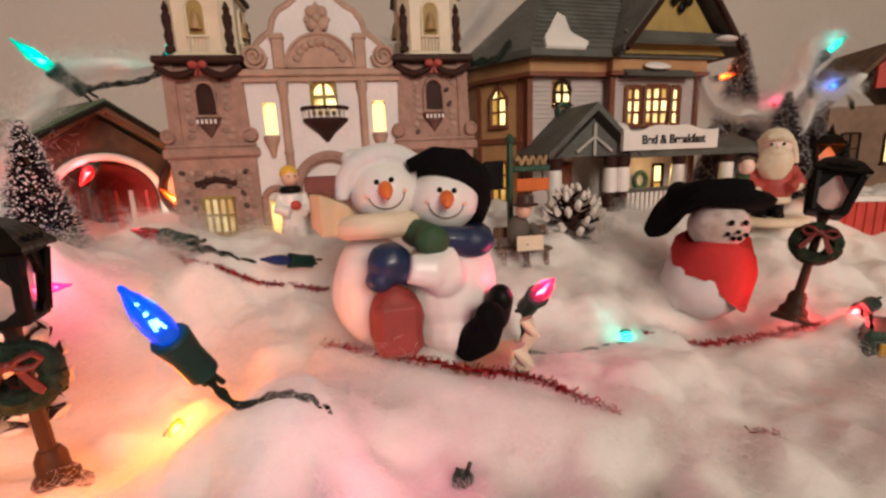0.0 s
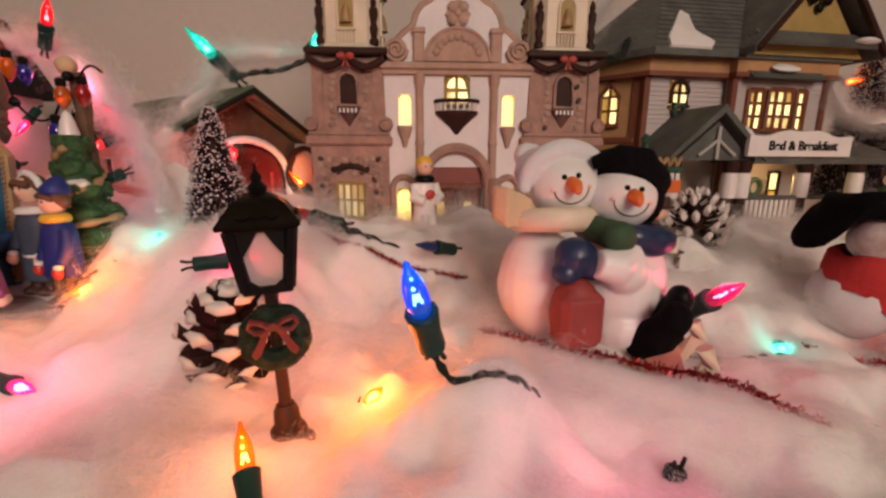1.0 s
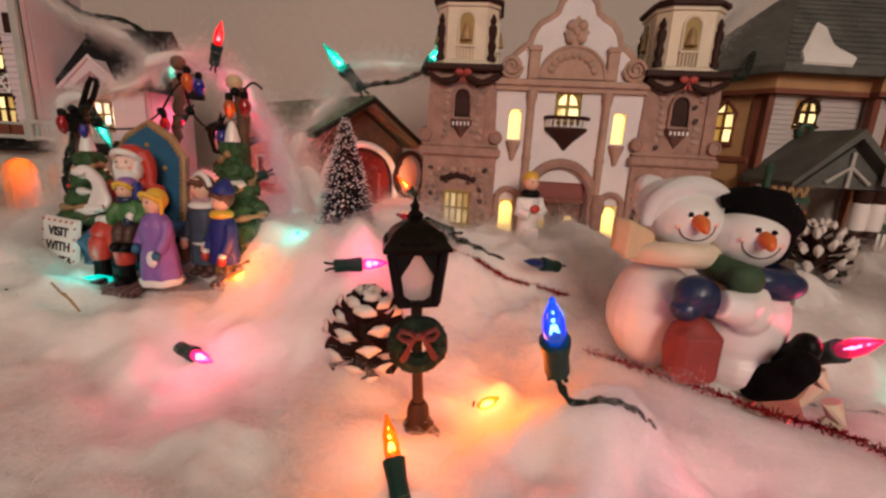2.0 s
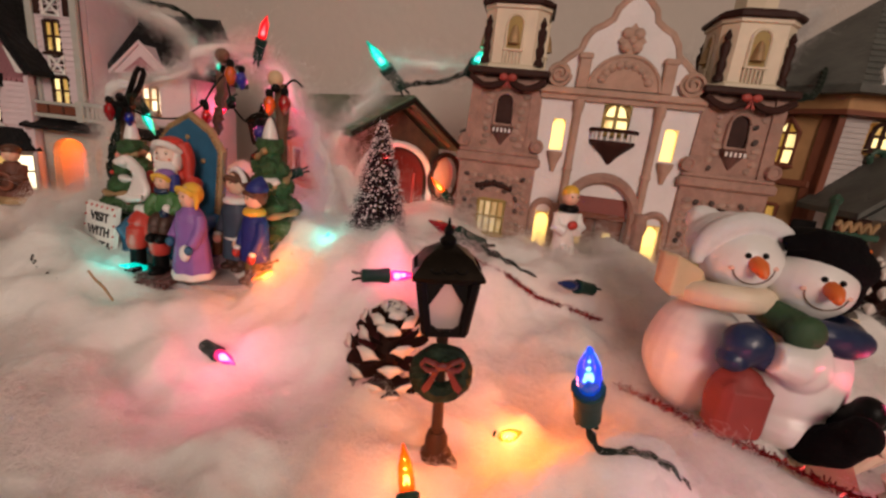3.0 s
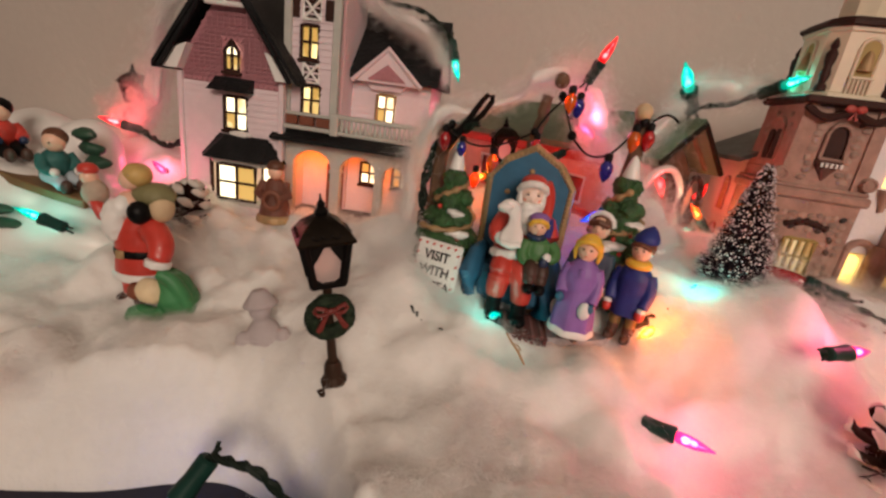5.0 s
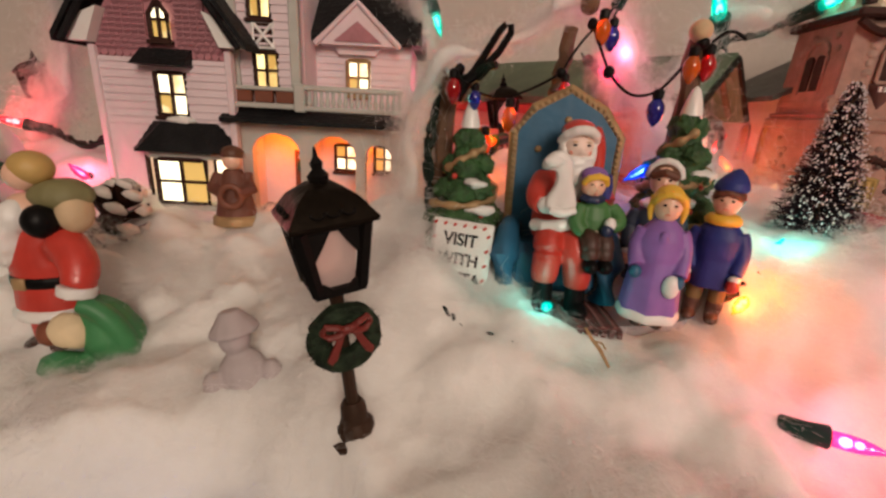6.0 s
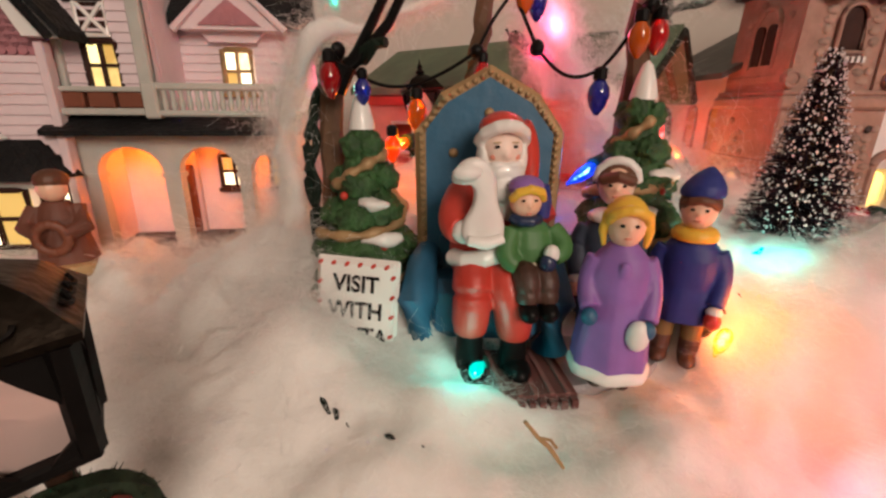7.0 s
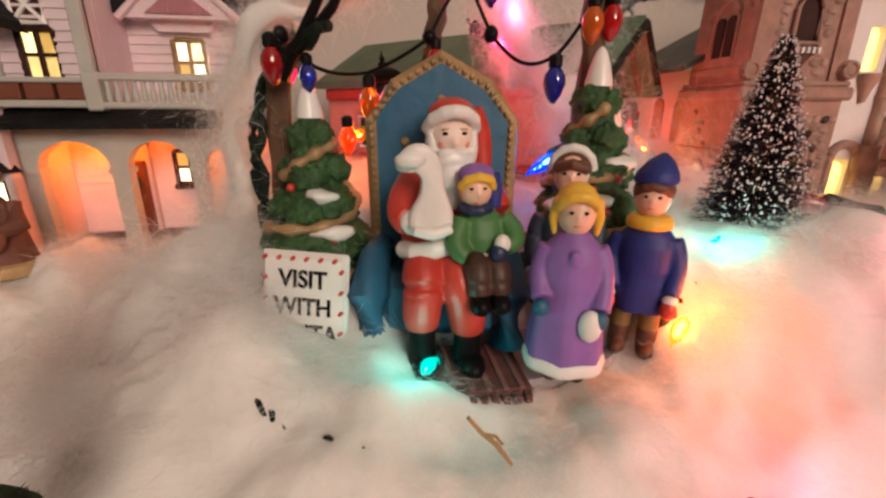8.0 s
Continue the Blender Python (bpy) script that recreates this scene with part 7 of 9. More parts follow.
    for nm, at, h, r, sd in (("fir_tree", (-0.2050, 0.2590, 0.1120), 0.0870, 0.0215, 1), ("fir_tree", (-0.3060, 0.2690, 0.1020), 0.0860, 0.0225, 2)):
        part(nm, xmas_tree(h, r, sd).moved(Matrix.Translation(L(*at))), [GREEN, WHITE, GOLD, RED], g, "glazed green fir with gold garland and snowy tip", smooth=80)
    # signboard
    sm = pose(*L(-0.3110, 0.2380, 0.0975), -8, 3, -14) @ Matrix.Diagonal((0.93, 1, 1.02, 1))
    sg = part("signboard", Shape().box(-0.0145, 0.0145, -0.0012, 0.0012, -0.002, 0.0375, 0, 0.0012).box(-0.0155, 0.0155, 0.0004, 0.002, -0.003, 0.0385, 0, 0.0008).moved(sm), WHITE, g, "white sign with red candy-cane border and black lettering")
    for txt, z in (("VISIT", 0.0268), ("WITH", 0.0178), ("SANTA", 0.0090)):
        cu = bpy.data.curves.new("lettering", "FONT")
        cu.body, cu.size, cu.extrude, cu.align_x, cu.align_y, cu.offset = txt, 0.0078, 0.0002, "CENTER", "CENTER", 0.00018
        cu.materials.append(BLACK)
        t = new("lettering", cu)
        t.parent, t.matrix_local = sg, sm @ pose(0.0, -0.0014, z + 0.003, 90, 0, 0)
    for i in range(22):
        u = i / 22 * 4
        e, w = int(u), u - int(u)
        x, z = ((-0.0135 + 0.027 * w, 0.0365), (0.0135, 0.0365 - 0.037 * w), (0.0135 - 0.027 * w, -0.0005), (-0.0135, -0.0005 + 0.037 * w))[e]
        part("candy_stripe", Shape().ball((x, -0.0012, z), (0.0012, 0.0005, 0.0007), 0, 7, 5, pose(0, 0, 0, 0, -40, 0).to_3x3()).moved(sm), RED, sg)
    return g


build_santa_scene()


# ---------------------------------------------------------------- small figures round the village
def build_choir_figure():
    s = Shape()
    s.lathe([(0.0088, 0), (0.0092, 0.002), (0.0078, 0.016), (0.0086, 0.026), (0.0072, 0.033), (0.003, 0.037)], (0, 0, 0), 0, 18, 0.8)
    for x in (-1, 1):
        s.tube([(x * 0.0072, 0, 0.033), (x * 0.0098, -0.003, 0.024), (x * 0.0040, -0.0078, 0.0215)], [0.0036, 0.0045, 0.0036], 0, 10)
        s.tube([(x * 0.0030, -0.0064, 0.012), (x * 0.0034, -0.0066, 0.0)], 0.0024, 0, 8)
    s.lathe([(0.0062, 0), (0.0074, 0.0018), (0.006, 0.0045)], (0, 0, 0.0345), 1, 14)
    s.ball((0, 0, 0.0450), (0.0058, 0.0060, 0.0066), 2, 14, 10)
    s.ball((0, 0.0008, 0.0472), (0.0061, 0.0062, 0.0056), 3, 14, 10)
    s.ball((0.0055, -0.0010, 0.0440), (0.0012, 0.0012, 0.0012), 2, 6, 5)
    s.ball((0.0, -0.0085, 0.0265), (0.0040, 0.0022, 0.0034), 4, 10, 7)
    for x in (-1, 1):
        s.ball((x * 0.0022, -0.0058, 0.0455), 0.0006, 1, 6, 5)
    return single("choir_figure", s.fused((1,), 0.0006), [WHITE, BLACK, SKIN, YELLOW, RED], "white-robed ceramic choir figure with black collar and red songbook", "figurine", pose(-0.0060, 0.2890, 0.1250, 0, 0, 20), smooth=75)


build_choir_figure()


def build_sack_santa():
    """A bearded figure in red carrying a child, with a green sack at his feet."""
    s = Shape()
    c = Vector((-0.4700, 0.2150, 0.0780))

    def L(x, y, z):
        return Vector((x, y, z)) - c

    # legs, coat, fur hem and belt
    for x in (-0.4830, -0.4745):
        s.tube([L(x, 0.2160, 0.0760), L(x, 0.2160, 0.0960)], [0.0060, 0.0066], 0, 12)
        s.ball(L(x - 0.002, 0.2130, 0.0800), (0.0066, 0.0080, 0.0050), 1, 12, 8)
    s.lathe([(0.0140, 0), (0.0146, 0.004), (0.0136, 0.014), (0.0140, 0.022), (0.0128, 0.030), (0.0085, 0.037), (0.004, 0.040)], tuple(L(-0.4770, 0.2160, 0.0960)), 0, 22, 0.85)
    s.lathe([(0.0135, 0), (0.0158, 0.001), (0.0160, 0.0040), (0.0140, 0.0058)], tuple(L(-0.4770, 0.2160, 0.0945)), 2, 22, 0.88)
    s.lathe([(0.0136, 0), (0.0144, 0.0008), (0.0142, 0.0046), (0.0134, 0.0052)], tuple(L(-0.4770, 0.2160, 0.1090)), 3, 22, 0.87)
    s.box(*[q for ax, (c0, h) in enumerate(((-0.4800, 0.0026), (0.2038, 0.0007), (0.1116, 0.0024))) for q in (c0 - c[ax] - h, c0 - c[ax] + h)], 5, 0.0004)
    # arm reaching down to the sack, and the black mitten at the shoulder
    s.tube(*bend([L(-0.4670, 0.2120, 0.1275), L(-0.4560, 0.2070, 0.1200), L(-0.4570, 0.2030, 0.1120)], [0.0072, 0.0070, 0.0058]), 0, 14)
    s.tube([L(-0.4566, 0.2030, 0.1128), L(-0.4572, 0.2022, 0.1085)], [0.0066, 0.0066], 2, 14)
    s.ball(L(-0.4690, 0.2070, 0.1365), (0.0060, 0.0060, 0.0066), 3, 14, 10)
    # bearded head turned aside
    s.ball(L(-0.4800, 0.2140, 0.1380), (0.0070, 0.0072, 0.0080), 4, 16, 10)
    s.ball(L(-0.4850, 0.2085, 0.1290), (0.0066, 0.0062, 0.0130), 2, 16, 12, None, 0.16, 300)
    s.ball(L(-0.4810, 0.2095, 0.1370), (0.0058, 0.0055, 0.0070), 2, 14, 10, None, 0.14, 300)
    # child on the shoulder, in khaki with blond hair
    s.ball(L(-0.4665, 0.2160, 0.1450), (0.0115, 0.0090, 0.0070), 6, 16, 10, None, 0.10, 200)
    s.ball(L(-0.4610, 0.2140, 0.1390), (0.0060, 0.0070, 0.0085), 7, 14, 10)
    s.ball(L(-0.4765, 0.2120, 0.1530), (0.0058, 0.0060, 0.0062), 4, 14, 10)
    s.ball(L(-0.4738, 0.2135, 0.1555), (0.0074, 0.0072, 0.0066), 8, 16, 10)
    # green sack with a cream bear and toys in it
    s.ball(L(-0.4510, 0.2090, 0.0890), (0.0105, 0.0110, 0.0180), 9, 18, 12, pose(0, 0, 0, 0, -20, 0).to_3x3(), 0.14, 160)
    s.tube(*bend([L(-0.4560, 0.2010, 0.1060), L(-0.4450, 0.2030, 0.1000), L(-0.4420, 0.2060, 0.0800)], [0.0036, 0.0042, 0.0040]), 9, 10)
    s.ball(L(-0.4610, 0.2000, 0.0945), (0.0078, 0.0052, 0.0078), 10, 16, 10, None, 0.18, 260)
    s.ball(L(-0.4690, 0.2005, 0.0930), (0.0046, 0.0045, 0.0056), 11, 12, 8, None, 0.15, 260)
    s.ball(L(-0.4640, 0.1990, 0.0790), (0.0125, 0.0065, 0.0062), 9, 16, 10, None, 0.22, 200)
    s.ball(L(-0.4560, 0.1985, 0.0755), (0.0080, 0.0060, 0.0060), 9, 14, 9, None, 0.22, 200)
    return single("sack_santa", s.fused((5,), 0.0009), [RED, BOOT, WHITE, BLACK, SKIN, GOLD, mat("khaki_coat", (0.22, 0.20, 0.09), 0.6, 0.2, 160, 0.2), BEIGE, mat("blond_hair", (0.55, 0.36, 0.12), 0.5, 0.2, 160, 0.2), mat("sack_green", (0.05, 0.22, 0.08), 0.5, 0.2, 160, 0.2), mat("teddy_cream", (0.75, 0.6, 0.38), 0.7, 0.15, 200, 0.3), RUST],
                  "red-suited bearded figurine carrying a child beside a green sack", "figurine", Matrix.Translation(c), smooth=80)


build_sack_santa()


def build_sled_hill():
    """A white ceramic hill with children sledding down a brown run."""
    c = Vector((-0.585, 0.270, 0.085))
    g = thing("sledding_hill", "white ceramic snow hill with children sledding down", "figurine", Matrix.Translation(c))

    def L(x, y, z):
        return Vector((x, y, z)) - c

    hill = Shape()
    for x, y, z, r in ((-0.612, 0.285, 0.105, (0.062, 0.040, 0.044)), (-0.625, 0.302, 0.140, (0.040, 0.028, 0.032)), (-0.585, 0.300, 0.140, (0.024, 0.022, 0.030)), (-0.565, 0.262, 0.100, (0.042, 0.026, 0.028)), (-0.570, 0.243, 0.096, (0.052, 0.020, 0.019)), (-0.605, 0.252, 0.118, (0.040, 0.020, 0.022))):
        hill.ball(L(x, y, z), r, 0, 24, 14, None, 0.10, 40)
    part("hill", hill.fused((), 0.0022, 6), WHITE, g)
    run = Shape()
    v, f = [], []
    line = [(-0.650, 0.258, 0.152), (-0.612, 0.249, 0.1405), (-0.580, 0.243, 0.1345), (-0.550, 0.239, 0.1310), (-0.527, 0.237, 0.1290)]
    for x, y, z in line:
        v += [L(x, y - 0.004, z), L(x, y + 0.010, z), L(x, y + 0.010, z - 0.004), L(x, y - 0.004, z - 0.0055)]
    for i in range(len(line) - 1):
        f += [(4 * i + j, 4 * i + (j + 1) % 4, 4 * i + 4 + (j + 1) % 4, 4 * i + 4 + j) for j in range(4)]
    run.add(v, f + [(3, 2, 1, 0), (16, 17, 18, 19)])
    part("toboggan", run, mat("tan_toboggan", (0.22, 0.13, 0.055), 0.6, 0.2, 160, 0.2), g, "long tan wooden toboggan", soft=0.0008)

    def rider(x, y, z, mats, lab, k=1.0):
        """A child sitting on the toboggan, legs stretched out towards +x."""
        q = Shape()
        q.loft([(0, 0, 0.000, 0.0085, 0.0080), (0.0006, 0, 0.008, 0.0088, 0.0078), (0.0012, 0, 0.0150, 0.0080, 0.0070), (0.0016, 0, 0.0190, 0.0040, 0.0040)], 1, 20)
        for d in (-1, 1):
            q.tube(*bend([(0.000, d * 0.0042, 0.002), (0.0120, d * 0.0046, 0.0035), (0.0175, d * 0.0044, -0.0005)], [0.0046, 0.0044, 0.0036]), 3, 10)
            q.ball((0.0205, d * 0.0044, 0.0010), (0.0036, 0.0034, 0.0048), 4, 10, 8)
            q.tube(*bend([(0.0010, d * 0.0068, 0.0155), (0.0060, d * 0.0100, 0.0090), (0.0115, d * 0.0070, 0.0085)], [0.0036, 0.0036, 0.0030]), 1, 10)
            q.ball((0.0130, d * 0.0066, 0.0085), (0.0030, 0.0028, 0.0028), 5, 10, 8)
        q.ball((0.0022, -0.0006, 0.0245), (0.0062, 0.0060, 0.0066), 2, 16, 11)
        q.ball((0.0006, 0.0010, 0.0268), (0.0070, 0.0066, 0.0060), 0, 16, 11)
        for d in (-0.0022, 0.0022):
            q.ball((0.0072, -0.0036 + d, 0.0252), 0.0006, 6, 6, 5)
        part("rider", q.fused((6,), 0.0007).moved(Matrix.Translation(L(x, y, z)) @ pose(0, 0, 0, 0, 8, -18) @ Matrix.Scale(k, 4)), mats, g, lab, smooth=80)

    rider(-0.560, 0.248, 0.1360, [HAIR, mat("teal_jacket", (0.02, 0.13, 0.12), 0.55, 0.15, 160, 0.2), SKIN, mat("pale_blue_trousers", (0.42, 0.50, 0.55), 0.6, 0.1, 160, 0.1), BOOT, WHITE, BLACK], "child with brown hair in a teal jacket", 1.0)
    rider(-0.607, 0.258, 0.1480, [BLACK, RED, SKIN, BLACK, BOOT, BLUE, BLACK], "child in a red jacket", 1.0)
    rd = Shape().ball(L(-0.5225, 0.2370, 0.1340), (0.0075, 0.0070, 0.0085), 1, 14, 10).ball(L(-0.5255, 0.2370, 0.1435), (0.0050, 0.0050, 0.0050), 2, 14, 10)
    rd.ball(L(-0.5262, 0.2375, 0.1480), (0.0058, 0.0056, 0.0042), 0, 14, 10).tube(*bend([L(-0.5220, 0.2350, 0.1290), L(-0.5170, 0.2330, 0.1260), L(-0.5150, 0.2335, 0.1195)], [0.0040, 0.0038, 0.0032]), 0, 10)
    part("front_rider", rd.fused((), 0.0007), [RED, mat("oatmeal_fur", (0.45, 0.36, 0.28), 0.8, 0.2, 260, 0.4), SKIN], g, "small rider in a red cap", smooth=80)
    for i in range(3):
        part("moulded_fir", Shape().ball(L(-0.5570 + 0.0055 * i, 0.2700 - 0.002 * i, 0.1630 - 0.0085 * i), (0.0075 + 0.001 * i, 0.0050, 0.0042), 0, 14, 9, None, 0.35, 200), DKGREEN, g)
    for i in range(2):
        part("painted_fir", Shape().ball(L(-0.5800 + 0.004 * i, 0.2262, 0.1175 - 0.0085 * i), (0.0105, 0.0040, 0.0034), 0, 14, 9, None, 0.3, 200), DKGREEN, g)
    return g


build_sled_hill()


def build_caroler():
    s = Shape()
    s.lathe([(0.0120, 0), (0.0125, 0.002), (0.0100, 0.016), (0.0085, 0.026), (0.0050, 0.033)], (0, 0, 0), 0, 16, 0.85)
    s.lathe([(0.0118, 0), (0.0140, 0.001), (0.0136, 0.0055), (0.0110, 0.0070)], (0, 0, -0.001), 1, 16, 0.9)
    s.ball((0, 0, 0.0385), (0.0058, 0.0056, 0.0062), 2, 12, 9)
    s.ball((0, 0.001, 0.0420), (0.0066, 0.0066, 0.0050), 3, 12, 9)
    for x in (-1, 1):
        s.tube([(x * 0.0075, 0, 0.030), (x * 0.0105, -0.005, 0.022), (x * 0.0040, -0.0105, 0.020)], [0.0038, 0.0042, 0.0034], 0, 8)
    for i in range(16):
        a = i * 0.3927
        s.ball((0.0058 * math.cos(a), -0.0110, 0.0185 + 0.0062 * math.sin(a)), (0.0022, 0.0018, 0.0022), 4, 7, 5)
    return single("wreath_seller", s.fused((), 0.0006, 3), [mat("brown_coat", (0.15, 0.05, 0.03), 0.6, 0.2, 160, 0.25), GOLD, SKIN, HAIR, RUST], "brown-coated ceramic figure holding a wreath before the pink house", "figurine", pose(-0.4440, 0.3110, 0.1110, 0, 0, 12), smooth=80)


build_caroler()


def build_angel():
    s = Shape()
    s.lathe([(0.0105, 0), (0.0115, 0.003), (0.0095, 0.012), (0.0075, 0.019), (0.0040, 0.023)], (0, 0, 0), 0, 14, 0.85)
    s.ball((0.0, -0.001, 0.0280), (0.0056, 0.0056, 0.0060), 0, 12, 9)
    s.lathe([(0.0085, 0), (0.0090, 0.0012), (0.0060, 0.0050), (0.0035, 0.0085)], (0.0005, 0, 0.0300), 0, 12)
    for x in (-1, 1):
        s.ball((x * 0.0100, -0.003, 0.012), (0.0042, 0.0042, 0.0062), 0, 10, 8)
        s.ball((x * 0.0075, -0.0080, 0.0035), (0.0046, 0.0056, 0.0038), 0, 10, 7)
    # the mauve-grey colour carries the shade this figure stands in
    return single("bisque_figure", s.fused((), 0.0007), [mat("bisque", (0.46, 0.40, 0.40), 0.75, 0.08, 200, 0.2)], "unpainted bisque figure, shaded mauve-grey, half buried in snow", "figurine", pose(-0.3860, 0.1880, 0.0740, -6, -10, 15), smooth=80)


build_angel()


def build_toy_santa():
    """A red-suited figure with a child on a round white base."""
    s = Shape()
    s.lathe([(0.0300, 0), (0.0320, 0.002), (0.0310, 0.006), (0.0260, 0.0075)], (0, 0, 0), 2, 24, 0.75)
    for x in (-0.006, 0.006):
        s.tube([(x, 0, 0.006), (x, 0, 0.020)], [0.0068, 0.0060], 3, 10)
        s.ball((x, -0.007, 0.0085), (0.006, 0.009, 0.0042), 3, 10, 7)
    s.lathe([(0.0140, 0), (0.0160, 0.004), (0.0165, 0.014), (0.0150, 0.024), (0.0080, 0.033)], (0, 0, 0.0190), 0, 18, 0.85)
    s.lathe([(0.0145, 0), (0.0170, 0.0015), (0.0166, 0.0055), (0.0145, 0.0070)], (0, 0, 0.0180), 2, 18, 0.88)
    s.ball((0, -0.001, 0.0630), (0.0125, 0.0115, 0.0125), 1, 16, 11)
    s.ball((0.001, 0.003, 0.0690), (0.0128, 0.0115, 0.0105), 2, 14, 10)
    s.tube([(0.012, 0.001, 0.068), (0.0155, 0.003, 0.058), (0.016, 0.003, 0.050)], [0.004, 0.0035, 0.004], 2, 8)
    s.tube([(-0.0125, -0.003, 0.0680), (-0.006, -0.0105, 0.0715), (0.003, -0.0115, 0.0715), (0.011, -0.006, 0.069)], 0.0034, 2, 8)
    s.ball((0, -0.0090, 0.0510), (0.0138, 0.0080, 0.0150), 2, 16, 11, None, 0.12, 220)
    s.ball((0, -0.0140, 0.0600), (0.0065, 0.0030, 0.0028), 2, 10, 7)
    for x in (-0.0045, 0.0045):
        s.ball((x, -0.0120, 0.0660), 0.0012, 3, 8, 6)
    s.ball((0, -0.0140, 0.0628), 0.0019, 1, 8, 6)
    s.tube([(0.0130, -0.001, 0.046), (0.0195, -0.006, 0.036), (0.0110, -0.0145, 0.031)], [0.0066, 0.0066, 0.0050], 0, 10)
    s.ball((0.0170, -0.009, 0.0330), (0.0058, 0.0058, 0.0048), 2, 10, 7)
    s.tube([(-0.0130, -0.001, 0.046), (-0.0175, -0.006, 0.036), (-0.0120, -0.0140, 0.030)], [0.0062, 0.0062, 0.0050], 0, 10)
    s.ball((-0.0130, -0.0140, 0.0285), (0.0056, 0.0050, 0.0052), 2, 10, 7)
    # child beside him
    s.ball((-0.0215, -0.006, 0.0330), (0.0080, 0.0075, 0.0125), 4, 14, 10)
    s.ball((-0.0205, -0.009, 0.0490), (0.0068, 0.0065, 0.0070), 1, 12, 9)
    s.ball((-0.0210, -0.006, 0.0525), (0.0076, 0.0072, 0.0056), 5, 12, 8)
    return single("toy_santa", s.fused((3,), 0.0012), [CRIMSON, PALE, CREAM, BLACK, GREEN, BROWN], "red-suited white-bearded figurine with child on white round base", "figurine", pose(0.3620, 0.2450, 0.1150, 0, 0, -42) @ Matrix.Diagonal((0.88, 0.9, 0.97, 1)), smooth=80)


build_toy_santa()


def build_train():
    t = thing("toy_train", "green and yellow toy railway car on the snow", "toy train", pose(0.2750, 0.0830, 0.0660, 0, 0, -48))
    part("body", Shape().box(-0.036, 0.036, -0.014, 0.014, 0.006, 0.030, 0, 0.002), mat("train_green", (0.02, 0.06, 0.04), 0.4, 0.15, 160, 0.1), t)
    part("side_panel", Shape().box(-0.031, 0.031, -0.0152, -0.0138, 0.010, 0.0255, 0, 0.0005), mat("train_yellow", (0.72, 0.42, 0.03), 0.4, 0.1, 160, 0.1), t, "bright yellow side panel")
    for i in range(3):
        part("marking", Shape().box(-0.024 + i * 0.008, -0.0185 + i * 0.008, -0.0156, -0.0151, 0.0155, 0.0205), ORANGE, t)
    part("end_panel", Shape().box(-0.0368, -0.0355, -0.011, 0.011, 0.010, 0.026, 0, 0.0004), mat("train_green", (0, 0, 0)), t)
    part("underframe", Shape().box(-0.038, 0.038, -0.0155, 0.0155, 0.002, 0.0065, 0, 0.001), RED, t, "red underframe")
    part("load", Shape().box(-0.02, 0.034, -0.010, 0.010, 0.030, 0.040, 0, 0.003), RED, t)
    part("handle", Shape().tube([(-0.033, -0.008, 0.030), (-0.034, -0.008, 0.036), (-0.034, 0.008, 0.036), (-0.033, 0.008, 0.030)], 0.0009, 0, 6), BLACK, t)
    for x in (-0.024, 0.024):
        for y in (-0.013, 0.013):
            part("wheel", Shape().tube([(x, y - 0.002, 0.002), (x, y + 0.002, 0.002)], 0.006, 0, 16), BLACK, t)


build_train()


def build_bench():
    b = thing("park_bench", "brown wooden bench with a seated figure reading", "bench", pose(0.1450, 0.2450, 0.1000, 0, 0, -8))
    for y in (-0.008, -0.003, 0.002):
        part("slat", Shape().box(-0.020, 0.018, y, y + 0.0042, 0.0145, 0.0165, 0, 0.0005), BROWN, b)
    for x in (-0.016, 0.014):
        part("leg", Shape().tube([(x, -0.006, 0), (x, -0.006, 0.0145)], 0.0020, 0, 6).tube([(x, 0.004, 0), (x, 0.005, 0.030)], 0.0018, 0, 6), BROWN, b)
    part("backrest", Shape().box(-0.020, 0.018, 0.005, 0.0068, 0.0225, 0.0300, 0, 0.0006), BROWN, b)
    f = Shape().ball((-0.004, -0.001, 0.0270), (0.0085, 0.0075, 0.0120), 0, 14, 10).ball((-0.002, -0.006, 0.0430), (0.0056, 0.0056, 0.0062), 1, 12, 9)
    f.lathe([(0.0085, 0), (0.0090, 0.001), (0.0058, 0.0018), (0.0054, 0.0070), (0.002, 0.0075)], (-0.001, -0.0055, 0.0455), 2, 14)
    f.tube([(-0.004, -0.003, 0.018), (-0.003, -0.014, 0.0185), (-0.003, -0.015, 0.006)], [0.005, 0.0046, 0.0036], 2, 10)
    f.tube([(0.004, -0.003, 0.031), (0.007, -0.010, 0.026), (0.001, -0.014, 0.026)], [0.0036, 0.0034, 0.003], 0, 8)
    f.box(-0.010, 0.008, -0.0170, -0.0155, 0.0170, 0.0270, 3, 0.0004)
    single("reading_figure", f, [mat("grey_brown_coat", (0.12, 0.10, 0.08), 0.7, 0.2, 160, 0.2), SKIN, BOOT, CREAM], "seated ceramic figure in brown coat reading a paper", "figurine", pose(0.1450, 0.2450, 0.1000, 0, 0, -8))


build_bench()


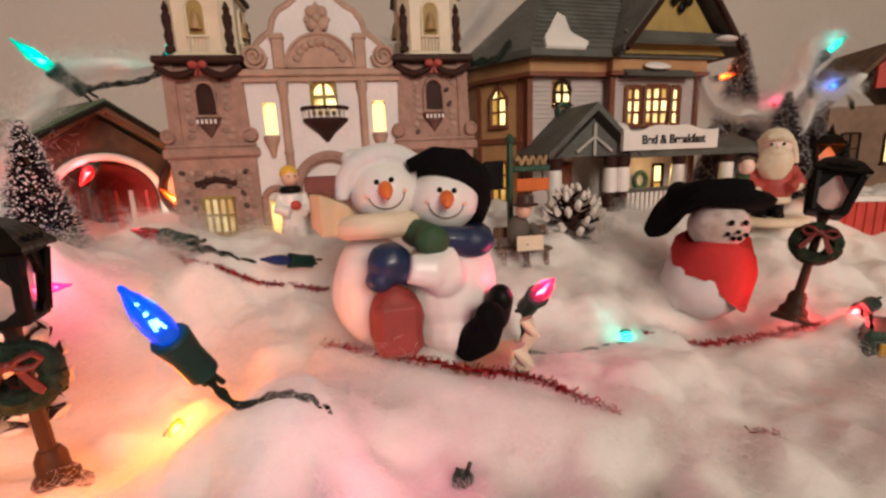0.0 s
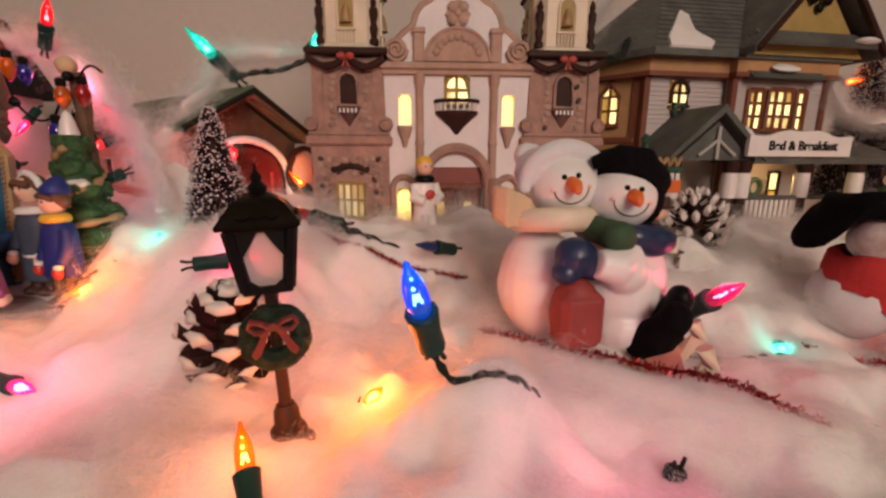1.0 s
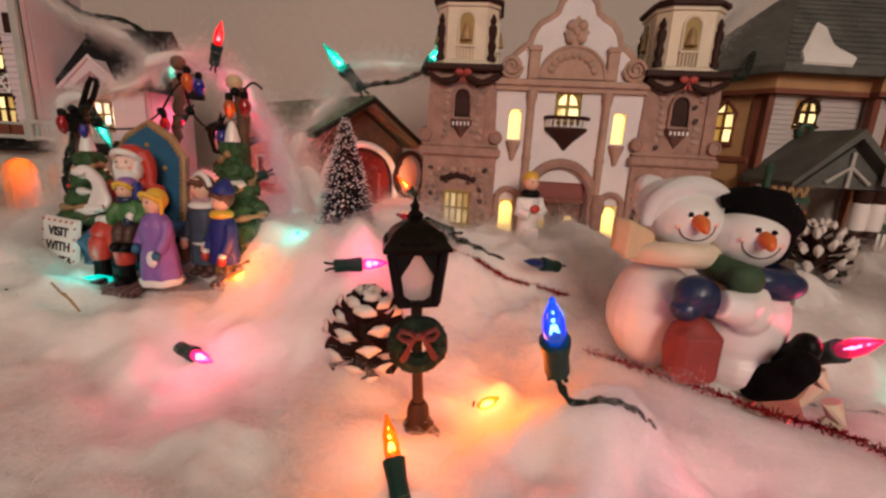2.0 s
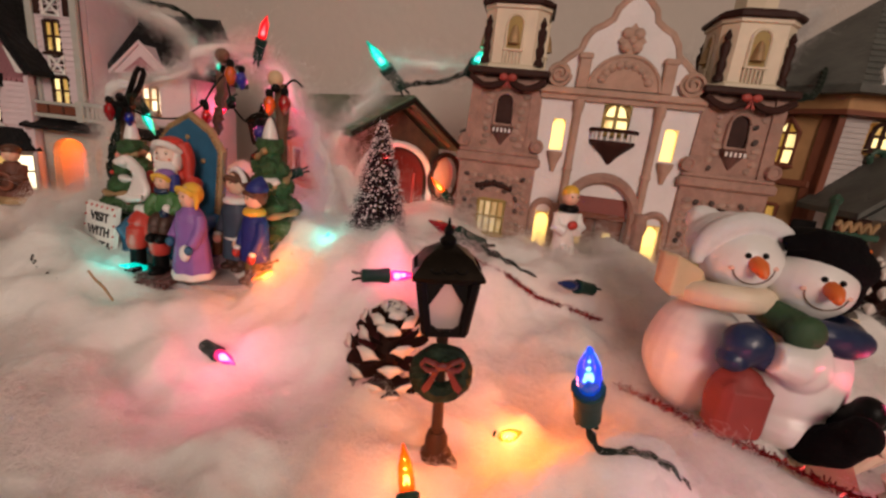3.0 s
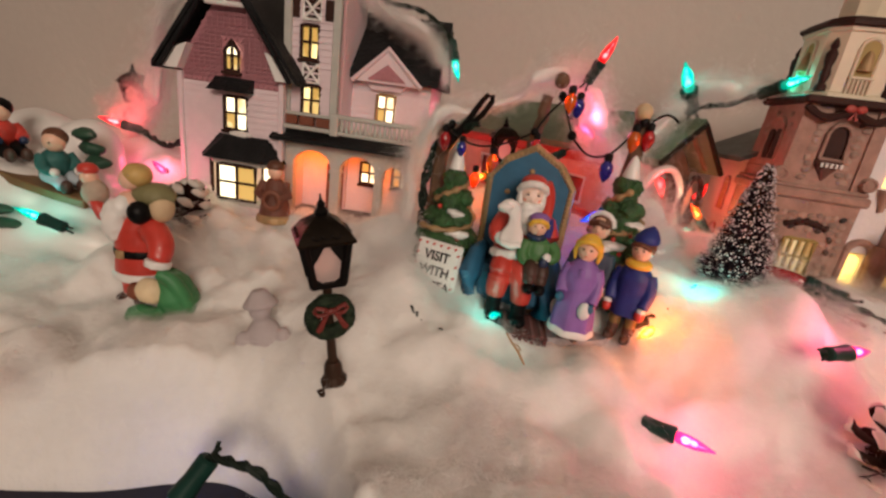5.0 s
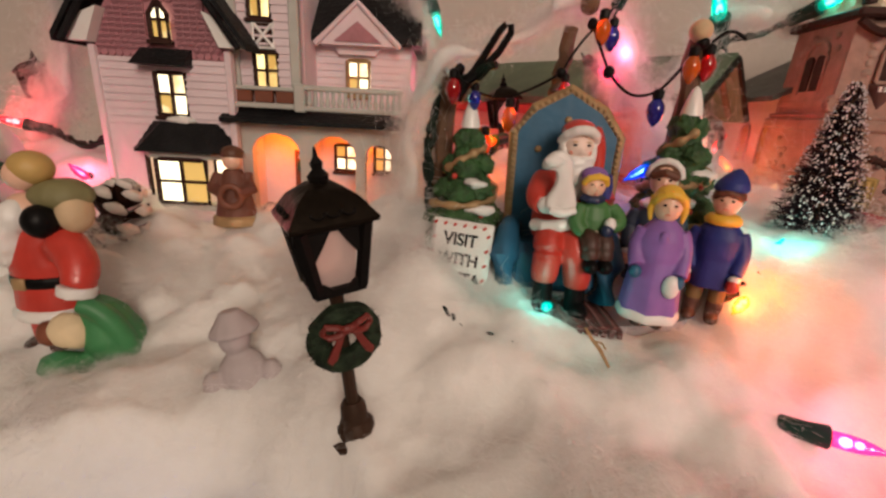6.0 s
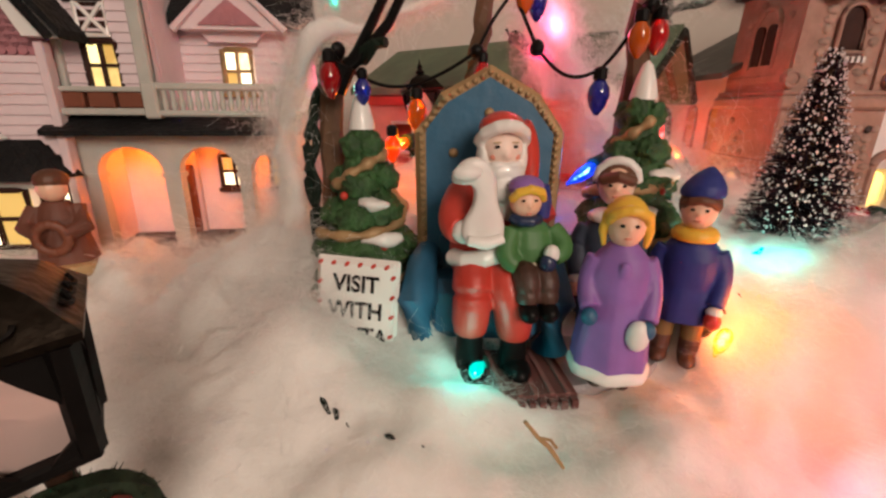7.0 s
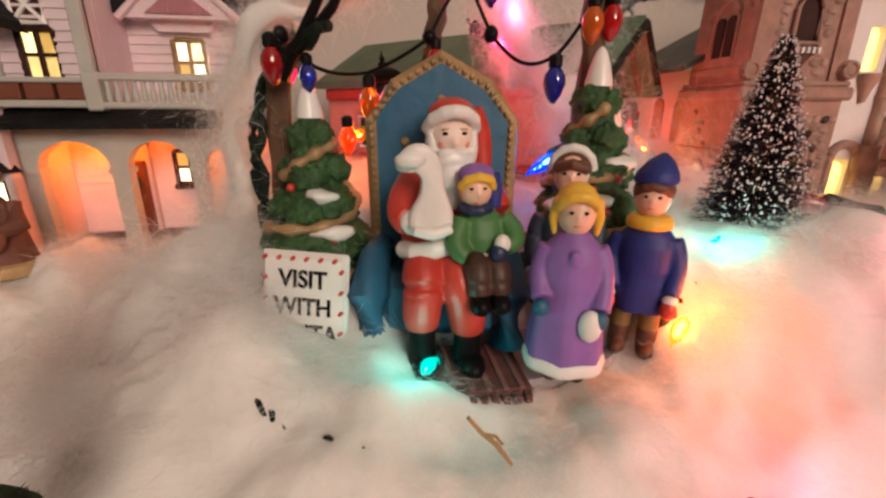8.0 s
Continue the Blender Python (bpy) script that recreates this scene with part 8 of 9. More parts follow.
def build_street_sign():
    g = thing("shop_sign", "green sign post with orange hanging boards and gilt scroll", "sign", pose(0.1500, 0.2600, 0.1050, 0, 0, 0))
    part("post", Shape().box(-0.010, -0.0065, -0.002, 0.002, 0, 0.082, 0, 0.0006).lathe([(0.003, 0), (0.0035, 0.003), (0.001, 0.006)], (-0.00825, 0, 0.082), 0, 8), DKGREEN, g)
    part("arm", Shape().box(-0.0065, 0.022, -0.0018, 0.0018, 0.062, 0.066, 0, 0.0006), DKGREEN, g)
    part("gilt_scroll", Shape().tube([(-0.004 + 0.024 * i / 30, -0.0005, 0.0695 + 0.0028 * math.sin(i * 0.9)) for i in range(31)], 0.0014, 0, 6), GOLD, g, "gilt scrollwork")
    part("hanging_board", Shape().box(-0.004, 0.022, -0.0015, 0.0015, 0.048, 0.057, 0, 0.0008), ORANGE, g, "orange hanging board")
    for x in (0.001, 0.017):
        part("chain", Shape().tube([(x, 0, 0.057), (x, 0, 0.062)], 0.0006, 0, 5), BLACK, g)
    part("back_plate", Shape().box(-0.026, -0.011, 0.004, 0.006, 0.050, 0.070, 0, 0.0008), BLACK, g)
    part("lower_board", Shape().box(-0.003, 0.010, -0.001, 0.001, 0.034, 0.046, 0, 0.0006), GREYTRIM, g)


build_street_sign()


def build_far_house():
    h = thing("cottage", "brown cottage with snowy roof and red roof panel", "house", pose(0.735, 0.42, 0.10, 0, 0, -24))
    part("wall", Shape().box(-0.05, 0.07, -0.02, 0.07, 0, 0.125), mat("brown_siding", (0.22, 0.13, 0.08), 0.6, 0.2, 120, 0.3), h)
    rf = Shape()
    gable_roof(rf, -0.065, 0.085, -0.035, 0.08, 0.120, 0.01, 0.195, 0.006)
    part("roof", rf, BROWN, h, "brown shingle roof")
    part("red_panel", Shape().prism([(-0.012, 0.172), (0.010, 0.190), (0.034, 0.170), (0.034, 0.145), (-0.012, 0.145)], -0.038, -0.033), RED, h, "red gable panel")
    part("roof_snow", Shape().ball((-0.040, -0.030, 0.148), (0.025, 0.010, 0.006), 0, 14, 8, pose(0, 0, 0, 0, -42, 0).to_3x3(), 0.3, 60), WHITE, h)
    window(h, -0.032, -0.010, 0.050, 0.090, -0.0205, 2, 2, DARKBR, BROWN)
    window(h, 0.020, 0.045, 0.050, 0.090, -0.0205, 2, 2, DARKBR, PANE)


build_far_house()


def build_red_shed():
    g = thing("red_stall", "small red plank stall beside the street lamp", "stall", pose(0.470, 0.235, 0.088, 0, 0, -30))
    for i in range(8):
        part("plank", Shape().box(-0.028 + i * 0.007, -0.0215 + i * 0.007, -0.002, 0.002, 0, 0.045, 0, 0.0005), RED, g)
    part("rail", Shape().box(-0.030, 0.030, -0.004, 0.0, 0.040, 0.045, 0, 0.0006), WHITE, g)


build_red_shed()


# ---------------------------------------------------------------- arch of twigs and drop bulbs over the throne
def drop_bulb(name_label, top, colour, size=0.0062):
    t = Vector(top)
    d = thing("drop_bulb", name_label, "ornament", Matrix.Translation(t), "drop bulbs on the wire")
    s = size / 0.0062
    part("cap", Shape().lathe([(0.0012 * s, 0.001), (0.0026 * s, 0.0), (0.0026 * s, -0.0035 * s), (0.002 * s, -0.004 * s)], (0, 0, 0), 0, 10), BLACK, d)
    part("glass_drop", Shape().lathe([(0.0018 * s, -0.0035 * s), (0.0038 * s, -0.0065 * s), (0.0042 * s, -0.0095 * s), (0.0030 * s, -0.0135 * s), (0.0008 * s, -0.0165 * s)], (0, 0, 0), 0, 14), colour, d, "glossy translucent drop")
    return d


def drop_glass(name, c):
    m = mat(name, c, 0.08, 0.1, 90, 0.0, coat=0.8)
    m.node_tree.nodes["Principled BSDF"].inputs["Transmission Weight"].default_value = 0.55
    return m


DROP_O, DROP_R, DROP_B = drop_glass("orange_drop", (0.85, 0.17, 0.01)), drop_glass("red_drop", (0.6, 0.01, 0.015)), drop_glass("blue_drop", (0.01, 0.02, 0.35))


def build_arch():
    a = thing("twig_arch", "arch of brown twigs strung with a dark wire", "decoration", pose(-0.26, 0.275, 0.10))
    o = Vector((-0.26, 0.275, 0.10))

    def L(x, y, z):
        return Vector((x, y, z)) - o

    rng = random.Random(12)

    def rough(pts, r0, r1):
        out = []
        for p, q in zip(pts, pts[1:]):
            for i in range(5):
                out.append(Vector(p).lerp(Vector(q), i / 5) + Vector((rng.gauss(0, 1), rng.gauss(0, 1), rng.gauss(0, 1))) * 0.0007)
        out.append(Vector(pts[-1]))
        return out, [r0 + (r1 - r0) * i / (len(out) - 1) + rng.uniform(-0.0005, 0.0005) for i in range(len(out))]

    for pts, r0, r1 in (([L(-0.203, 0.272, 0.115), L(-0.205, 0.270, 0.170), L(-0.203, 0.270, 0.222)], 0.0055, 0.0042),
                        ([L(-0.318, 0.283, 0.105), L(-0.319, 0.282, 0.160), L(-0.316, 0.280, 0.200)], 0.0055, 0.0045),
                        ([L(-0.2625, 0.296, 0.185), L(-0.2595, 0.295, 0.205), L(-0.2565, 0.294, 0.228)], 0.0034, 0.0038)):
        p, r = rough(pts, r0, r1)
        part("post", Shape().tube(p, r, 0, 9), BROWN, a, "rough brown twig post")
    part("bead", Shape().ball(L(-0.205, 0.266, 0.2245), 0.0050, 0, 12, 8), BEIGE, a, "wooden bead")
    part("bead", Shape().ball(L(-0.251, 0.286, 0.2370), 0.0048, 0, 12, 8), BROWN, a)
    for p0, p1, sag in ((L(-0.205, 0.264, 0.220), L(-0.217, 0.270, 0.1985), 0.002), (L(-0.217, 0.270, 0.1985), L(-0.240, 0.277, 0.2060), 0.006), (L(-0.240, 0.277, 0.2060), L(-0.2480, 0.284, 0.2260), 0.0),
                        (L(-0.2480, 0.284, 0.2260), L(-0.262, 0.281, 0.2050), -0.002), (L(-0.262, 0.281, 0.2050), L(-0.285, 0.287, 0.1930), 0.001), (L(-0.285, 0.287, 0.1930), L(-0.314, 0.268, 0.2000), 0.004), (L(-0.199, 0.266, 0.220), L(-0.186, 0.262, 0.221), -0.004)):
        pts = [p0.lerp(p1, i / 10) - Vector((0, 0, sag * math.sin(math.pi * i / 10))) for i in range(11)]
        part("wire", Shape().tube(pts, 0.0007, 0, 6), BLACK, a)
    for dx in (0.0, 0.0055):
        part("strap", Shape().tube([L(-0.3125, 0.2690, 0.1950), L(-0.3070 + dx * 0.4, 0.2680, 0.2010), L(-0.3010 + dx, 0.2660, 0.2110), L(-0.2965 + dx, 0.2645, 0.2190), L(-0.2935 + dx * 0.4, 0.2640, 0.2225)], [0.0022, 0.0019, 0.0017, 0.0016, 0.0014], 0, 8), BLACK, a, "black doubled light wire")
    part("socket", Shape().tube([L(-0.3150, 0.2680, 0.1900), L(-0.3110, 0.2670, 0.1985)], [0.0042, 0.0046], 0, 10), BLACK, a)
    for x, y, z in ((-0.240, 0.277, 0.2060), (-0.262, 0.281, 0.2050), (-0.204, 0.264, 0.219), (-0.249, 0.284, 0.228), (-0.313, 0.270, 0.203)):
        part("wire_node", Shape().ball(L(x, y, z), 0.0028, 0, 10, 7, None, 0.2, 300), BLACK, a)


build_arch()
for lab, top, m, s in (("orange drop bulb hanging from the wire", (-0.2075, 0.2630, 0.2170), DROP_O, 0.0058), ("red drop bulb hanging from the wire", (-0.1990, 0.2660, 0.2185), DROP_R, 0.0058),
                       ("blue drop bulb hanging from the wire", (-0.2170, 0.2700, 0.1985), DROP_B, 0.0062), ("orange drop bulb hanging from the wire", (-0.2850, 0.2870, 0.1915), DROP_O, 0.0062),
                       ("dark red drop bulb hanging from the wire", (-0.3155, 0.2640, 0.2020), DROP_R, 0.0056), ("blue drop bulb hanging from the wire", (-0.3050, 0.2670, 0.1965), DROP_B, 0.0044),
                       ("orange drop bulb at the top of the arch", (-0.2440, 0.2830, 0.2340), DROP_O, 0.0060), ("blue drop bulb at the top of the arch", (-0.2380, 0.2860, 0.2310), DROP_B, 0.0055),
                       ("red drop bulb hanging from the wire", (-0.2600, 0.2800, 0.2040), DROP_R, 0.0050), ("orange drop bulb low behind the throne", (-0.2950, 0.3050, 0.1760), DROP_O, 0.0060)):
    drop_bulb(lab, top, m, s)


# ---------------------------------------------------------------- mini lights
LIT = {"blue": ((0.0, 0.13, 0.95), (0.05, 0.28, 1.0)), "teal": ((0.0, 0.62, 0.50), (0.05, 1.0, 0.85)), "red": ((0.95, 0.015, 0.03), (1.0, 0.06, 0.07)),
       "pink": ((1.0, 0.03, 0.22), (1.0, 0.10, 0.25)), "orange": ((1.0, 0.20, 0.004), (1.0, 0.17, 0.004))}


GAIN = {"blue": 1.8, "teal": 1.3, "red": 2.8, "pink": 2.5, "orange": 3.0}


def filament_mat(key):
    c = LIT[key][1]
    w = tuple(0.28 + 0.72 * q for q in c) if key != "orange" else (1.0, 0.72, 0.22)
    return mat("filament_" + key, w, 0.5, 0.0, 50, 0, emit=w, power=36.0)


def build_mini_light(label, key, tip, base, lit=True, watts=0.012, glow=0.35, lamp_shift=(0, 0, 0)):
    t, b = Vector(tip), Vector(base)
    d = (t - b)
    ln = max(d.length, 0.030)
    d.normalize()
    m = Matrix.Translation(t - d * ln) @ Vector((0, 0, 1)).rotation_difference(d).to_matrix().to_4x4() @ Matrix.Scale(ln / 0.040, 4)
    ml = thing("mini_light", label, "string light", m, "string lights")
    part("socket", Shape().lathe([(0.0036, 0.0), (0.0046, 0.001), (0.0044, 0.010), (0.0050, 0.0155), (0.0053, 0.0185), (0.0046, 0.0192)], (0, 0, 0), 0, 12), SOCKET, ml, "dark green plastic socket")
    part("wire_stub", Shape().tube([(-0.0016, 0, 0.001), (-0.0018, 0, -0.003), (-0.003, 0.001, -0.006)], 0.0009, 0, 6).tube([(0.0016, 0, 0.001), (0.0018, 0, -0.003), (0.003, -0.001, -0.006)], 0.0009, 0, 6), WIRE, ml)
    # bright shells imitate the halo a buried bulb makes in the cotton
    g = glass("lit_" + key + ("_bright" if glow > 0.5 else ""), LIT[key][0], 2.2 if glow > 0.5 else glow) if lit else mat("unlit_" + key, tuple((0.12 if key == "blue" else 0.30) * c + 0.004 for c in LIT[key][0]), 0.12, 0.1, 80, 0, coat=0.8)
    bulb = part("glass_bulb", Shape().lathe([(0.0030, 0.0185), (0.0036, 0.0205), (0.0038, 0.0245), (0.0034, 0.0300), (0.0022, 0.0345), (0.0012, 0.0372), (0.0009, 0.0392), (0.0002, 0.0402)], (0, 0, 0), 0, 14), g, ml, "pointed " + key + " glass bulb")
    if lit:
        bulb.visible_shadow = False
        # beads of buried bulbs are enlarged emitters that imitate their halo
        part("filament", Shape().tube([(-0.0012, 0, 0.0225), (-0.0007, 0, 0.0262), (0.0007, 0, 0.0262), (0.0012, 0, 0.0225)], 0.0005, 0, 6).ball((0.0002, 0, 0.0245), 0.0009 if glow < 0.5 else 0.0024, 0, 8, 6).ball((-0.0002, 0, 0.0290), 0.0007 if glow < 0.5 else 0.0017, 0, 8, 6).ball((0, 0, 0.0330), 0.0005, 0, 6, 5), filament_mat(key), bulb)
        p = m @ Vector((0, 0, 0.0260)) + Vector(lamp_shift)
        p.z += 0.004 if glow < 0.5 else 0.009
        point_lamp("bulb_light", p, watts * GAIN[key], LIT[key][1], 0.007)
    return ml


def over(x, y, dz=0.0):
    return (x, y, ground(x, y) + dz)


build_mini_light("lit blue mini light standing up in the snow", "blue", (-0.0361, 0.0960, 0.1508), (-0.0259, 0.1148, 0.1164), True, 0.007)
build_mini_light("lit orange mini light half buried near the lamp", "orange", (-0.0868, 0.1122, 0.0975), (-0.0790, 0.0900, 0.0820), True, 0.012)
build_mini_light("lit orange mini light buried in the cotton", "orange", (-0.0422, 0.1360, 0.0915), (-0.0530, 0.1560, 0.0680), True, 0.026, 0.8, (0, -0.006, 0.009))
build_mini_light("lit pink mini light lying on the snow", "pink", (-0.1734, 0.1582, 0.0890), (-0.1975, 0.1737, 0.0870), True, 0.008, 0.8, (0, -0.003, 0.008))
build_mini_light("lit teal mini light upright on the bridge roof", "teal", (-0.1661, 0.3324, 0.2628), (-0.1420, 0.3590, 0.2340), True, 0.006)
build_mini_light("lit red mini light upright in the cotton arch", "red", (-0.2232, 0.2921, 0.2656), (-0.2331, 0.2990, 0.2406), True, 0.007)
build_mini_light("lit teal mini light by the church tower", "teal", (-0.0774, 0.3405, 0.2661), (-0.0895, 0.3761, 0.2538), True, 0.007)
build_mini_light("lit pink mini light beside the sled", "pink", (0.0990, 0.1240, 0.1300), (0.1025, 0.1560, 0.1068), True, 0.010)
build_mini_light("unlit red mini light lying before the church", "red", (-0.1019, 0.2849, 0.1424), (-0.0620, 0.2620, 0.1340), False)
build_mini_light("unlit blue mini light lying before the church", "blue", (-0.0205, 0.2170, 0.1300), (0.0050, 0.2370, 0.1220), False)
build_mini_light("lit pink mini light buried behind the pinecone", "pink", (-0.0960, 0.1990, 0.1300), (-0.1220, 0.1880, 0.1300), True, 0.012, 0.8, (0, -0.002, 0.004))
build_mini_light("lit red mini light between bridge and tower", "red", (-0.0802, 0.4287, 0.1776), (-0.0832, 0.4505, 0.1432), True, 0.007)
build_mini_light("lit teal mini light below the bridge", "teal", (-0.1190, 0.3680, 0.1420), (-0.0950, 0.3850, 0.1350), True, 0.006)
build_mini_light("lit teal mini light before the throne", "teal", (-0.2735, 0.2120, 0.1085), (-0.2650, 0.2380, 0.0980), True, 0.006, 0.8, (-0.004, -0.010, 0.004))
build_mini_light("lit teal mini light in the snow by the children", "teal", (-0.1592, 0.2420, 0.1360), (-0.1690, 0.2510, 0.1080), True, 0.009, 0.8, (0.003, -0.009, 0.004))
build_mini_light("lit orange mini light at the children's feet", "orange", (-0.1945, 0.2140, 0.1090), (-0.1750, 0.2300, 0.1150), True, 0.012, 0.8, (0.003, -0.008, 0.006))
build_mini_light("lit blue mini light behind the throne", "blue", (-0.2230, 0.2780, 0.1540), (-0.1960, 0.2900, 0.1660), True, 0.006)
build_mini_light("lit teal mini light hanging by the arch", "teal", (-0.3184, 0.3079, 0.1778), (-0.3230, 0.2950, 0.2080), True, 0.006)
build_mini_light("lit pink mini light wrapped in cotton", "pink", (-0.2162, 0.3240, 0.2060), (-0.2300, 0.3500, 0.2200), True, 0.020, 0.8, (0, -0.022, 0.0))
build_mini_light("lit red mini light at the bridge portal", "red", (-0.1500, 0.3450, 0.1690), (-0.1500, 0.3780, 0.1900), True, 0.022)
build_mini_light("lit orange mini light beside the bridge", "orange", (-0.1120, 0.3800, 0.1630), (-0.0900, 0.3840, 0.1400), True, 0.011)
build_mini_light("lit orange mini light beside the evergreens", "orange", (0.4850, 0.3950, 0.2600), (0.4600, 0.4150, 0.2550), True, 0.014)
build_mini_light("lit pink mini light in the cotton by the evergreens", "pink", (0.4650, 0.3300, 0.2200), (0.4900, 0.3500, 0.2100), True, 0.010)
build_mini_light("lit teal mini light above the evergreens", "teal", (0.5480, 0.3270, 0.2860), (0.5200, 0.3400, 0.2550), True, 0.007)
build_mini_light("lit blue mini light beside the cottage", "blue", (0.5500, 0.3400, 0.2350), (0.5800, 0.3450, 0.2450), True, 0.007)
build_mini_light("lit orange mini light above the street lamp", "orange", (0.4200, 0.2400, 0.1640), (0.4500, 0.2480, 0.1620), True, 0.007)
build_mini_light("lit teal mini light sunk in the snow by the snowman", "teal", (0.1560, 0.1490, 0.0855), (0.1700, 0.1700, 0.0780), True, 0.0014, 0.8, (0, -0.004, 0.006))
build_mini_light("lit red mini light beside the toy train", "red", (0.2530, 0.1160, 0.0940), (0.2850, 0.1240, 0.0960), True, 0.020, 0.8)
build_mini_light("lit red mini light in the snow by the pink house", "red", (-0.6300, 0.3600, 0.1640), (-0.6000, 0.3720, 0.1560), True, 0.020, 0.8)
build_mini_light("lit pink mini light by the pink house", "pink", (-0.5540, 0.3250, 0.1400), (-0.5560, 0.3500, 0.1200), True, 0.014)
build_mini_light("lit teal mini light on the sledding hill", "teal", (-0.5600, 0.2200, 0.1225), (-0.5350, 0.2230, 0.1145), True, 0.010)
build_mini_light("lit blue mini light hanging off the snow's edge", "blue", (-0.3960, 0.1080, 0.0370), (-0.3800, 0.1280, 0.0660), True, 0.0015)
build_mini_light("lit orange mini light at the table's edge", "orange", (-0.4960, 0.1320, 0.0480), (-0.5200, 0.1400, 0.0560), True, 0.003)
build_mini_light("lit teal mini light on the pink house's roof", "teal", (-0.3239, 0.4046, 0.2344), (-0.3350, 0.4100, 0.2680), True, 0.006)
build_mini_light("lit pink mini light beside the pink house", "pink", (-0.3382, 0.4184, 0.1910), (-0.3300, 0.4380, 0.2150), True, 0.012)
build_mini_light("unlit green mini light sticking out of the snow", "teal", (0.0480, 0.0940, 0.0530), (0.0478, 0.0885, 0.0780), False)
build_mini_light("lit pink mini light beneath the front snow", "pink", (0.0300, 0.0850, 0.0780), (0.0100, 0.0700, 0.0600), True, 0.010, 0.8, (0.0, -0.005, 0.025))
build_mini_light("lit orange mini light behind the throne", "orange", (-0.2980, 0.3060, 0.1660), (-0.2800, 0.3300, 0.1700), True, 0.016)
# added source that gives the bridge wall and cotton their red light
build_mini_light("lit red mini light added to redden the bridge wall", "red", (-0.2500, 0.3450, 0.1780), (-0.2300, 0.3600, 0.1900), True, 0.016)


def build_cord(label, pts, r=0.0013):
    """Twisted double wire along a smooth line."""
    P = [Vector(p) for p in pts]
    line = []
    for i in range(len(P) - 1):
        p0, p1, p2, p3 = P[max(i - 1, 0)], P[i], P[i + 1], P[min(i + 2, len(P) - 1)]
        for k in range(10):
            t = k / 10
            line.append(0.5 * ((2 * p1) + (p2 - p0) * t + (2 * p0 - 5 * p1 + 4 * p2 - p3) * t * t + (3 * p1 - p0 - 3 * p2 + p3) * t ** 3))
    line.append(P[-1])
    even = [line[0]]
    for p, q in zip(line, line[1:]):
        n = max(1, round((q - p).length / (r * 1.3)))
        even += [p.lerp(q, (i + 1) / n) for i in range(n)]
    s = Shape()
    for ph in (0.0, math.pi):
        q = []
        for i, p in enumerate(even):
            a = i * 0.55 + ph
            q.append(p + Vector((math.cos(a), 0.3 * math.cos(a), math.sin(a))) * r * 0.9)
        s.tube(q, r, 0, 6)
    return single("light_cord", s, WIRE, label, "light cord", group="light cords")


build_cord("dark green twisted light cord over the snow", [(-0.0259, 0.1160, 0.1150), over(-0.018, 0.117, 0.001), over(-0.006, 0.116, 0.001), over(0.006, 0.112, -0.001), over(0.020, 0.105, -0.004)], 0.0009)
build_cord("dark green twisted light cord before the church", [(-0.064, 0.263, 0.134), over(-0.05, 0.256, 0.001), over(-0.03, 0.250, -0.001), over(-0.01, 0.246, -0.004)])
build_cord("dark green twisted light cord above the bridge", [(-0.142, 0.359, 0.236), (-0.128, 0.362, 0.240), (-0.11, 0.370, 0.244), (-0.0895, 0.3761, 0.2538), (-0.06, 0.39, 0.262)])
build_cord("dark green twisted light cord over the eaves", [(0.100, 0.395, 0.262), (0.130, 0.345, 0.254), (0.150, 0.328, 0.254), (0.172, 0.350, 0.262), (0.200, 0.390, 0.285)], 0.0018)
build_cord("dark green twisted light cord beside the throne", [(-0.298, 0.262, 0.205), (-0.320, 0.280, 0.190), (-0.326, 0.275, 0.165), (-0.324, 0.270, 0.140), (-0.325, 0.268, 0.115)], 0.0018)
build_cord("dark green light cord by the sled", [(0.1025, 0.1560, 0.1068), over(0.106, 0.160, 0.001), over(0.125, 0.155, -0.001), over(0.150, 0.152, -0.002), over(0.185, 0.150, -0.001)])
build_cord("dark green light cord over the pink house", [(-0.335, 0.41, 0.268), (-0.36, 0.40, 0.285), (-0.40, 0.395, 0.292), (-0.43, 0.38, 0.33)])
build_cord("dark green light cord in the snow", [(-0.60, 0.372, 0.156), (-0.575, 0.365, 0.148), (-0.56, 0.358, 0.150), (-0.545, 0.36, 0.158)], 0.0016)
build_cord("dark green light cord at the snow's edge", [(-0.380, 0.128, 0.067), (-0.368, 0.125, 0.069), (-0.355, 0.124, 0.066), over(-0.335, 0.128, 0.0)], 0.0013)
build_cord("dark green light cord by the evergreens", [(0.52, 0.34, 0.255), (0.545, 0.350, 0.225), (0.57, 0.352, 0.238), (0.60, 0.36, 0.25), (0.64, 0.37, 0.22)], 0.002)
build_cord("dark green light cord showing through gaps in the cotton", [over(-0.322, 0.206, -0.004), over(-0.314, 0.200, -0.0010), over(-0.309, 0.197, -0.0016), over(-0.303, 0.194, -0.0024), over(-0.296, 0.191, -0.0010), over(-0.289, 0.189, -0.0018), over(-0.283, 0.188, -0.004)], 0.0008)
build_cord("dark green light cord beside the bridge", [(-0.0832, 0.4505, 0.143), (-0.095, 0.42, 0.142), (-0.10, 0.39, 0.137), (-0.118, 0.385, 0.133)], 0.0018)


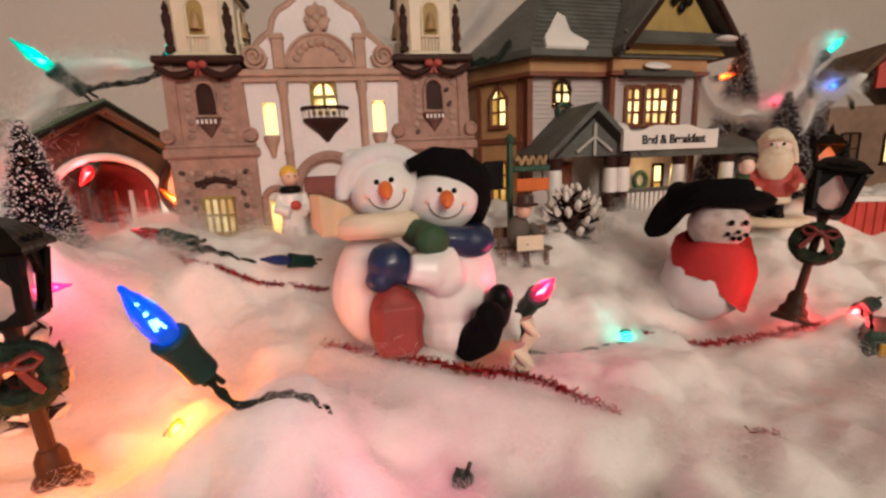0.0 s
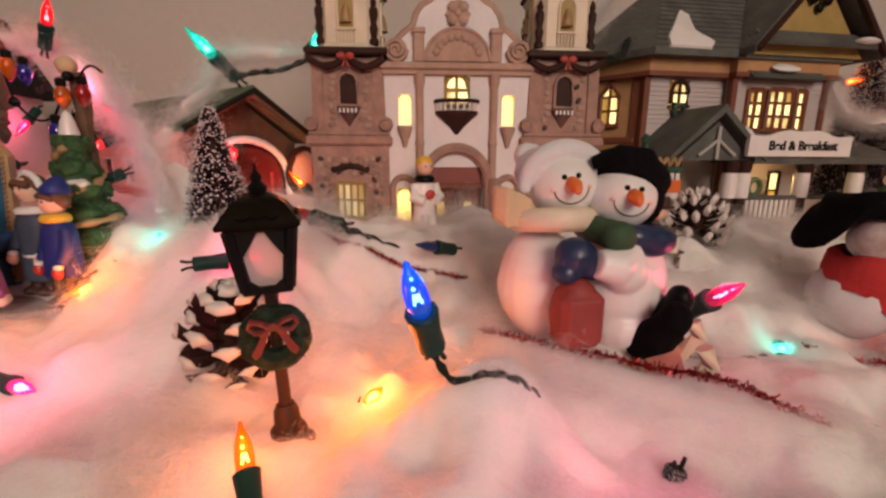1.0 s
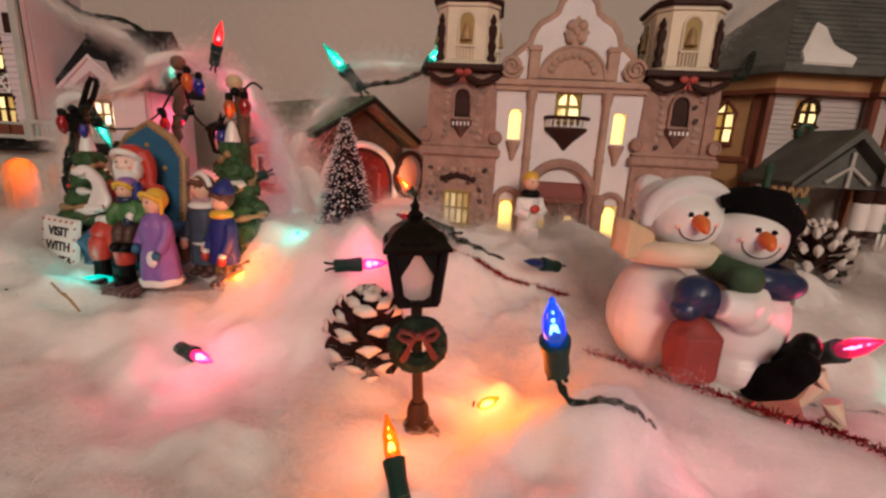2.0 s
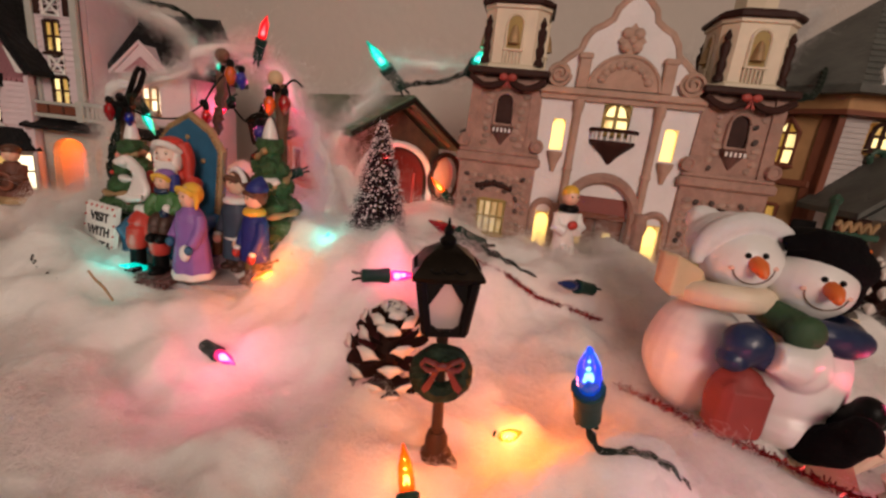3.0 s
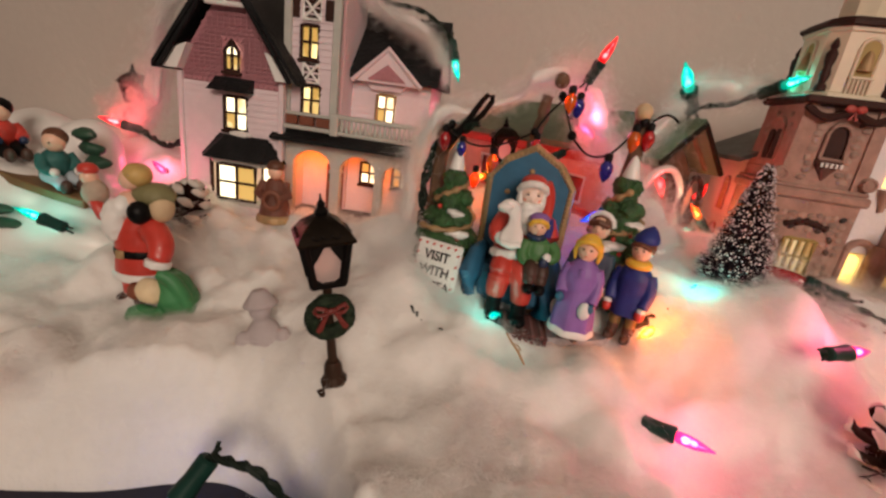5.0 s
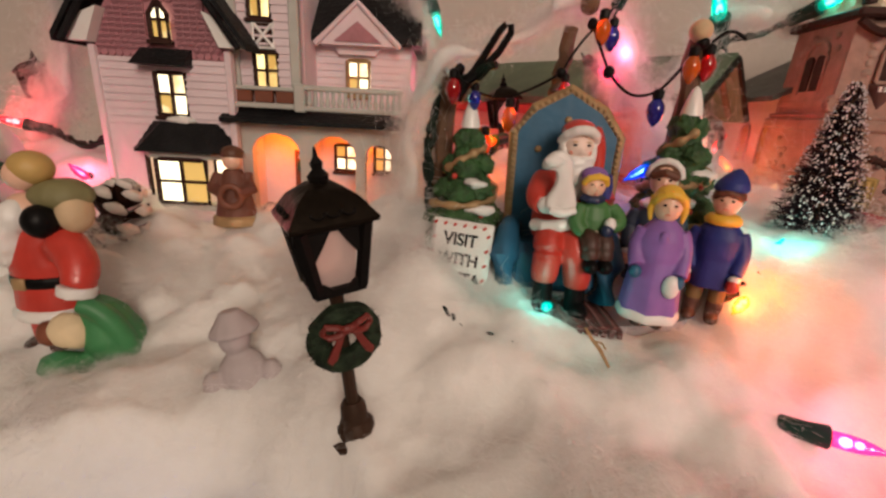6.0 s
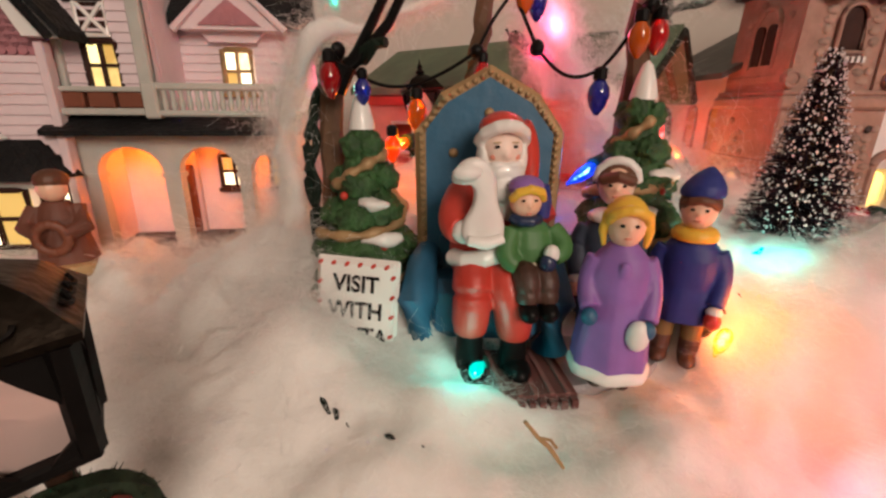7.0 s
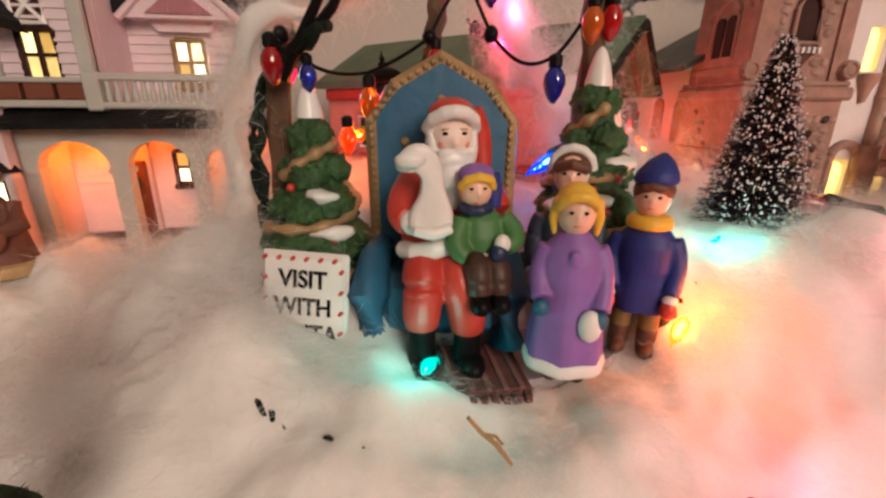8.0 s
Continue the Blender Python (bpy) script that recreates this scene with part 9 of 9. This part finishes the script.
# ---------------------------------------------------------------- red tinsel
def build_tinsel(label, pts, seed, r=0.0032):
    rng = random.Random(seed)
    P = [Vector(p) for p in pts]
    s = Shape()
    s.tube(P, 0.0006, 0, 5)
    for p, q in zip(P, P[1:]):
        k = int((q - p).length / 0.00014)
        for i in range(k):
            c = p.lerp(q, i / k)
            d = Vector((rng.gauss(0, 1), rng.gauss(0, 1), rng.gauss(0, 1))).normalized()
            w = d.orthogonal().normalized() * 0.00028
            e = c + d * r * rng.uniform(0.6, 1.15)
            s.add([c - w, c + w, e + w, e - w], [(0, 1, 2, 3)])
    return single("tinsel_garland", s, TINSEL, label, "tinsel garland", group="tinsel garlands", smooth=10)


build_tinsel("sparkling red tinsel garland along the sled track", [over(0.008, 0.178, 0.002), over(0.030, 0.155, 0.002), over(0.0463, 0.1406, 0.0025), over(0.0540, 0.1335, 0.003), over(0.0620, 0.1270, 0.003), over(0.0690, 0.1215, 0.003), over(0.0757, 0.1158, 0.003), over(0.0830, 0.1080, 0.003), over(0.0907, 0.1008, 0.003), over(0.0980, 0.0950, 0.002), over(0.1054, 0.0905, 0.000)], 1)
build_tinsel("sparkling red tinsel garland half sunk before the church", [over(-0.075, 0.262, 0.001), over(-0.062, 0.247, 0.001), over(-0.045, 0.240, 0.001), over(-0.025, 0.238, 0.0005), over(-0.002, 0.236, 0.0015), over(0.012, 0.232, 0.0)], 2, 0.0026)
build_tinsel("sparkling red tinsel garland beside the snowman", [over(0.166, 0.150, 0.001), over(0.190, 0.140, 0.001), over(0.215, 0.130, 0.002), over(0.245, 0.122, 0.002)], 3)
build_tinsel("short red tinsel end showing through the snow", [over(0.150, 0.078, 0.000), over(0.164, 0.078, 0.001)], 4, 0.0026)

tw = Shape().tube([(-0.2665, 0.1840, 0.1150), (-0.2630, 0.1842, 0.1100), (-0.2595, 0.1850, 0.1060), (-0.2552, 0.1852, 0.0990)], [0.0005, 0.0006, 0.0007, 0.0005], 0, 6)
tw.tube([(-0.2630, 0.1842, 0.1100), (-0.2600, 0.1835, 0.1095), (-0.2585, 0.1830, 0.1075)], 0.0004, 0, 5)
single("twig", tw, TWIG, "thin dry forked twig lying on the snow", "twig")
lg = random.Random(9)
line = [Vector((-0.1935, 0.2235, 0.1120)).lerp(Vector((-0.1640, 0.2385, 0.1262)), i / 12) + Vector((lg.gauss(0, 1), lg.gauss(0, 1), lg.gauss(0, 1))) * 0.0006 for i in range(13)]
bark = Shape().tube(line, [0.0032 + lg.uniform(-0.0006, 0.0008) for _ in line], 0, 9)
for _ in range(260):
    p, d = line[lg.randrange(12)].lerp(line[lg.randrange(1, 13)], 0.15), Vector((lg.gauss(0, 1), lg.gauss(0, 1), lg.gauss(0, 1))).normalized()
    e, w = p + d * lg.uniform(0.0036, 0.0056), d.orthogonal().normalized() * 0.0003
    bark.add([p - w, p + w, e], [(0, 1, 2)])
single("bark_twig", bark, mat("dark_bark", (0.05, 0.035, 0.022), 0.8, 0.3, 260, 0.6), "rough dark brown bristly twig in the snow beside the children", "twig")
single("plastic_tub", Shape().lathe([(0.030, 0), (0.032, 0.002), (0.034, 0.026), (0.028, 0.032), (0.005, 0.033)], (0, 0, 0), 0, 24, 0.8), mat("dark_plastic", (0.06, 0.045, 0.045), 0.25, 0.2, 100, 0.05, coat=0.3), "dark brown plastic tub below the snow's edge", "tub", pose(-0.325, 0.088, 0.031))
single("red_bag", Shape().ball((0, 0, 0.012), (0.026, 0.018, 0.013), 0, 16, 10, None, 0.2, 60), RED, "crumpled red cloth bag at the table's front", "bag", pose(-0.287, 0.060, 0.031))


# ---------------------------------------------------------------- loose cotton
WISP = mat("cotton_wisp", (0.90, 0.885, 0.87), 1.0, 0.03, 200, 0.0)
wisp_out, wisp_tr = WISP.node_tree.nodes["Material Output"], WISP.node_tree.nodes.new("ShaderNodeBsdfTranslucent")
wisp_mix = WISP.node_tree.nodes.new("ShaderNodeMixShader")
wisp_tr.inputs["Color"].default_value = (0.92, 0.905, 0.89, 1)
wisp_mix.inputs[0].default_value = 0.5
WISP.node_tree.links.new(WISP.node_tree.nodes["Principled BSDF"].outputs[0], wisp_mix.inputs[1])
WISP.node_tree.links.new(wisp_tr.outputs[0], wisp_mix.inputs[2])
WISP.node_tree.links.new(wisp_mix.outputs[0], wisp_out.inputs["Surface"])


def fibres(name, centres, spread, length, width, seed, lean=1.0):
    """Fine curved fibres round given centres, as one mesh."""
    g = np.random.default_rng(seed)
    n = len(centres)
    c = np.asarray(centres) + g.normal(size=(n, 3)) * np.asarray(spread)
    d = g.normal(size=(n, 3)) * np.array((1, 1, lean))
    d /= np.linalg.norm(d, axis=1)[:, None]
    k = g.normal(size=(n, 3)) * np.array((1, 1, lean)) * 0.7
    w = np.cross(d, g.normal(size=(n, 3)))
    w /= np.linalg.norm(w, axis=1)[:, None] + 1e-9
    ln = length * g.uniform(0.5, 1.4, size=(n, 1))
    ww = width * g.uniform(0.6, 1.3, size=(n, 1))
    steps = (-0.5, 0.0, 0.5)
    rows = []
    for s in steps:
        p = c + d * ln * s + k * ln * (s * s - 0.1)
        taper = 1.0 if abs(s) < 0.3 else 0.45
        rows += [p - w * ww * taper, p + w * ww * taper]
    v = np.stack(rows, axis=1).reshape(-1, 3)
    base = np.arange(n)[:, None] * 6
    f = np.concatenate([base + np.array((2 * i, 2 * i + 1, 2 * i + 3, 2 * i + 2)) for i in range(2)], axis=0)
    me = bpy.data.meshes.new(name)
    me.vertices.add(len(v))
    me.vertices.foreach_set("co", v.astype(np.float32).ravel())
    me.loops.add(f.size)
    me.loops.foreach_set("vertex_index", f.astype(np.int32).ravel())
    me.polygons.add(len(f))
    me.polygons.foreach_set("loop_start", np.arange(len(f), dtype=np.int32) * 4)
    me.update(calc_edges=True)
    me.validate()
    me.materials.append(WISP)
    return me


def ground_fuzz():
    rng = random.Random(21)
    pts = []
    while len(pts) < 125000:
        x, y = rng.uniform(-0.62, 0.34), 0.05 + 0.33 * rng.random() ** 1.25
        z = ground(x, y)
        if z < 0.055:
            continue
        thick = 0.0020 + 0.0085 * max(0.0, noise.noise(Vector((x * 26, y * 26, 4.0))) + 0.25)
        pts.append((x, y, z + rng.random() ** 2 * thick))
    ob = new("cotton_fuzz", fibres("cotton_fuzz", pts, (0, 0, 0.0004), 0.009, 0.000034, 3, 0.22))
    return tagged(ob, "loose wispy cotton fibres lying over the snow", "snow", kind="stuff")


ground_fuzz()


def loose_tufts():
    """Pulled tufts of fibres standing proud of the batting."""
    rng = random.Random(77)
    pts = []
    for _ in range(300):
        x, y = rng.uniform(-0.60, 0.32), 0.06 + 0.27 * rng.random() ** 1.2
        if ground(x, y) < 0.06:
            continue
        sx, sz = rng.uniform(0.006, 0.014), rng.uniform(0.002, 0.005)
        for _ in range(130):
            u, v = rng.gauss(0, 0.6) * sx, rng.gauss(0, 0.6) * sx
            pts.append((x + u, y + v, ground(x + u, y + v) + abs(rng.gauss(0, 0.7)) * sz * math.exp(-(u * u + v * v) / (sx * sx))))
    ob = new("cotton_tufts", fibres("cotton_tufts", pts, (0, 0, 0.0003), 0.011, 0.000045, 5, 0.45))
    return tagged(ob, "pulled tufts of loose cotton on the snow", "snow", kind="stuff")


loose_tufts()


def cotton_puffs():
    """Soft clumps of combed cotton pushed up round the feet of things, and loose ones over the open snow."""
    rng = random.Random(5)
    spots = [(-0.328, 0.222, 0.012), (-0.316, 0.219, 0.011), (-0.302, 0.214, 0.010), (-0.290, 0.208, 0.009), (-0.338, 0.236, 0.014), (-0.343, 0.252, 0.013), (-0.188, 0.212, 0.009), (-0.176, 0.216, 0.011), (-0.165, 0.222, 0.012),
             (-0.215, 0.197, 0.008), (-0.245, 0.194, 0.008), (-0.140, 0.226, 0.012), (-0.160, 0.270, 0.013), (-0.118, 0.250, 0.011), 
             (0.214, 0.150, 0.009), (0.236, 0.147, 0.010), (0.252, 0.152, 0.009), (0.030, 0.232, 0.013), (0.046, 0.226, 0.012), (0.120, 0.200, 0.013), (0.150, 0.205, 0.013), (0.180, 0.225, 0.012), (-0.360, 0.255, 0.013), (-0.385, 0.285, 0.015), (-0.405, 0.300, 0.013), (-0.345, 0.300, 0.016), (-0.350, 0.325, 0.014),
             (-0.430, 0.265, 0.014), (-0.460, 0.262, 0.012), (-0.372, 0.215, 0.011), (-0.355, 0.195, 0.010)]
    keep_clear = [(-0.036, 0.105), (-0.085, 0.108), (-0.045, 0.138), (-0.180, 0.162), (-0.105, 0.160), (-0.077, 0.126), (-0.105, 0.195), (-0.155, 0.240), (-0.270, 0.215), (-0.195, 0.215), (-0.342, 0.164), (0.048, 0.092), (0.06, 0.13), (0.09, 0.10), (0.16, 0.15), (-0.262, 0.184), (-0.30, 0.195), (0.157, 0.078), (-0.386, 0.188), (0.20, 0.135), (0.225, 0.165), (0.205, 0.150), (0.245, 0.150), (-0.03, 0.238), (0.06, 0.15), (-0.46, 0.20)]
    while len(spots) < 205:
        x, y = rng.uniform(-0.58, 0.30), 0.07 + 0.26 * rng.random() ** 1.1
        if ground(x, y) > 0.06 and all((x - a) ** 2 + (y - b) ** 2 > 0.028 ** 2 for a, b in keep_clear):
            spots.append((x, y, rng.uniform(0.008, 0.017)))
    pts = []
    for x, y, r in spots:
        z = ground(x, y) + 0.22 * r
        for _ in range(int(520 * (r / 0.011) ** 2)):
            d = Vector((rng.gauss(0, 1), rng.gauss(0, 1), rng.gauss(0, 0.75))) * r * 0.52
            pts.append((x + d.x, y + d.y, z + d.z))
    ob = new("cotton_puffs", fibres("cotton_puffs", pts, (0.0008, 0.0008, 0.0008), 0.011, 0.00005, 8, 0.6))
    return tagged(ob, "soft clumps of combed white cotton heaped on the snow", "snow", kind="stuff")


cotton_puffs()


def build_strand(label, pts, radii, seed, core=0.24, dens=10.5):
    """A pulled strand of cotton: a lumpy core wrapped in loose fibres."""
    rng = random.Random(seed)
    P = [Vector(p) for p in pts]
    radii = [r * 1.3 for r in radii]
    line, rs = [], []
    for i in range(len(P) - 1):
        p0, p1, p2, p3 = P[max(i - 1, 0)], P[i], P[i + 1], P[min(i + 2, len(P) - 1)]
        for k in range(8):
            t = k / 8
            line.append(0.5 * ((2 * p1) + (p2 - p0) * t + (2 * p0 - 5 * p1 + 4 * p2 - p3) * t * t + (3 * p1 - p0 - 3 * p2 + p3) * t ** 3))
            rs.append(radii[i] + (radii[i + 1] - radii[i]) * t)
    line.append(P[-1])
    rs.append(radii[-1])
    st = thing("cotton_strand", label, "cotton", Matrix(), "cotton strands")
    sh = Shape()
    sh.tube(line, [r * core for r in rs], 0, 12)
    sh.v = [tuple(Vector(p) + Vector((noise.noise(Vector(p) * 55), noise.noise(Vector(p) * 55 + Vector((9, 0, 0))), noise.noise(Vector(p) * 55 + Vector((0, 9, 0))))) * 0.009) for p in sh.v]
    part("core", sh, COTTON, st, smooth=180)
    cs = []
    for p, q, r in zip(line, line[1:], rs):
        for _ in range(int(dens * 420000 * (q - p).length * max(r, 0.004) * 2)):
            d = Vector((rng.gauss(0, 1), rng.gauss(0, 1), rng.gauss(0, 1))).normalized()
            cs.append(tuple(p.lerp(q, rng.random()) + d * r * abs(rng.gauss(0, 0.62))))
    ob = new("fluff", fibres("fluff", cs, (0.0012, 0.0012, 0.0012), 0.0095, 0.00005, seed))
    ob.parent = st
    tagged(ob, kind="stuff")
    return st


build_strand("white cotton draped over the twig arch", [(-0.337, 0.290, 0.100), (-0.338, 0.285, 0.140), (-0.334, 0.285, 0.185), (-0.318, 0.278, 0.211), (-0.290, 0.283, 0.219), (-0.262, 0.287, 0.236), (-0.240, 0.305, 0.243), (-0.222, 0.318, 0.226), (-0.205, 0.322, 0.200), (-0.185, 0.305, 0.168), (-0.168, 0.275, 0.142)],
             [0.015, 0.012, 0.010, 0.007, 0.006, 0.008, 0.011, 0.013, 0.013, 0.011, 0.010], 31)
build_strand("puff of white cotton round a pink light", [(-0.226, 0.334, 0.222), (-0.218, 0.333, 0.208), (-0.212, 0.333, 0.192)], [0.006, 0.012, 0.007], 32)
build_strand("white cotton strand draped over the bridge roof", [(-0.195, 0.315, 0.165), (-0.178, 0.335, 0.200), (-0.160, 0.350, 0.228), (-0.148, 0.352, 0.245), (-0.125, 0.362, 0.253), (-0.098, 0.378, 0.256), (-0.078, 0.385, 0.258)],
             [0.013, 0.012, 0.010, 0.010, 0.011, 0.010, 0.006], 33)
build_strand("white cotton strand behind the church", [(-0.065, 0.420, 0.262), (-0.030, 0.435, 0.262), (0.030, 0.440, 0.262), (0.085, 0.435, 0.282), (0.130, 0.425, 0.280), (0.170, 0.415, 0.300), (0.195, 0.410, 0.335)], [0.006, 0.008, 0.008, 0.013, 0.010, 0.012, 0.010], 34)
build_strand("white cotton strand over the pink house", [(-0.440, 0.375, 0.330), (-0.418, 0.382, 0.302), (-0.395, 0.384, 0.282), (-0.368, 0.386, 0.272), (-0.345, 0.392, 0.258), (-0.334, 0.396, 0.232)], [0.006, 0.007, 0.008, 0.009, 0.009, 0.006], 35)
build_strand("white cotton strand beside the pink house", [(-0.620, 0.385, 0.150), (-0.590, 0.375, 0.185), (-0.570, 0.362, 0.225), (-0.556, 0.350, 0.248), (-0.535, 0.338, 0.268), (-0.515, 0.333, 0.290)], [0.020, 0.016, 0.012, 0.008, 0.006, 0.004], 36)
build_strand("white cotton strand among the evergreens", [(0.405, 0.360, 0.250), (0.412, 0.352, 0.222), (0.445, 0.340, 0.211), (0.480, 0.333, 0.222), (0.505, 0.335, 0.250), (0.520, 0.338, 0.278), (0.545, 0.335, 0.290)], [0.008, 0.013, 0.011, 0.011, 0.012, 0.013, 0.009], 37)
build_strand("white cotton strand beside the cottage", [(0.520, 0.345, 0.195), (0.545, 0.345, 0.228), (0.585, 0.350, 0.240), (0.625, 0.360, 0.236)], [0.010, 0.012, 0.011, 0.008], 38)
build_strand("puff of white cotton by the bridge", [(-0.150, 0.300, 0.140), (-0.170, 0.310, 0.160), (-0.185, 0.318, 0.172)], [0.024, 0.024, 0.016], 39)
